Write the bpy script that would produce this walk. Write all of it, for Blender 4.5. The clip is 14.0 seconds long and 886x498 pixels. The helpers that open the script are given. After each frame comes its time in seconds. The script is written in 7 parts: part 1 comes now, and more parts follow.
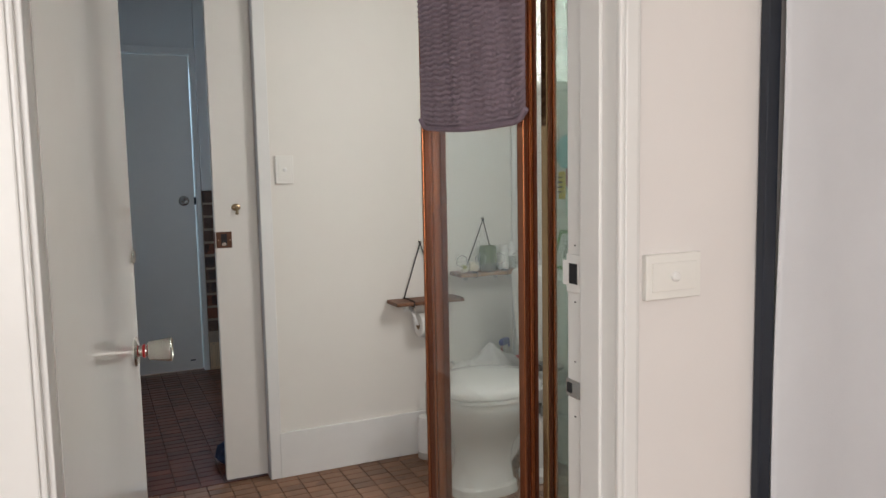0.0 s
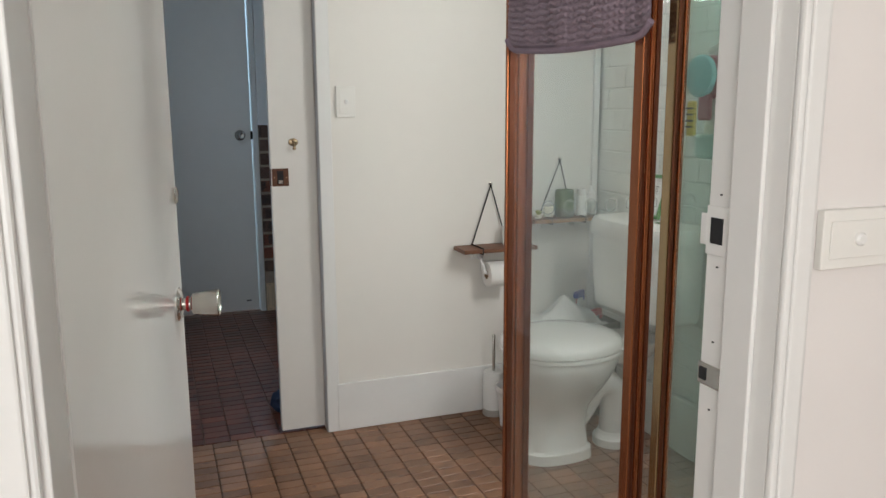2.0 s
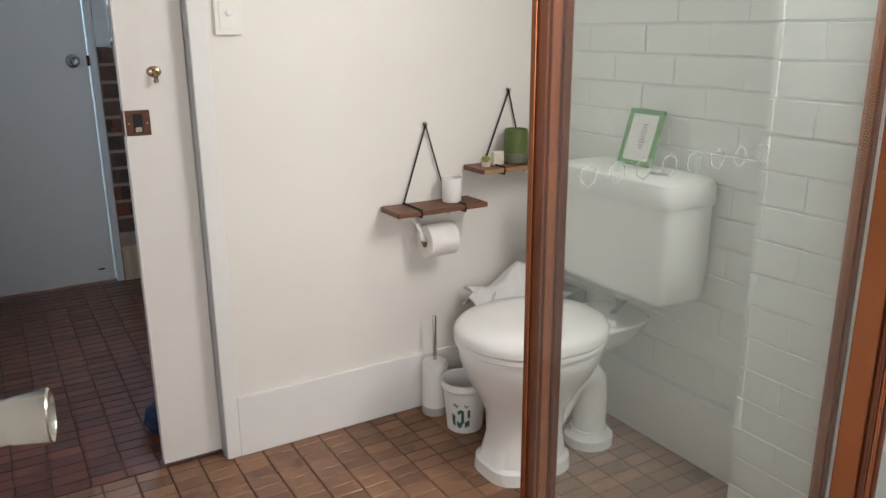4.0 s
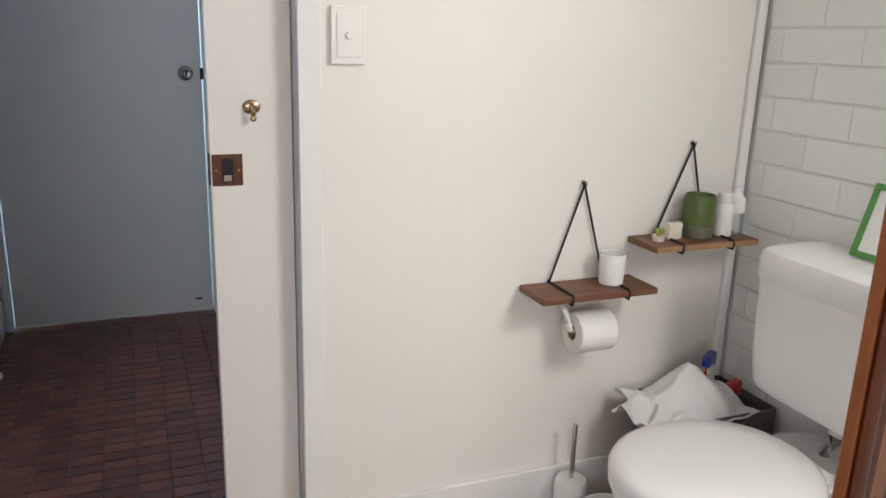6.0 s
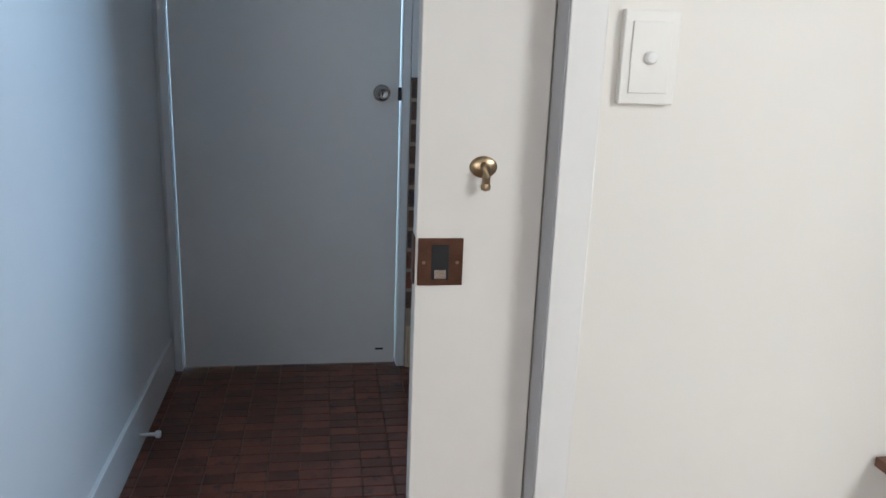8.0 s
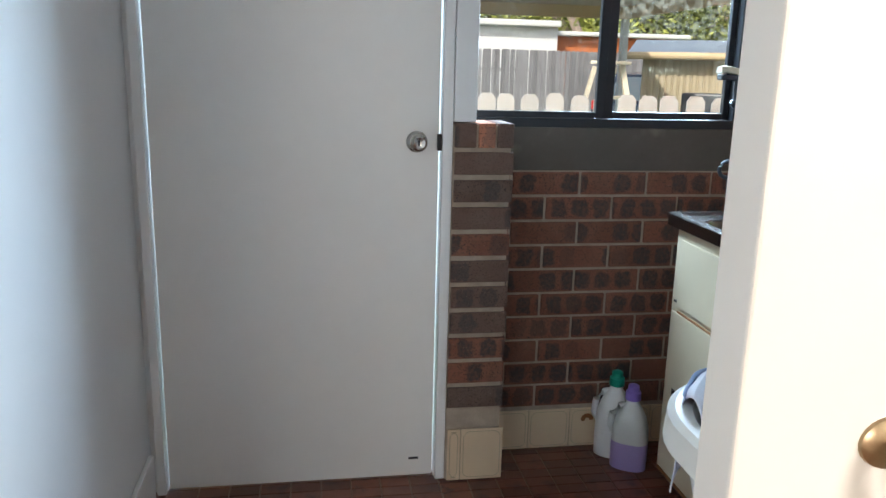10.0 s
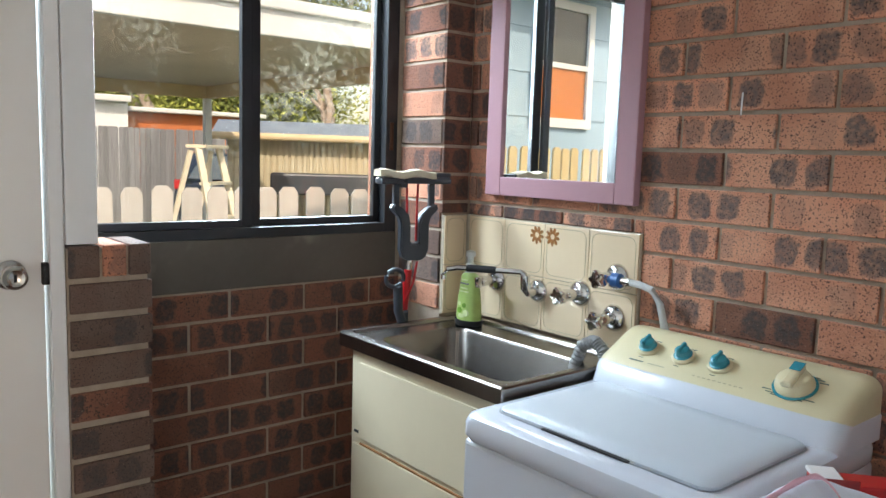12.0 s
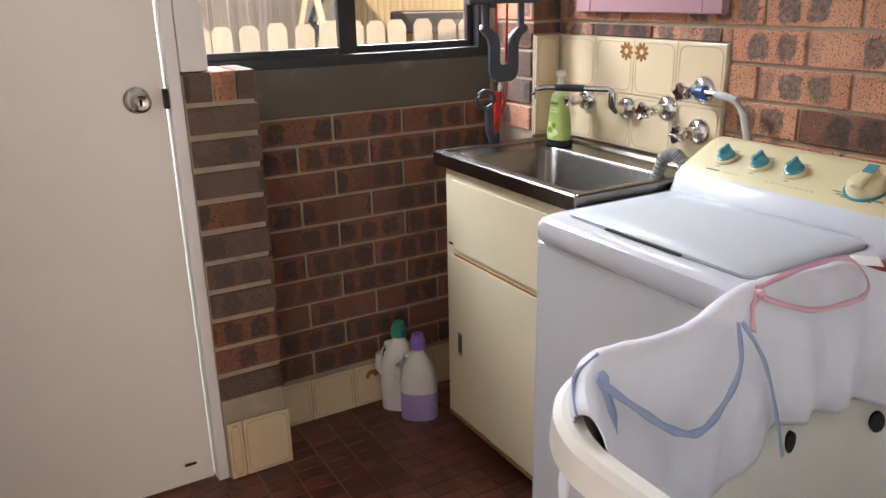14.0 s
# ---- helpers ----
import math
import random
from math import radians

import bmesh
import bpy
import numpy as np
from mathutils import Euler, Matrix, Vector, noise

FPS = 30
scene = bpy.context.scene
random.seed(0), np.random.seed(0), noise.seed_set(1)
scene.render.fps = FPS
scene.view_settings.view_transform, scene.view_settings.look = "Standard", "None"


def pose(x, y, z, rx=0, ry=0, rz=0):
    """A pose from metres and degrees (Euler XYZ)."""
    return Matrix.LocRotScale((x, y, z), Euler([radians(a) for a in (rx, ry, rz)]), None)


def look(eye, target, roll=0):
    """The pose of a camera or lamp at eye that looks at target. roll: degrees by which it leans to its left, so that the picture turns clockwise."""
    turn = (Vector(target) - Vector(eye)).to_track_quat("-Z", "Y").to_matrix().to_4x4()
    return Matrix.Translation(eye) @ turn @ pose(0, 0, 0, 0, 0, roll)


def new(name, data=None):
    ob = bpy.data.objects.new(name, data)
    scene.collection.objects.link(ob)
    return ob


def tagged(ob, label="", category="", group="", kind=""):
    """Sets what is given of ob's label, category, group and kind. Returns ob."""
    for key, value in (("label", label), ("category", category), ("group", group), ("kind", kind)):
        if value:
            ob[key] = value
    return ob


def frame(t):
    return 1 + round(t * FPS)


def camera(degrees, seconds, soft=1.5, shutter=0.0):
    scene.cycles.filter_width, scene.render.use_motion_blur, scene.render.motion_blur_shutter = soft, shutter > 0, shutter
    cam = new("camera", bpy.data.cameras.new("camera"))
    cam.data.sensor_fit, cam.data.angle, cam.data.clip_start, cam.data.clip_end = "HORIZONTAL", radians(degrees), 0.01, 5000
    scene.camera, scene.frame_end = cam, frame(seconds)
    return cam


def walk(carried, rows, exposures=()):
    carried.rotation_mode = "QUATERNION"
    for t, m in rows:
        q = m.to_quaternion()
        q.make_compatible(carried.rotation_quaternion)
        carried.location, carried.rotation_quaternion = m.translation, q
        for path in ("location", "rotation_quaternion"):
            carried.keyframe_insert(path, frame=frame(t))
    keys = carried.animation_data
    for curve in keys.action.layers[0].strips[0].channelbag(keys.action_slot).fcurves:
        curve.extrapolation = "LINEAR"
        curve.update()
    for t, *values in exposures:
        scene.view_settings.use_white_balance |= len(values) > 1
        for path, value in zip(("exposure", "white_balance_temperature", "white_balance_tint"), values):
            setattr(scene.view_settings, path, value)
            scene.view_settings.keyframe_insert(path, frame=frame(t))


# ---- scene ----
cam = camera(59.8, 14.0)
PATH = [
    (0, (-0.458, -3.191, 1.298), (0.368, -1.38, 1.093), -1.1),
    (0.5, (-0.455, -3.189, 1.316), (0.271, -1.327, 1.243), -1.0),
    (1, (-0.435, -3.179, 1.319), (0.24, -1.297, 1.278), -1.1),
    (1.5, (-0.42, -3.087, 1.287), (0.231, -1.206, 1.092), -0.5),
    (2, (-0.409, -2.913, 1.277), (0.276, -1.068, 0.922), -0.3),
    (2.5, (-0.401, -2.731, 1.273), (0.348, -0.926, 0.851), -0.3),
    (2.7, (-0.383, -2.652, 1.262), (0.39, -0.859, 0.829), -0.2),
    (4.8, (-0.246, -1.882, 1.266), (0.797, -0.28, 0.677), -0.5),
    (5, (-0.209, -1.826, 1.289), (0.78, -0.181, 0.728), -0.4),
    (5.5, (-0.158, -1.711, 1.318), (0.669, 0.042, 0.825), 0.9),
    (6, (-0.155, -1.617, 1.308), (0.58, 0.168, 0.783), 1.8),
    (6.5, (-0.161, -1.434, 1.337), (0.539, 0.37, 0.831), 1.1),
    (7, (-0.171, -1.284, 1.326), (0.42, 0.563, 0.836), 1.6),
    (7.5, (-0.134, -1.116, 1.32), (0.319, 0.765, 0.811), 2.9),
    (8, (-0.125, -0.96, 1.316), (0.18, 0.949, 0.804), 2.2),
    (8.2, (-0.158, -0.909, 1.309), (0.104, 1.007, 0.8), 2.4),
    (10.3, (-0.227, -0.168, 1.359), (0.13, 1.75, 0.919), 0.9),
    (10.5, (-0.247, -0.096, 1.373), (0.299, 1.778, 0.941), 1.1),
    (11, (-0.264, 0.082, 1.401), (0.683, 1.803, 1.024), 1.5),
    (11.5, (-0.259, 0.153, 1.406), (0.92, 1.739, 1.104), 2.4),
    (12, (-0.25, 0.176, 1.414), (1.027, 1.697, 1.177), 1.8),
    (12.5, (-0.244, 0.178, 1.417), (1.064, 1.677, 1.213), 1.0),
    (13, (-0.248, 0.158, 1.403), (1.001, 1.69, 1.099), 0.0),
    (13.5, (-0.242, 0.114, 1.391), (0.895, 1.685, 0.898), -0.8),
    (14, (-0.228, 0.006, 1.372), (0.727, 1.645, 0.737), -1.1),
]
EXPOSURE = [(0.0, -0.58, 6450, 10), (0.5, -0.72, 6250, 6), (2.7, -0.25, 6300, 8), (4.8, -0.04, 6450, 12), (8.2, -0.06, 6000, 9), (10.3, 1.08, 7250, 13), (11.2, 0.98, 7900, 15), (12.5, 0.96, 8450, 18), (14.0, 1.16, 9750, 27)]
walk(cam, [(t, look(eye, target, roll)) for t, eye, target, roll in PATH], EXPOSURE)

# ---------------------------------------------------------------- light
world = bpy.data.worlds.new("world")
scene.world = world
world.use_nodes = True
wn = world.node_tree.nodes
sky = wn.new("ShaderNodeTexSky")
sky.sky_type = "NISHITA"
sky.sun_disc = False
sky.sun_elevation = radians(38)
sky.sun_rotation = radians(215)
sky.air_density = 1.0
sky.dust_density = 2.0
wn["Background"].inputs["Strength"].default_value = 0.12
world.node_tree.links.new(sky.outputs[0], wn["Background"].inputs["Color"])

sun_data = bpy.data.lights.new("sun", "SUN")
sun_data.energy = 2.0
sun_data.angle = radians(0.6)
sun_data.color = (1.0, 0.96, 0.90)
sun_ob = new("sun", sun_data)
sun_ob.matrix_world = look((-5.0, -6.0, 8.0), (0.5, 2.0, 0.0))


def area(name, eye, target, sx, sy, watts, colour):
    d = bpy.data.lights.new(name, "AREA")
    d.shape, d.size, d.size_y, d.energy, d.color = "RECTANGLE", sx, sy, watts, colour
    ob = new(name, d)
    ob.matrix_world = look(eye, target)
    return ob


SKYBLUE = (0.49, 0.73, 1.0)
area("laundry_window_light", (1.40, 2.95, 1.95), (0.0, 0.7, 0.9), 0.9, 1.0, 110.0, SKYBLUE)
area("laundry_sky_light", (-0.45, 3.30, 2.95), (1.36, 0.95, 1.62), 1.1, 0.8, 150.0, SKYBLUE)
area("shower_window_light", (1.275, -1.50, 1.86), (0.5, -0.45, 1.05), 0.62, 0.56, 26.0, (1.0, 0.965, 0.93))
# lamp of an unseen hall window, moved and widened to reach through doorways
area("hall_window_light", (-1.10, -4.75, 1.5), (0.0, -2.2, 1.1), 1.9, 1.3, 72.0, (1.0, 0.97, 0.94))

# ---------------------------------------------------------------- materials


def nodes_of(name):
    m = bpy.data.materials.new(name)
    m.use_nodes = True
    nt = m.node_tree
    return m, nt, nt.nodes["Principled BSDF"]


def rgb(c):
    return (c[0], c[1], c[2], 1.0)


def paint(name, colour, rough=0.5, metal=0.0, vary=0.06, scale=6.0, bump=0.0, bump_scale=60.0, coat=0.0,
          grain=(1, 1, 1), random=0.0, dark=None, dark_at=0.62, dark_scale=9.0, emit=0.0):
    """One surface: base colour with broad and fine variation, some relief, optional darker wear patches."""
    m, nt, b = nodes_of(name)
    L = nt.links.new
    tc = nt.nodes.new("ShaderNodeTexCoord")
    mp = nt.nodes.new("ShaderNodeMapping")
    mp.inputs["Scale"].default_value = grain
    L(tc.outputs["Object"], mp.inputs["Vector"])
    vec = mp.outputs["Vector"]
    info = nt.nodes.new("ShaderNodeObjectInfo")
    if random:
        off = nt.nodes.new("ShaderNodeVectorMath")
        off.operation = "MULTIPLY_ADD"
        comb = nt.nodes.new("ShaderNodeCombineXYZ")
        for i in range(3):
            L(info.outputs["Random"], comb.inputs[i])
        off.inputs[1].default_value = (37.0, 53.0, 71.0)
        L(comb.outputs[0], off.inputs[0])
        L(vec, off.inputs[2])
        vec = off.outputs[0]
    n1 = nt.nodes.new("ShaderNodeTexNoise")
    n1.inputs["Scale"].default_value = scale
    n1.inputs["Detail"].default_value = 6.0
    L(vec, n1.inputs["Vector"])
    n2 = nt.nodes.new("ShaderNodeTexNoise")
    n2.inputs["Scale"].default_value = scale * 9.0
    n2.inputs["Detail"].default_value = 4.0
    L(vec, n2.inputs["Vector"])
    mixn = nt.nodes.new("ShaderNodeMath")
    mixn.operation = "MULTIPLY_ADD"
    mixn.inputs[1].default_value = 0.35
    L(n2.outputs["Fac"], mixn.inputs[0])
    L(n1.outputs["Fac"], mixn.inputs[2])
    ramp = nt.nodes.new("ShaderNodeMapRange")
    ramp.inputs["From Min"].default_value, ramp.inputs["From Max"].default_value = 0.35, 1.0
    ramp.inputs["To Min"].default_value, ramp.inputs["To Max"].default_value = 1.0 - vary, 1.0 + vary
    L(mixn.outputs[0], ramp.inputs["Value"])
    value = ramp.outputs[0]
    if random:
        r2 = nt.nodes.new("ShaderNodeMapRange")
        r2.inputs["To Min"].default_value, r2.inputs["To Max"].default_value = 1.0 - random, 1.0 + random
        L(info.outputs["Random"], r2.inputs["Value"])
        mul = nt.nodes.new("ShaderNodeMath")
        mul.operation = "MULTIPLY"
        L(value, mul.inputs[0])
        L(r2.outputs[0], mul.inputs[1])
        value = mul.outputs[0]
    hsv = nt.nodes.new("ShaderNodeHueSaturation")
    hsv.inputs["Color"].default_value = rgb(colour)
    L(value, hsv.inputs["Value"])
    col = hsv.outputs["Color"]
    if dark:
        n3 = nt.nodes.new("ShaderNodeTexNoise")
        n3.inputs["Scale"].default_value = dark_scale
        n3.inputs["Detail"].default_value = 3.0
        n3.inputs["Roughness"].default_value = 0.6
        L(vec, n3.inputs["Vector"])
        cr = nt.nodes.new("ShaderNodeMapRange")
        cr.inputs["From Min"].default_value, cr.inputs["From Max"].default_value = dark_at - 0.05, dark_at + 0.05
        L(n3.outputs["Fac"], cr.inputs["Value"])
        mx = nt.nodes.new("ShaderNodeMix")
        mx.data_type = "RGBA"
        L(cr.outputs[0], mx.inputs["Factor"])
        L(col, mx.inputs["A"])
        mx.inputs["B"].default_value = rgb(dark)
        col = mx.outputs["Result"]
    L(col, b.inputs["Base Color"])
    b.inputs["Roughness"].default_value = rough
    b.inputs["Metallic"].default_value = metal
    b.inputs["Coat Weight"].default_value = coat
    b.inputs["Coat Roughness"].default_value = 0.08
    if bump:
        n4 = nt.nodes.new("ShaderNodeTexNoise")
        n4.inputs["Scale"].default_value = bump_scale
        n4.inputs["Detail"].default_value = 5.0
        L(vec, n4.inputs["Vector"])
        bp = nt.nodes.new("ShaderNodeBump")
        bp.inputs["Strength"].default_value = bump
        bp.inputs["Distance"].default_value = 0.004
        L(n4.outputs["Fac"], bp.inputs["Height"])
        L(bp.outputs[0], b.inputs["Normal"])
    if emit:
        b.inputs["Emission Color"].default_value = rgb(colour)
        b.inputs["Emission Strength"].default_value = emit
    return m


def glass(name, tint=(1, 1, 1), rough=0.0, body=0.0, dirt=0.0):
    """A thin pane: mostly clear, with a mirror gloss that grows at grazing angles."""
    m, nt, b = nodes_of(name)
    L = nt.links.new
    tr = nt.nodes.new("ShaderNodeBsdfTransparent")
    tr.inputs["Color"].default_value = rgb(tint)
    gl = nt.nodes.new("ShaderNodeBsdfGlossy")
    gl.inputs["Roughness"].default_value = rough
    lw = nt.nodes.new("ShaderNodeLayerWeight")
    pw = nt.nodes.new("ShaderNodeMath")
    pw.operation = "POWER"
    pw.inputs[1].default_value = 5.0
    L(lw.outputs["Facing"], pw.inputs[0])
    fr = nt.nodes.new("ShaderNodeMath")
    fr.operation = "MULTIPLY_ADD"
    fr.inputs[1].default_value, fr.inputs[2].default_value = 0.8, 0.03
    L(pw.outputs[0], fr.inputs[0])
    mx = nt.nodes.new("ShaderNodeMixShader")
    L(fr.outputs[0], mx.inputs[0])
    L(tr.outputs[0], mx.inputs[1])
    L(gl.outputs[0], mx.inputs[2])
    out = mx.outputs[0]
    if body:
        df = nt.nodes.new("ShaderNodeBsdfDiffuse")
        df.inputs["Color"].default_value = (0.75, 0.82, 0.78, 1)
        mx2 = nt.nodes.new("ShaderNodeMixShader")
        mx2.inputs[0].default_value = body
        L(out, mx2.inputs[1])
        L(df.outputs[0], mx2.inputs[2])
        out = mx2.outputs[0]
    if dirt:
        tcd = nt.nodes.new("ShaderNodeTexCoord")
        fine, broad = nt.nodes.new("ShaderNodeTexNoise"), nt.nodes.new("ShaderNodeTexNoise")
        fine.inputs["Scale"].default_value, fine.inputs["Detail"].default_value = 60.0, 6.0
        broad.inputs["Scale"].default_value = 3.0
        L(tcd.outputs["Object"], fine.inputs["Vector"])
        L(tcd.outputs["Object"], broad.inputs["Vector"])
        prod = nt.nodes.new("ShaderNodeMath")
        prod.operation = "MULTIPLY"
        L(fine.outputs["Fac"], prod.inputs[0])
        L(broad.outputs["Fac"], prod.inputs[1])
        rng_ = nt.nodes.new("ShaderNodeMapRange")
        rng_.inputs["From Min"].default_value, rng_.inputs["From Max"].default_value = 0.27, 0.42
        rng_.inputs["To Max"].default_value = dirt
        L(prod.outputs[0], rng_.inputs["Value"])
        dd = nt.nodes.new("ShaderNodeBsdfDiffuse")
        dd.inputs["Color"].default_value = (0.62, 0.52, 0.38, 1)
        tl = nt.nodes.new("ShaderNodeBsdfTranslucent")
        tl.inputs["Color"].default_value = (0.62, 0.52, 0.38, 1)
        ad = nt.nodes.new("ShaderNodeMixShader")
        L(dd.outputs[0], ad.inputs[1])
        L(tl.outputs[0], ad.inputs[2])
        mx3 = nt.nodes.new("ShaderNodeMixShader")
        L(rng_.outputs[0], mx3.inputs[0])
        L(out, mx3.inputs[1])
        L(ad.outputs[0], mx3.inputs[2])
        out = mx3.outputs[0]
    L(out, nt.nodes["Material Output"].inputs["Surface"])
    nt.nodes.remove(b)
    return m


def brick_material(name, base, patch, patch_at, painted=False):
    m, nt, b = nodes_of(name)
    L = nt.links.new
    tc = nt.nodes.new("ShaderNodeTexCoord")
    info = nt.nodes.new("ShaderNodeObjectInfo")
    comb = nt.nodes.new("ShaderNodeCombineXYZ")
    for i in range(3):
        L(info.outputs["Random"], comb.inputs[i])
    off = nt.nodes.new("ShaderNodeVectorMath")
    off.operation = "MULTIPLY_ADD"
    off.inputs[1].default_value = (41.0, 67.0, 89.0)
    L(comb.outputs[0], off.inputs[0])
    L(tc.outputs["Object"], off.inputs[2])
    vec = off.outputs[0]

    def noise_of(scale, detail, rough=0.55):
        n = nt.nodes.new("ShaderNodeTexNoise")
        n.inputs["Scale"].default_value, n.inputs["Detail"].default_value = scale, detail
        n.inputs["Roughness"].default_value = rough
        L(vec, n.inputs["Vector"])
        return n.outputs["Fac"]

    def span(value, a, z, lo=0.0, hi=1.0):
        r = nt.nodes.new("ShaderNodeMapRange")
        r.inputs["From Min"].default_value, r.inputs["From Max"].default_value = a, z
        r.inputs["To Min"].default_value, r.inputs["To Max"].default_value = lo, hi
        L(value, r.inputs["Value"])
        return r.outputs[0]

    def mix(fac, a, c):
        x = nt.nodes.new("ShaderNodeMix")
        x.data_type = "RGBA"
        L(fac, x.inputs["Factor"])
        for s, v in (("A", a), ("B", c)):
            if isinstance(v, tuple):
                x.inputs[s].default_value = rgb(v)
            else:
                L(v, x.inputs[s])
        return x.outputs["Result"]

    hsv = nt.nodes.new("ShaderNodeHueSaturation")
    hsv.inputs["Color"].default_value = rgb(base)
    L(span(info.outputs["Random"], 0, 1, 0.97 if painted else 0.80, 1.03 if painted else 1.20), hsv.inputs["Value"])
    col = hsv.outputs["Color"]

    def maths(op, x, y=None, z=None):
        n = nt.nodes.new("ShaderNodeMath")
        n.operation = op
        for i, v in enumerate((x, y, z)):
            if v is None:
                continue
            if isinstance(v, (int, float)):
                n.inputs[i].default_value = v
            else:
                L(v, n.inputs[i])
        return n.outputs[0]

    if not painted:
        col = mix(span(noise_of(9.0, 2.0), 0.42, 0.62, 0.0, 0.6), col, (base[0] * 1.22, base[1] * 1.45, base[2] * 1.5))
        sep = nt.nodes.new("ShaderNodeSeparateXYZ")
        L(tc.outputs["Object"], sep.inputs[0])
        along = maths("ADD", maths("ADD", sep.outputs["X"], sep.outputs["Y"]), maths("MULTIPLY", info.outputs["Random"], 0.37))
        along = maths("MULTIPLY_ADD", maths("SUBTRACT", noise_of(16.0, 1.0), 0.5), 0.030, along)
        cell = maths("DIVIDE", along, 0.076)
        index = maths("FLOOR", cell)
        wn_ = nt.nodes.new("ShaderNodeTexWhiteNoise")
        wn_.noise_dimensions = "2D"
        pair = nt.nodes.new("ShaderNodeCombineXYZ")
        L(index, pair.inputs[0])
        L(maths("MULTIPLY", info.outputs["Random"], 913.0), pair.inputs[1])
        L(pair.outputs[0], wn_.inputs["Vector"])
        du = maths("MULTIPLY", maths("ABSOLUTE", maths("SUBTRACT", maths("FRACT", cell), 0.5)), 0.076 / 0.031)
        dz = maths("DIVIDE", maths("ABSOLUTE", sep.outputs["Z"]), 0.033)
        dist = maths("POWER", maths("ADD", maths("POWER", du, 4.0), maths("POWER", dz, 4.0)), 0.25)
        dist = maths("MULTIPLY_ADD", maths("SUBTRACT", noise_of(45.0, 3.0), 0.5), 0.9, dist)
        inside = span(dist, 1.02, 0.80)
        patch_f = maths("MULTIPLY", span(wn_.outputs["Value"], patch_at, patch_at + 0.30, 0.0, 1.0), inside)
        patch_f = maths("MULTIPLY", patch_f, span(noise_of(85.0, 4.0), 0.30, 0.62, 0.50, 0.95))
        col = mix(patch_f, col, patch)
        col = mix(span(noise_of(230.0, 3.0), 0.575, 0.62, 0.0, 0.9), col, (0.05, 0.030, 0.024))
        col = mix(span(noise_of(210.0, 2.0), 0.70, 0.75, 0.0, 0.5), col, (0.55, 0.40, 0.32))
        b.inputs["Roughness"].default_value = 0.88
    else:
        col = mix(span(noise_of(25.0, 4.0), 0.45, 0.75, 0.0, 0.15), col, (0.70, 0.70, 0.67))
        b.inputs["Roughness"].default_value = 0.42
    L(col, b.inputs["Base Color"])
    bp = nt.nodes.new("ShaderNodeBump")
    bp.inputs["Strength"].default_value = 0.25 if painted else 0.9
    bp.inputs["Distance"].default_value = 0.004
    L(noise_of(60.0 if painted else 120.0, 5.0, 0.65), bp.inputs["Height"])
    L(bp.outputs[0], b.inputs["Normal"])
    return m


M_WALL = paint("cream_wall_paint", (0.80, 0.77, 0.72), 0.55, vary=0.025, scale=1.6, bump=0.05, bump_scale=220)
M_HALL = paint("white_hall_paint", (0.80, 0.76, 0.735), 0.6, vary=0.03, scale=1.4, bump=0.05, bump_scale=200)
M_LAUNDRY = paint("white_laundry_paint", (0.78, 0.78, 0.77), 0.5, vary=0.03, scale=1.5, bump=0.05, bump_scale=200)
M_GLOSS = paint("gloss_white_door_paint", (0.82, 0.82, 0.81), 0.13, vary=0.025, scale=2.0, bump=0.02, bump_scale=25, coat=0.6)
M_TRIM = paint("white_trim_paint", (0.80, 0.79, 0.77), 0.32, vary=0.03, scale=5.0, bump=0.04, bump_scale=90)
M_DOOR = paint("cream_door_paint", (0.76, 0.73, 0.69), 0.35, vary=0.04, scale=2.2, bump=0.04, bump_scale=120)
M_CEIL = paint("white_ceiling_paint", (0.80, 0.80, 0.78), 0.8, vary=0.02, scale=1.0)
# near-black for painted shade in gaps, holes and recesses, and for black parts
M_GAP = paint("gap_shade_black", (0.02, 0.02, 0.022), 0.9)
M_BLACK = paint("black_aluminium", (0.018, 0.02, 0.024), 0.38, vary=0.15, scale=12)
M_NAVY = paint("black_powder_coat", (0.012, 0.017, 0.028), 0.45, vary=0.15, scale=9)
M_BRONZE = paint("bronze_anodised_aluminium", (0.37, 0.125, 0.050), 0.26, metal=0.85, vary=0.12, scale=4, grain=(1, 1, 0.1))
M_GOLD = paint("polished_bronze_edge", (0.50, 0.34, 0.18), 0.16, metal=0.95, vary=0.08, scale=5, grain=(1, 1, 0.1))
M_DKBRONZE = paint("dark_bronze", (0.16, 0.055, 0.03), 0.3, metal=0.8, vary=0.15, scale=6)
M_CHROME = paint("chrome", (0.72, 0.71, 0.70), 0.09, metal=1.0, vary=0.04, scale=20)
M_NICKEL = paint("satin_nickel", (0.55, 0.52, 0.48), 0.25, metal=1.0, vary=0.08, scale=30)
M_BRASS = paint("aged_brass", (0.36, 0.27, 0.17), 0.30, metal=1.0, vary=0.2, scale=60)
M_COPPER = paint("antique_copper", (0.12, 0.060, 0.040), 0.38, metal=0.8, vary=0.3, scale=40)
M_STEEL = paint("brushed_stainless_steel", (0.21, 0.19, 0.175), 0.24, metal=1.0, vary=0.12, scale=5, bump=0.08, bump_scale=300, grain=(1, 12, 1))
M_CERAMIC = paint("white_ceramic", (0.80, 0.79, 0.77), 0.08, vary=0.015, scale=4, coat=0.5)
M_PLASTIC = paint("white_plastic", (0.80, 0.79, 0.77), 0.3, vary=0.02, scale=7)
M_SEAT = paint("white_seat_plastic", (0.82, 0.80, 0.78), 0.18, vary=0.015, scale=5, coat=0.2)
M_SWITCH = paint("warm_white_switch_plastic", (0.82, 0.80, 0.755), 0.35, vary=0.02, scale=12)
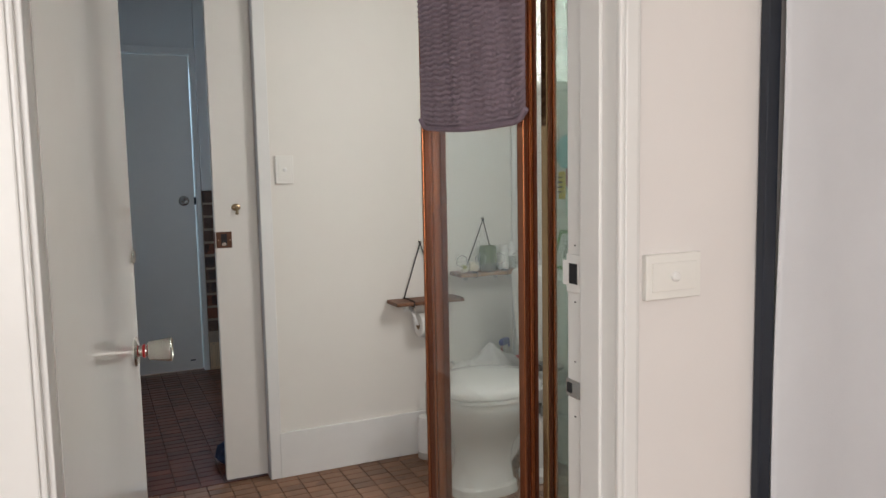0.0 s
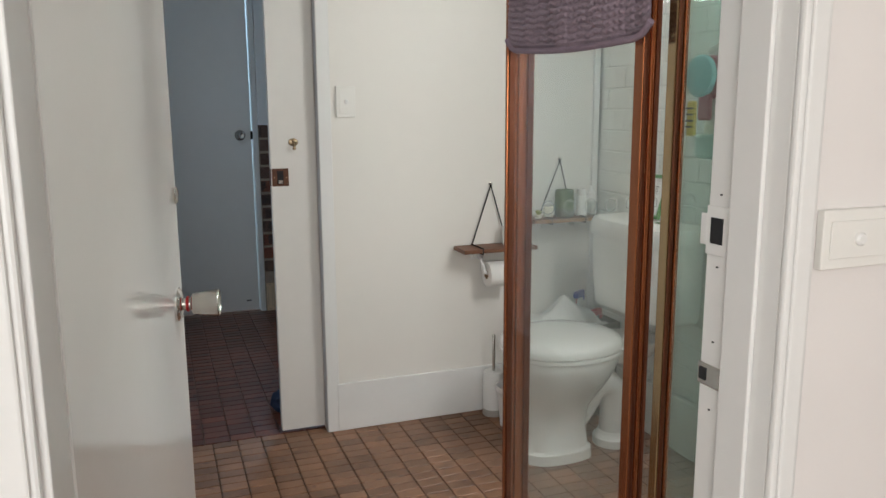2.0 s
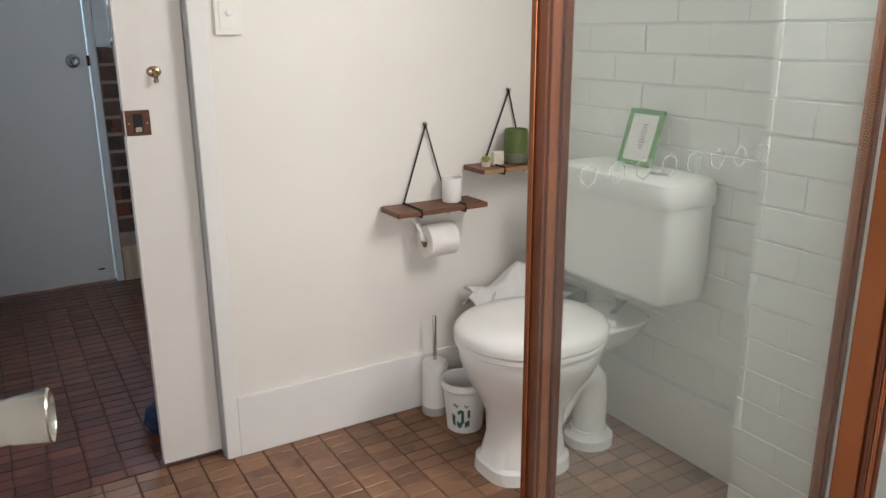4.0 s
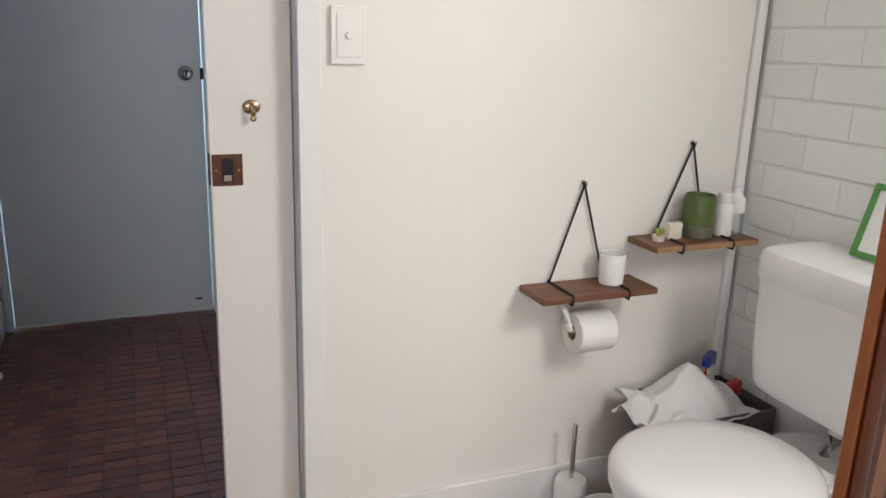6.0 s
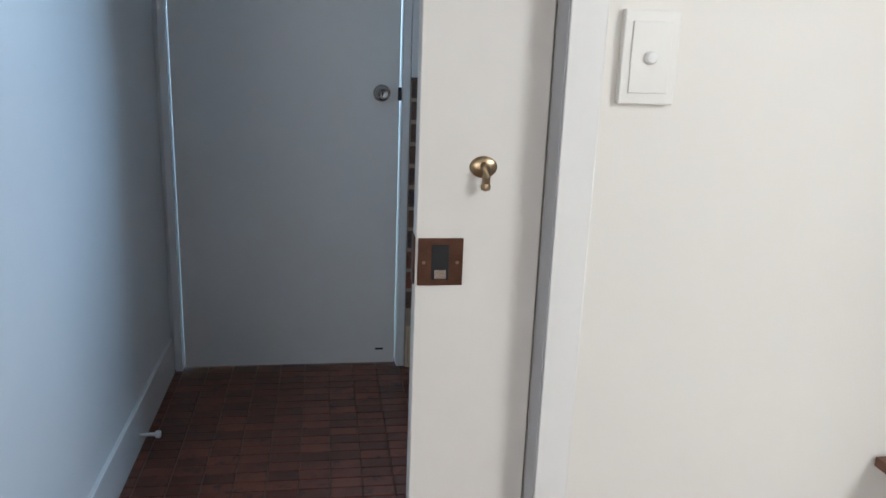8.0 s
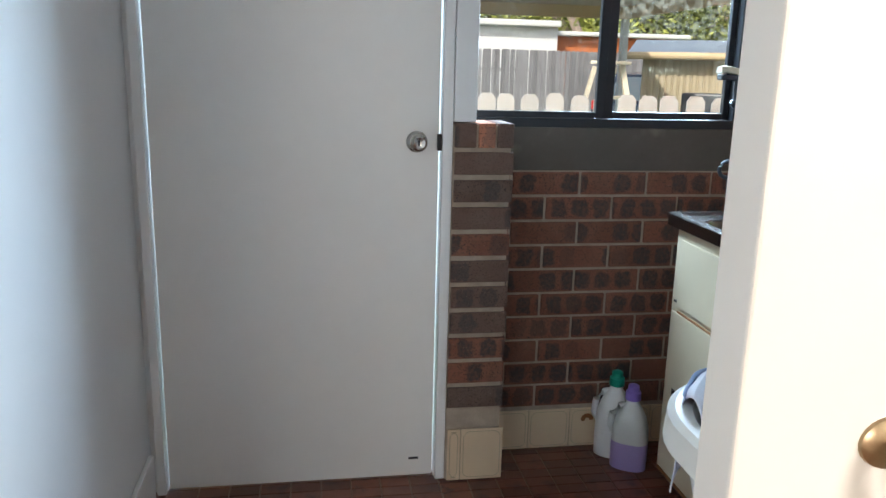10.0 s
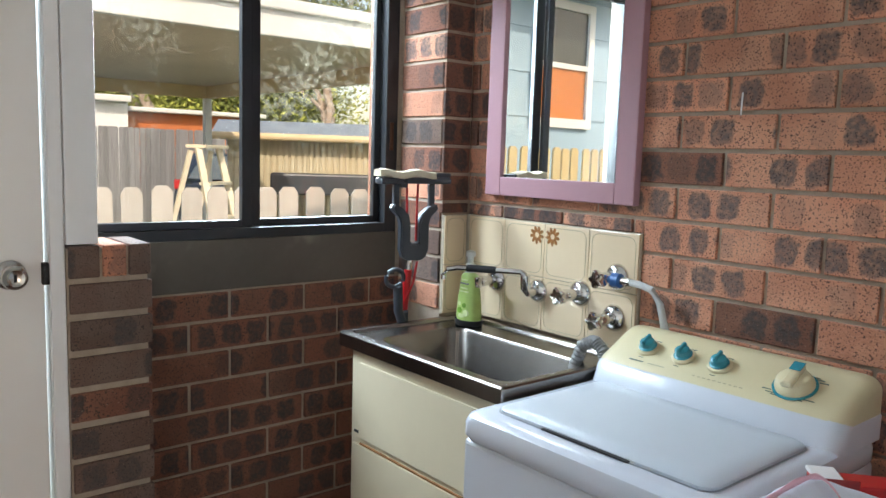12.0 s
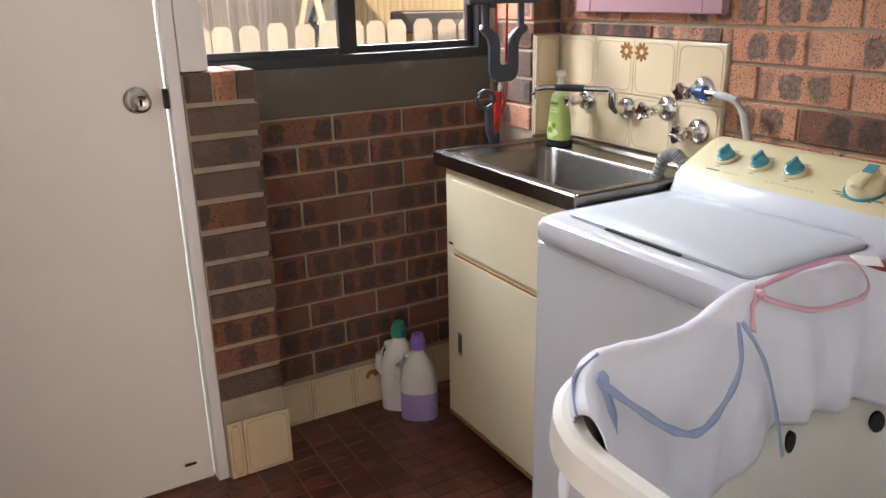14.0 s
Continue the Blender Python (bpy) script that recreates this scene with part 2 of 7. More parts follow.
M_TILE = paint("brown_quarry_tile", (0.235, 0.118, 0.064), 0.40, vary=0.25, scale=14, bump=0.12, bump_scale=45, random=0.26,
               dark=(0.15, 0.072, 0.040), dark_at=0.66, dark_scale=10)
M_TILE_L = paint("red_brown_quarry_tile", (0.150, 0.046, 0.026), 0.32, vary=0.30, scale=14, bump=0.14, bump_scale=45, random=0.35,
                 dark=(0.075, 0.026, 0.020), dark_at=0.62, dark_scale=16)
M_GROUT = paint("dark_floor_grout", (0.140, 0.080, 0.050), 0.9, vary=0.25, scale=20)
M_GROUT_L = paint("grey_floor_grout", (0.21, 0.135, 0.105), 0.9, vary=0.3, scale=18)
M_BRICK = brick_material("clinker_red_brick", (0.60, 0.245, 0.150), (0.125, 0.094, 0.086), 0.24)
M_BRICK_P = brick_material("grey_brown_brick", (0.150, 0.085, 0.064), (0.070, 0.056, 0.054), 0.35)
# odd dark bricks elsewhere; on the window wall its darkness is painted shade
M_BRICK_D = brick_material("dark_fired_and_shaded_brick", (0.220, 0.082, 0.050), (0.050, 0.040, 0.040), 0.10)
M_BRICK_W = brick_material("white_painted_brick", (0.84, 0.85, 0.82), (0.5, 0.5, 0.5), 0.9, painted=True)
M_MORTAR = paint("sandy_mortar", (0.42, 0.33, 0.255), 0.95, vary=0.22, scale=22, bump=0.5, bump_scale=160)
M_MORTAR_W = paint("white_painted_mortar", (0.78, 0.79, 0.76), 0.6, vary=0.06, scale=22, bump=0.3, bump_scale=120)
M_WTILE = paint("cream_glazed_tile", (0.74, 0.57, 0.39), 0.14, vary=0.03, scale=7, random=0.03, coat=0.3)
M_TLINE = paint("tan_tile_line", (0.42, 0.33, 0.22), 0.3, vary=0.1, scale=30)
M_FLOWER = paint("brown_flower_transfer", (0.30, 0.11, 0.03), 0.3, vary=0.3, scale=90)
M_WGROUT = paint("stained_white_grout", (0.52, 0.44, 0.34), 0.9, vary=0.2, scale=25)
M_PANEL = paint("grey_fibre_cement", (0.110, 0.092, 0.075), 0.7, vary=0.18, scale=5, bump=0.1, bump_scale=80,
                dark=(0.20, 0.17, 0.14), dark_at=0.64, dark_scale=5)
M_CREAM = paint("cream_enamel_steel", (0.67, 0.575, 0.41), 0.34, vary=0.04, scale=4, bump=0.03, bump_scale=60)
M_RUST = paint("rusty_edge", (0.30, 0.13, 0.05), 0.85, vary=0.4, scale=60, bump=0.5, bump_scale=200)
M_WM = paint("white_enamel_washer", (0.62, 0.65, 0.71), 0.22, vary=0.02, scale=3, coat=0.3)
M_WMLID = paint("pale_grey_lid", (0.55, 0.60, 0.645), 0.30, vary=0.02, scale=3)
M_YELLOW = paint("yellowed_plastic", (0.68, 0.585, 0.37), 0.33, vary=0.04, scale=5)
M_TEAL = paint("teal_plastic", (0.012, 0.26, 0.32), 0.22, vary=0.08, scale=25)
M_INK = paint("dark_green_print", (0.05, 0.11, 0.10), 0.5)
M_PINK = paint("dusty_pink_painted_frame", (0.43, 0.22, 0.255), 0.5, vary=0.05, scale=6, bump=0.08, bump_scale=70)
M_WOOD_D = paint("dark_walnut_shelf", (0.165, 0.070, 0.035), 0.5, vary=0.35, scale=5, bump=0.15, bump_scale=30, grain=(1, 9, 9))
M_WOOD_L = paint("light_oak_shelf_edge", (0.36, 0.21, 0.105), 0.5, vary=0.28, scale=5, bump=0.1, bump_scale=30, grain=(1, 9, 9))
M_ROPE = paint("black_cord", (0.018, 0.016, 0.015), 0.8, vary=0.2, scale=200)
M_PAPER = paint("white_toilet_paper", (0.80, 0.775, 0.74), 0.95, vary=0.03, scale=30, bump=0.2, bump_scale=150)
M_CARD = paint("brown_card_tube", (0.30, 0.21, 0.13), 0.9)
M_GREEN = paint("olive_green_pot", (0.080, 0.118, 0.026), 0.4, vary=0.12, scale=25)
M_GREYPOT = paint("grey_glazed_base", (0.14, 0.14, 0.10), 0.5, vary=0.2, scale=30)
M_SOAP = paint("cream_soap_block", (0.72, 0.66, 0.54), 0.6, vary=0.06, scale=30)
M_SUCC = paint("yellow_green_succulent", (0.32, 0.34, 0.06), 0.5, vary=0.2, scale=60)
M_CLOTH = paint("white_cotton_cloth", (0.78, 0.765, 0.745), 0.9, vary=0.04, scale=12, bump=0.2, bump_scale=400)
M_FABRIC = paint("grey_white_fabric", (0.66, 0.665, 0.69), 0.9, vary=0.04, scale=3, bump=0.15, bump_scale=300)
M_TOWEL = paint("mauve_chenille", (0.275, 0.21, 0.25), 0.95, vary=0.14, scale=30, bump=0.6, bump_scale=320)
M_TOWEL_H = paint("pale_mauve_hem", (0.27, 0.20, 0.25), 0.95, vary=0.1, scale=50)
M_BLUE = paint("royal_blue_plastic", (0.010, 0.035, 0.30), 0.3, vary=0.06, scale=30)
M_RED = paint("red_plastic", (0.50, 0.015, 0.018), 0.3, vary=0.06, scale=30)
M_MAGENTA = paint("magenta_label", (0.42, 0.03, 0.12), 0.4, vary=0.1, scale=40)
M_CLEAR = paint("milky_plastic", (0.66, 0.66, 0.62), 0.3, vary=0.04, scale=20)
M_LILAC = paint("lilac_liquid", (0.40, 0.30, 0.56), 0.3, vary=0.05, scale=15)
M_PURPLE = paint("purple_cap", (0.26, 0.16, 0.55), 0.35, vary=0.05, scale=25)
M_GRCAP = paint("green_cap", (0.0, 0.28, 0.19), 0.35, vary=0.05, scale=25)
M_GREY = paint("charcoal_plastic", (0.045, 0.053, 0.066), 0.42, vary=0.08, scale=18)
M_SPONGE = paint("cream_sponge", (0.66, 0.58, 0.42), 0.95, vary=0.12, scale=50, bump=0.6, bump_scale=250)
M_FRAME = paint("green_painted_frame", (0.085, 0.27, 0.065), 0.45, vary=0.1, scale=25)
M_TEXT = paint("grey_print", (0.20, 0.20, 0.20), 0.8)
M_TIEB = paint("blue_bias_tape", (0.29, 0.37, 0.55), 0.85, vary=0.1, scale=50)
M_TIEP = paint("pink_bias_tape", (0.76, 0.42, 0.50), 0.85, vary=0.1, scale=50)
M_LINER = paint("pale_blue_white_cotton", (0.70, 0.71, 0.79), 0.9, vary=0.05, scale=9, bump=0.2, bump_scale=350)
M_BASKET = paint("ivory_plastic_basket", (0.78, 0.765, 0.72), 0.35, vary=0.02, scale=6)
M_MIRROR = paint("mirror_silver", (0.90, 0.91, 0.90), 0.01, metal=1.0, vary=0.0)
M_GLASS = glass("dusty_window_glass", (0.97, 0.98, 0.97), dirt=0.06)
M_SHGLASS = glass("pale_green_shower_glass", (0.975, 0.988, 0.980), body=0.03)
M_SHGLASS2 = glass("green_tinted_shower_glass", (0.76, 0.85, 0.81), body=0.10)
M_BOTTLEGL = glass("clear_bottle_plastic", (0.88, 0.90, 0.88), 0.1, body=0.15)
# emission stands in for daylight behind the opaque pane
M_FROST = paint("glowing_frosted_teal", (0.45, 0.80, 0.74), 0.3, emit=1.2)

# ---------------------------------------------------------------- builders


def block(bm, x0, x1, y0, y1, z0, z1, bevel=0.0, seg=2):
    """A box, added to bm, with rounded edges where bevel is given."""
    lo = Vector((min(x0, x1), min(y0, y1), min(z0, z1)))
    hi = Vector((max(x0, x1), max(y0, y1), max(z0, z1)))
    made = bmesh.ops.create_cube(bm, size=1.0)["verts"]
    for v in made:
        v.co = Vector((lo[i] + (v.co[i] + 0.5) * (hi[i] - lo[i]) for i in range(3)))
    if bevel:
        edges = list({e for v in made for e in v.link_edges})
        bmesh.ops.bevel(bm, geom=edges, offset=bevel, segments=seg, affect="EDGES", profile=0.5)
    return bm


def box(x0, x1, y0, y1, z0, z1, bevel=0.0, seg=2):
    return block(bmesh.new(), x0, x1, y0, y1, z0, z1, bevel, seg)


def lathe(bm, profile, at=(0, 0, 0), axis="z", n=24, sx=1.0, sy=1.0):
    """A turned shape from (radius, height) rows, closed at both ends."""
    rings = []
    for r, h in profile:
        ring = []
        for k in range(n):
            a = 2 * math.pi * k / n
            p = (r * math.cos(a) * sx, r * math.sin(a) * sy, h)
            if axis == "x":
                p = (p[2], p[0], p[1])
            elif axis == "y":
                p = (p[0], p[2], p[1])
            ring.append(bm.verts.new(Vector(p) + Vector(at)))
        rings.append(ring)
    for a, b in zip(rings, rings[1:]):
        for k in range(n):
            bm.faces.new((a[k], a[(k + 1) % n], b[(k + 1) % n], b[k]))
    bm.faces.new(rings[0][::-1])
    bm.faces.new(rings[-1])
    bmesh.ops.recalc_face_normals(bm, faces=bm.faces)
    return bm


def turned(profile, at=(0, 0, 0), axis="z", n=24, sx=1.0, sy=1.0):
    return lathe(bmesh.new(), profile, at, axis, n, sx, sy)


def tube(points, r, n=8, closed=False):
    """A round rod along a line of points."""
    bm = bmesh.new()
    pts = [Vector(p) for p in points]
    rings = []
    for i, p in enumerate(pts):
        a = pts[i - 1] if (i or closed) else p
        b = pts[(i + 1) % len(pts)] if (i + 1 < len(pts) or closed) else p
        d = (b - a).normalized()
        s = d.cross(Vector((0, 0, 1)) if abs(d.z) < 0.9 else Vector((1, 0, 0))).normalized()
        u = s.cross(d)
        rings.append([bm.verts.new(p + r * (math.cos(2 * math.pi * k / n) * s + math.sin(2 * math.pi * k / n) * u)) for k in range(n)])
    pairs = list(zip(rings, rings[1:])) + ([(rings[-1], rings[0])] if closed else [])
    for a, b in pairs:
        for k in range(n):
            bm.faces.new((a[k], a[(k + 1) % n], b[(k + 1) % n], b[k]))
    if not closed:
        bm.faces.new(rings[0][::-1])
        bm.faces.new(rings[-1])
    bmesh.ops.recalc_face_normals(bm, faces=bm.faces)
    return bm


def loft(sections):
    """A skin over closed rings of equal length, capped at both ends."""
    bm = bmesh.new()
    rings = [[bm.verts.new(p) for p in s] for s in sections]
    n = len(rings[0])
    for a, b in zip(rings, rings[1:]):
        for k in range(n):
            bm.faces.new((a[k], a[(k + 1) % n], b[(k + 1) % n], b[k]))
    bm.faces.new(rings[0][::-1])
    bm.faces.new(rings[-1])
    bmesh.ops.recalc_face_normals(bm, faces=bm.faces)
    return bm


def oval(cx, cy, z, rx, ry, n=32, power=2.0):
    out = []
    for k in range(n):
        a = 2 * math.pi * k / n
        c, s = math.cos(a), math.sin(a)
        out.append((cx + rx * math.copysign(abs(c) ** (2 / power), c), cy + ry * math.copysign(abs(s) ** (2 / power), s), z))
    return out


def part(name, bm, material, parent=None, label="", smooth=False):
    me = bpy.data.meshes.new(name)
    bm.to_mesh(me)
    bm.free()
    me.materials.append(material)
    if smooth:
        me.polygons.foreach_set("use_smooth", [True] * len(me.polygons))
        me.set_sharp_from_angle(angle=radians(38))
    ob = new(name, me)
    if parent is not None:
        ob.parent = parent
        ob.matrix_parent_inverse = parent.matrix_basis.inverted()
    if label:
        ob["label"] = label
    return ob


def thing(name, label, category, at=(0, 0, 0), group="", kind=""):
    ob = new(name)
    ob.location = at
    ob.empty_display_size = 0.05
    return tagged(ob, label, category, group, kind)


def structure(name, bm, material, label, category="wall"):
    return tagged(part(name, bm, material), label, category, kind="structure")


def with_hole(x0, x1, y0, y1, z0, z1, a0, a1, c0, c1, axis):
    """A wall as one mesh with an opening: a0..a1 along it, c0..c1 up. axis: the way that the wall runs."""
    bm = bmesh.new()

    def seg(p0, p1, q0, q1):
        if p1 - p0 > 1e-4 and q1 - q0 > 1e-4:
            if axis == "x":
                block(bm, p0, p1, y0, y1, q0, q1)
            else:
                block(bm, x0, x1, p0, p1, q0, q1)
    lo, hi = (x0, x1) if axis == "x" else (y0, y1)
    seg(lo, a0, z0, z1)
    seg(a1, hi, z0, z1)
    seg(a0, a1, c1, z1)
    seg(a0, a1, z0, c0)
    return bm


# ---------------------------------------------------------------- plan
XL, XR = -0.735, 1.385          # side walls of the two wet rooms
W1A, W1B = 0.0, 0.11           # wall between toilet room and laundry
W0A, W0B = -2.18, -2.05        # wall between hall and toilet room
OPEN0, OPEN1 = -0.66, 0.1735    # sliding-door opening
DOOR0, DOOR1 = -0.535, 0.317     # hall doorway
CEIL = 2.42
YF = 2.03                      # front of door wall and brick piers
YW = 2.22                      # brick wall under the window

# floors: slabs that carry the tiles
floor_bath = structure("floor_toilet_room", box(XL, XR, W0B, 0.05, -0.12, -0.006), M_GROUT, "brown mosaic-tiled toilet room floor with dark grout", "floor")
floor_laundry = structure("floor_laundry", box(XL, XR, 0.0505, YW + 0.1, -0.12, -0.006), M_GROUT_L, "red-brown mosaic-tiled laundry floor with grey grout", "floor")
M_HFLOOR = paint("brown_hall_floor", (0.22, 0.13, 0.08), 0.5, vary=0.2, scale=8)
structure("floor_hall", box(-2.2, 1.9, -5.2, W0B - 0.0005, -0.12, -0.002), M_HFLOOR, "plain brown hall floor outside the doorway", "floor")

# walls
structure("wall_between_rooms", with_hole(XL, XR, W1A, W1B, 0, CEIL, OPEN0, OPEN1, 0.0, 2.055, "x"), M_WALL, "cream painted wall with a sliding door opening")
structure("wall_hall", with_hole(-2.2, 1.9, W0A, W0B, 0, CEIL, DOOR0, DOOR1, 0.0, 2.05, "x"), M_HALL, "white painted hall wall with a doorway")
structure("wall_toilet_left", box(XL - 0.1, XL, W0B, W1A, 0, CEIL), M_WALL, "cream painted toilet room side wall")
structure("wall_laundry_left", box(XL - 0.1, XL, W1A, YF + 0.3, 0, CEIL), M_LAUNDRY, "white painted laundry side wall")
bm = with_hole(XR + 0.01, XR + 0.24, W0B, W1A + 0.05, 0, CEIL, -1.88, -1.22, 1.55, 2.15, "y")
brickwall_bath = structure("wall_toilet_brick", bm, M_MORTAR_W, "white painted brick wall behind the toilet")
brickwall_r = structure("wall_laundry_brick", box(XR + 0.008, XR + 0.24, W1A + 0.05, YW + 0.12, 0, CEIL), M_MORTAR, "red clinker brick wall behind the washing machine")
bm = with_hole(0.205, XR + 0.008, YW + 0.008, YW + 0.12, 0, CEIL, 0.262, 1.265, 1.02, 2.12, "x")
brickwall_w = structure("wall_laundry_window", bm, M_MORTAR, "red clinker brick wall under the laundry window")
structure("wall_laundry_door", with_hole(XL, 0.205, YF + 0.035, YF + 0.19, 0, CEIL, -0.69, 0.172, 0, 2.06, "x"), M_LAUNDRY, "white painted wall round the back door")
pier_left = structure("brick_pier_left", box(0.2055, 0.386, YF + 0.010, YW + 0.0075, 0, 1.181), M_MORTAR, "low red brick pier beside the back door", "brick pier")
pier_right = structure("brick_pier_right", box(1.280, XR + 0.0078, 2.008, YW + 0.0078, 0, CEIL), M_MORTAR, "red brick pier in the laundry corner", "brick pier")
structure("wall_board", box(0.2055, 0.274, YF + 0.005, YW + 0.006, 1.191, CEIL - 0.001, 0.002), M_TRIM, "white painted board between door frame and window", "trim")
# unseen hall shell, added; its window opening is set to suit the lamp
structure("wall_hall_back", with_hole(-2.2, 1.9, -5.3, -5.2, 0, CEIL, -2.05, -0.15, 0.8, 2.15, "x"), M_HALL, "unseen white hall back wall with an assumed window opening")
structure("wall_hall_left", box(-2.3, -2.2, -5.3, W0A, 0, CEIL), M_HALL, "white hall side wall")
structure("wall_hall_right", box(1.9, 2.0, -5.3, W0A, 0, CEIL), M_HALL, "white hall side wall")
structure("ceiling_hall", box(-2.3, 2.0, -5.3, W0A + 0.001, CEIL, CEIL + 0.1), M_CEIL, "white plaster ceiling", "ceiling")
structure("ceiling_rooms", box(XL - 0.1, XR + 0.24, W0A + 0.002, YW + 0.13, CEIL, CEIL + 0.1), M_CEIL, "white plaster ceiling", "ceiling")
structure("bulkhead", box(0.74, XR + 0.009, -0.42, -0.001, 2.19, CEIL - 0.001, 0.003), M_WALL, "cream boxed-in bulkhead under the ceiling", "bulkhead")
structure("shower_pier", box(1.285, XR + 0.0095, -1.24, -0.955, 0, CEIL - 0.001), M_MORTAR_W, "white painted brick nib beside the shower", "brick pier")

# skirtings
structure("baseboard_toilet", box(0.215, XR - 0.004, -0.012, -0.0005, 0.0, 0.198, 0.003), M_TRIM, "tall white painted skirting board", "baseboard")
structure("baseboard_toilet_brick", box(XR - 0.022, XR + 0.0095, -0.9545, -0.013, 0.0, 0.212, 0.004), M_TRIM, "white rendered skirting under the painted brick", "baseboard")
structure("baseboard_laundry", box(XL + 0.0005, XL + 0.016, W1B, YF + 0.0, 0.0, 0.15, 0.003), M_TRIM, "white painted laundry skirting board", "baseboard")

# jambs and architraves
jb = bmesh.new()
block(jb, OPEN1 + 0.0005, OPEN1 + 0.049, -0.0095, -0.0005, 0.0, 2.10, 0.002)
block(jb, OPEN0 - 0.05, OPEN1 + 0.0003, -0.0095, -0.0005, 2.056, 2.10, 0.002)
structure("trim_sliding_opening", jb, M_TRIM, "flat white trim round the sliding door opening", "trim")
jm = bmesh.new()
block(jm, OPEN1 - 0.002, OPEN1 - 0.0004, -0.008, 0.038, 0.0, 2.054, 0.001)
# white reveal; its shade is put into this grey
M_REVEAL = paint("shaded_white_reveal", (0.46, 0.46, 0.48), 0.45, vary=0.04, scale=4)
structure("trim_cavity_slot", jm, M_REVEAL, "white jamb strip of the cavity slider, its shade coloured grey", "trim")
hj = bmesh.new()
block(hj, DOOR1 - 0.010, DOOR1 - 0.0005, W0A - 0.004, W0B + 0.004, 0, 2.046, 0.002)
block(hj, DOOR0 + 0.0005, DOOR0 + 0.02, W0A - 0.004, W0B + 0.004, 0, 2.046, 0.002)
block(hj, DOOR0 + 0.0205, DOOR1 - 0.0105, W0A - 0.004, W0B + 0.004, 2.026, 2.046, 0.002)
block(hj, DOOR1 - 0.018, DOOR1 - 0.0105, W0A + 0.03, W0B - 0.045, 0, 2.02, 0.002)
structure("trim_hall_jamb", hj, M_TRIM, "white gloss painted doorway jamb", "trim")
for name, x0, x1 in (("trim_hall_right", DOOR1 - 0.012, DOOR1 + 0.03), ("trim_hall_left", DOOR0 - 0.055, DOOR0 + 0.012)):
    ar = bmesh.new()
    block(ar, x0, x1, W0A - 0.016, W0A - 0.0045, 0, 2.09, 0.004)
    block(ar, x0 + 0.008, x1 - 0.008, W0A - 0.021, W0A - 0.0155, 0, 2.085, 0.003)
    structure(name, ar, M_TRIM, "white painted architrave round the doorway", "trim")
structure("trim_back_door_right", box(0.1725, 0.2045, YF + 0.012, YF + 0.034, 0, 2.10, 0.003), M_TRIM, "white back door architrave", "trim")
structure("trim_back_door_left", box(XL + 0.0165, -0.6905, YF + 0.012, YF + 0.034, 0, 2.10, 0.003), M_TRIM, "white back door architrave", "trim")
structure("trim_back_door_head", box(-0.690, 0.172, YF + 0.012, YF + 0.034, 2.061, 2.10, 0.003), M_TRIM, "white back door head trim", "trim")
structure("trim_corner", box(1.355, XR - 0.002, -0.016, -0.0005, 0.199, 2.189, 0.005), M_TRIM, "white corner bead between plaster and brick", "trim")
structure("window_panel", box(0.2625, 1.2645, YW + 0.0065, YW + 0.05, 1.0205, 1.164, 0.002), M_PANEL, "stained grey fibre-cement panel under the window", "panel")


# ---------------------------------------------------------------- doors
def door_knob(parent, x, y, z, facing, material, big=0.028):
    """Rose and ball-shaped knob; facing: +1 or -1 along local y."""
    rose = part("rose", turned([(0.030, 0), (0.031, 0.003 * facing), (0.026, 0.008 * facing), (0.012, 0.010 * facing)], (x, y, z), "y", 28), material, parent, smooth=True)
    part("knob", turned([(0.011, 0.008 * facing), (0.012, 0.026 * facing), (big * 0.85, 0.034 * facing), (big, 0.044 * facing), (big * 0.96, 0.060 * facing),
                         (big * 0.8, 0.067 * facing), (big * 0.3, 0.068 * facing)], (x, y, z), "y", 28), material, rose, smooth=True)


# hall door, swung into the toilet room
hall_door = thing("door_1", "white gloss door standing open with a chrome knob", "door", kind="structure")
hall_door.matrix_basis = pose(DOOR0 + 0.022, W0B + 0.006, 0, 0, 0, 79.6)


def local_part(name, bm, material, parent, label="", smooth=False):
    ob = part(name, bm, material, None, label, smooth)
    ob.parent = parent
    return ob


leaf = local_part("door_leaf", box(0, 0.765, 0, 0.036, 0.012, 2.022, 0.003), M_GLOSS, hall_door)
rose = local_part("rose", turned([(0.033, 0), (0.034, -0.003), (0.028, -0.008), (0.014, -0.011)], (0.700, 0.0, 0.905), "y", 28), M_CHROME, hall_door, "chrome rose", True)
local_part("knob", turned([(0.012, -0.008), (0.0125, -0.026), (0.021, -0.030), (0.0225, -0.034), (0.0225, -0.044), (0.0235, -0.046), (0.0275, -0.078), (0.0255, -0.080), (0.020, -0.074), (0.004, -0.070)], (0.700, 0.0, 0.905), "y", 28), M_NICKEL, hall_door, "polished chrome knob", True)
local_part("knob_ring", turned([(0.0135, -0.0), (0.0150, -0.001), (0.0160, -0.005), (0.0135, -0.006)], (0.700, -0.017, 0.905), "y", 24), M_RED, hall_door, "thin red ring round the knob neck", True)
local_part("privacy_bolt", turned([(0.017, 0), (0.018, -0.003), (0.013, -0.007), (0.004, -0.008)], (0.742, 0.0, 1.115), "y", 20), M_NICKEL, hall_door, "nickel privacy bolt disc", True)
local_part("latch_plate", box(0.764, 0.7665, 0.006, 0.030, 0.86, 0.95, 0.001), M_NICKEL, hall_door)
for hz in (0.25, 1.75):
    local_part("hinge", turned([(0.006, 0), (0.006, 0.09)], (-0.004, 0.040, hz), "z", 10), M_NICKEL, hall_door, smooth=True)

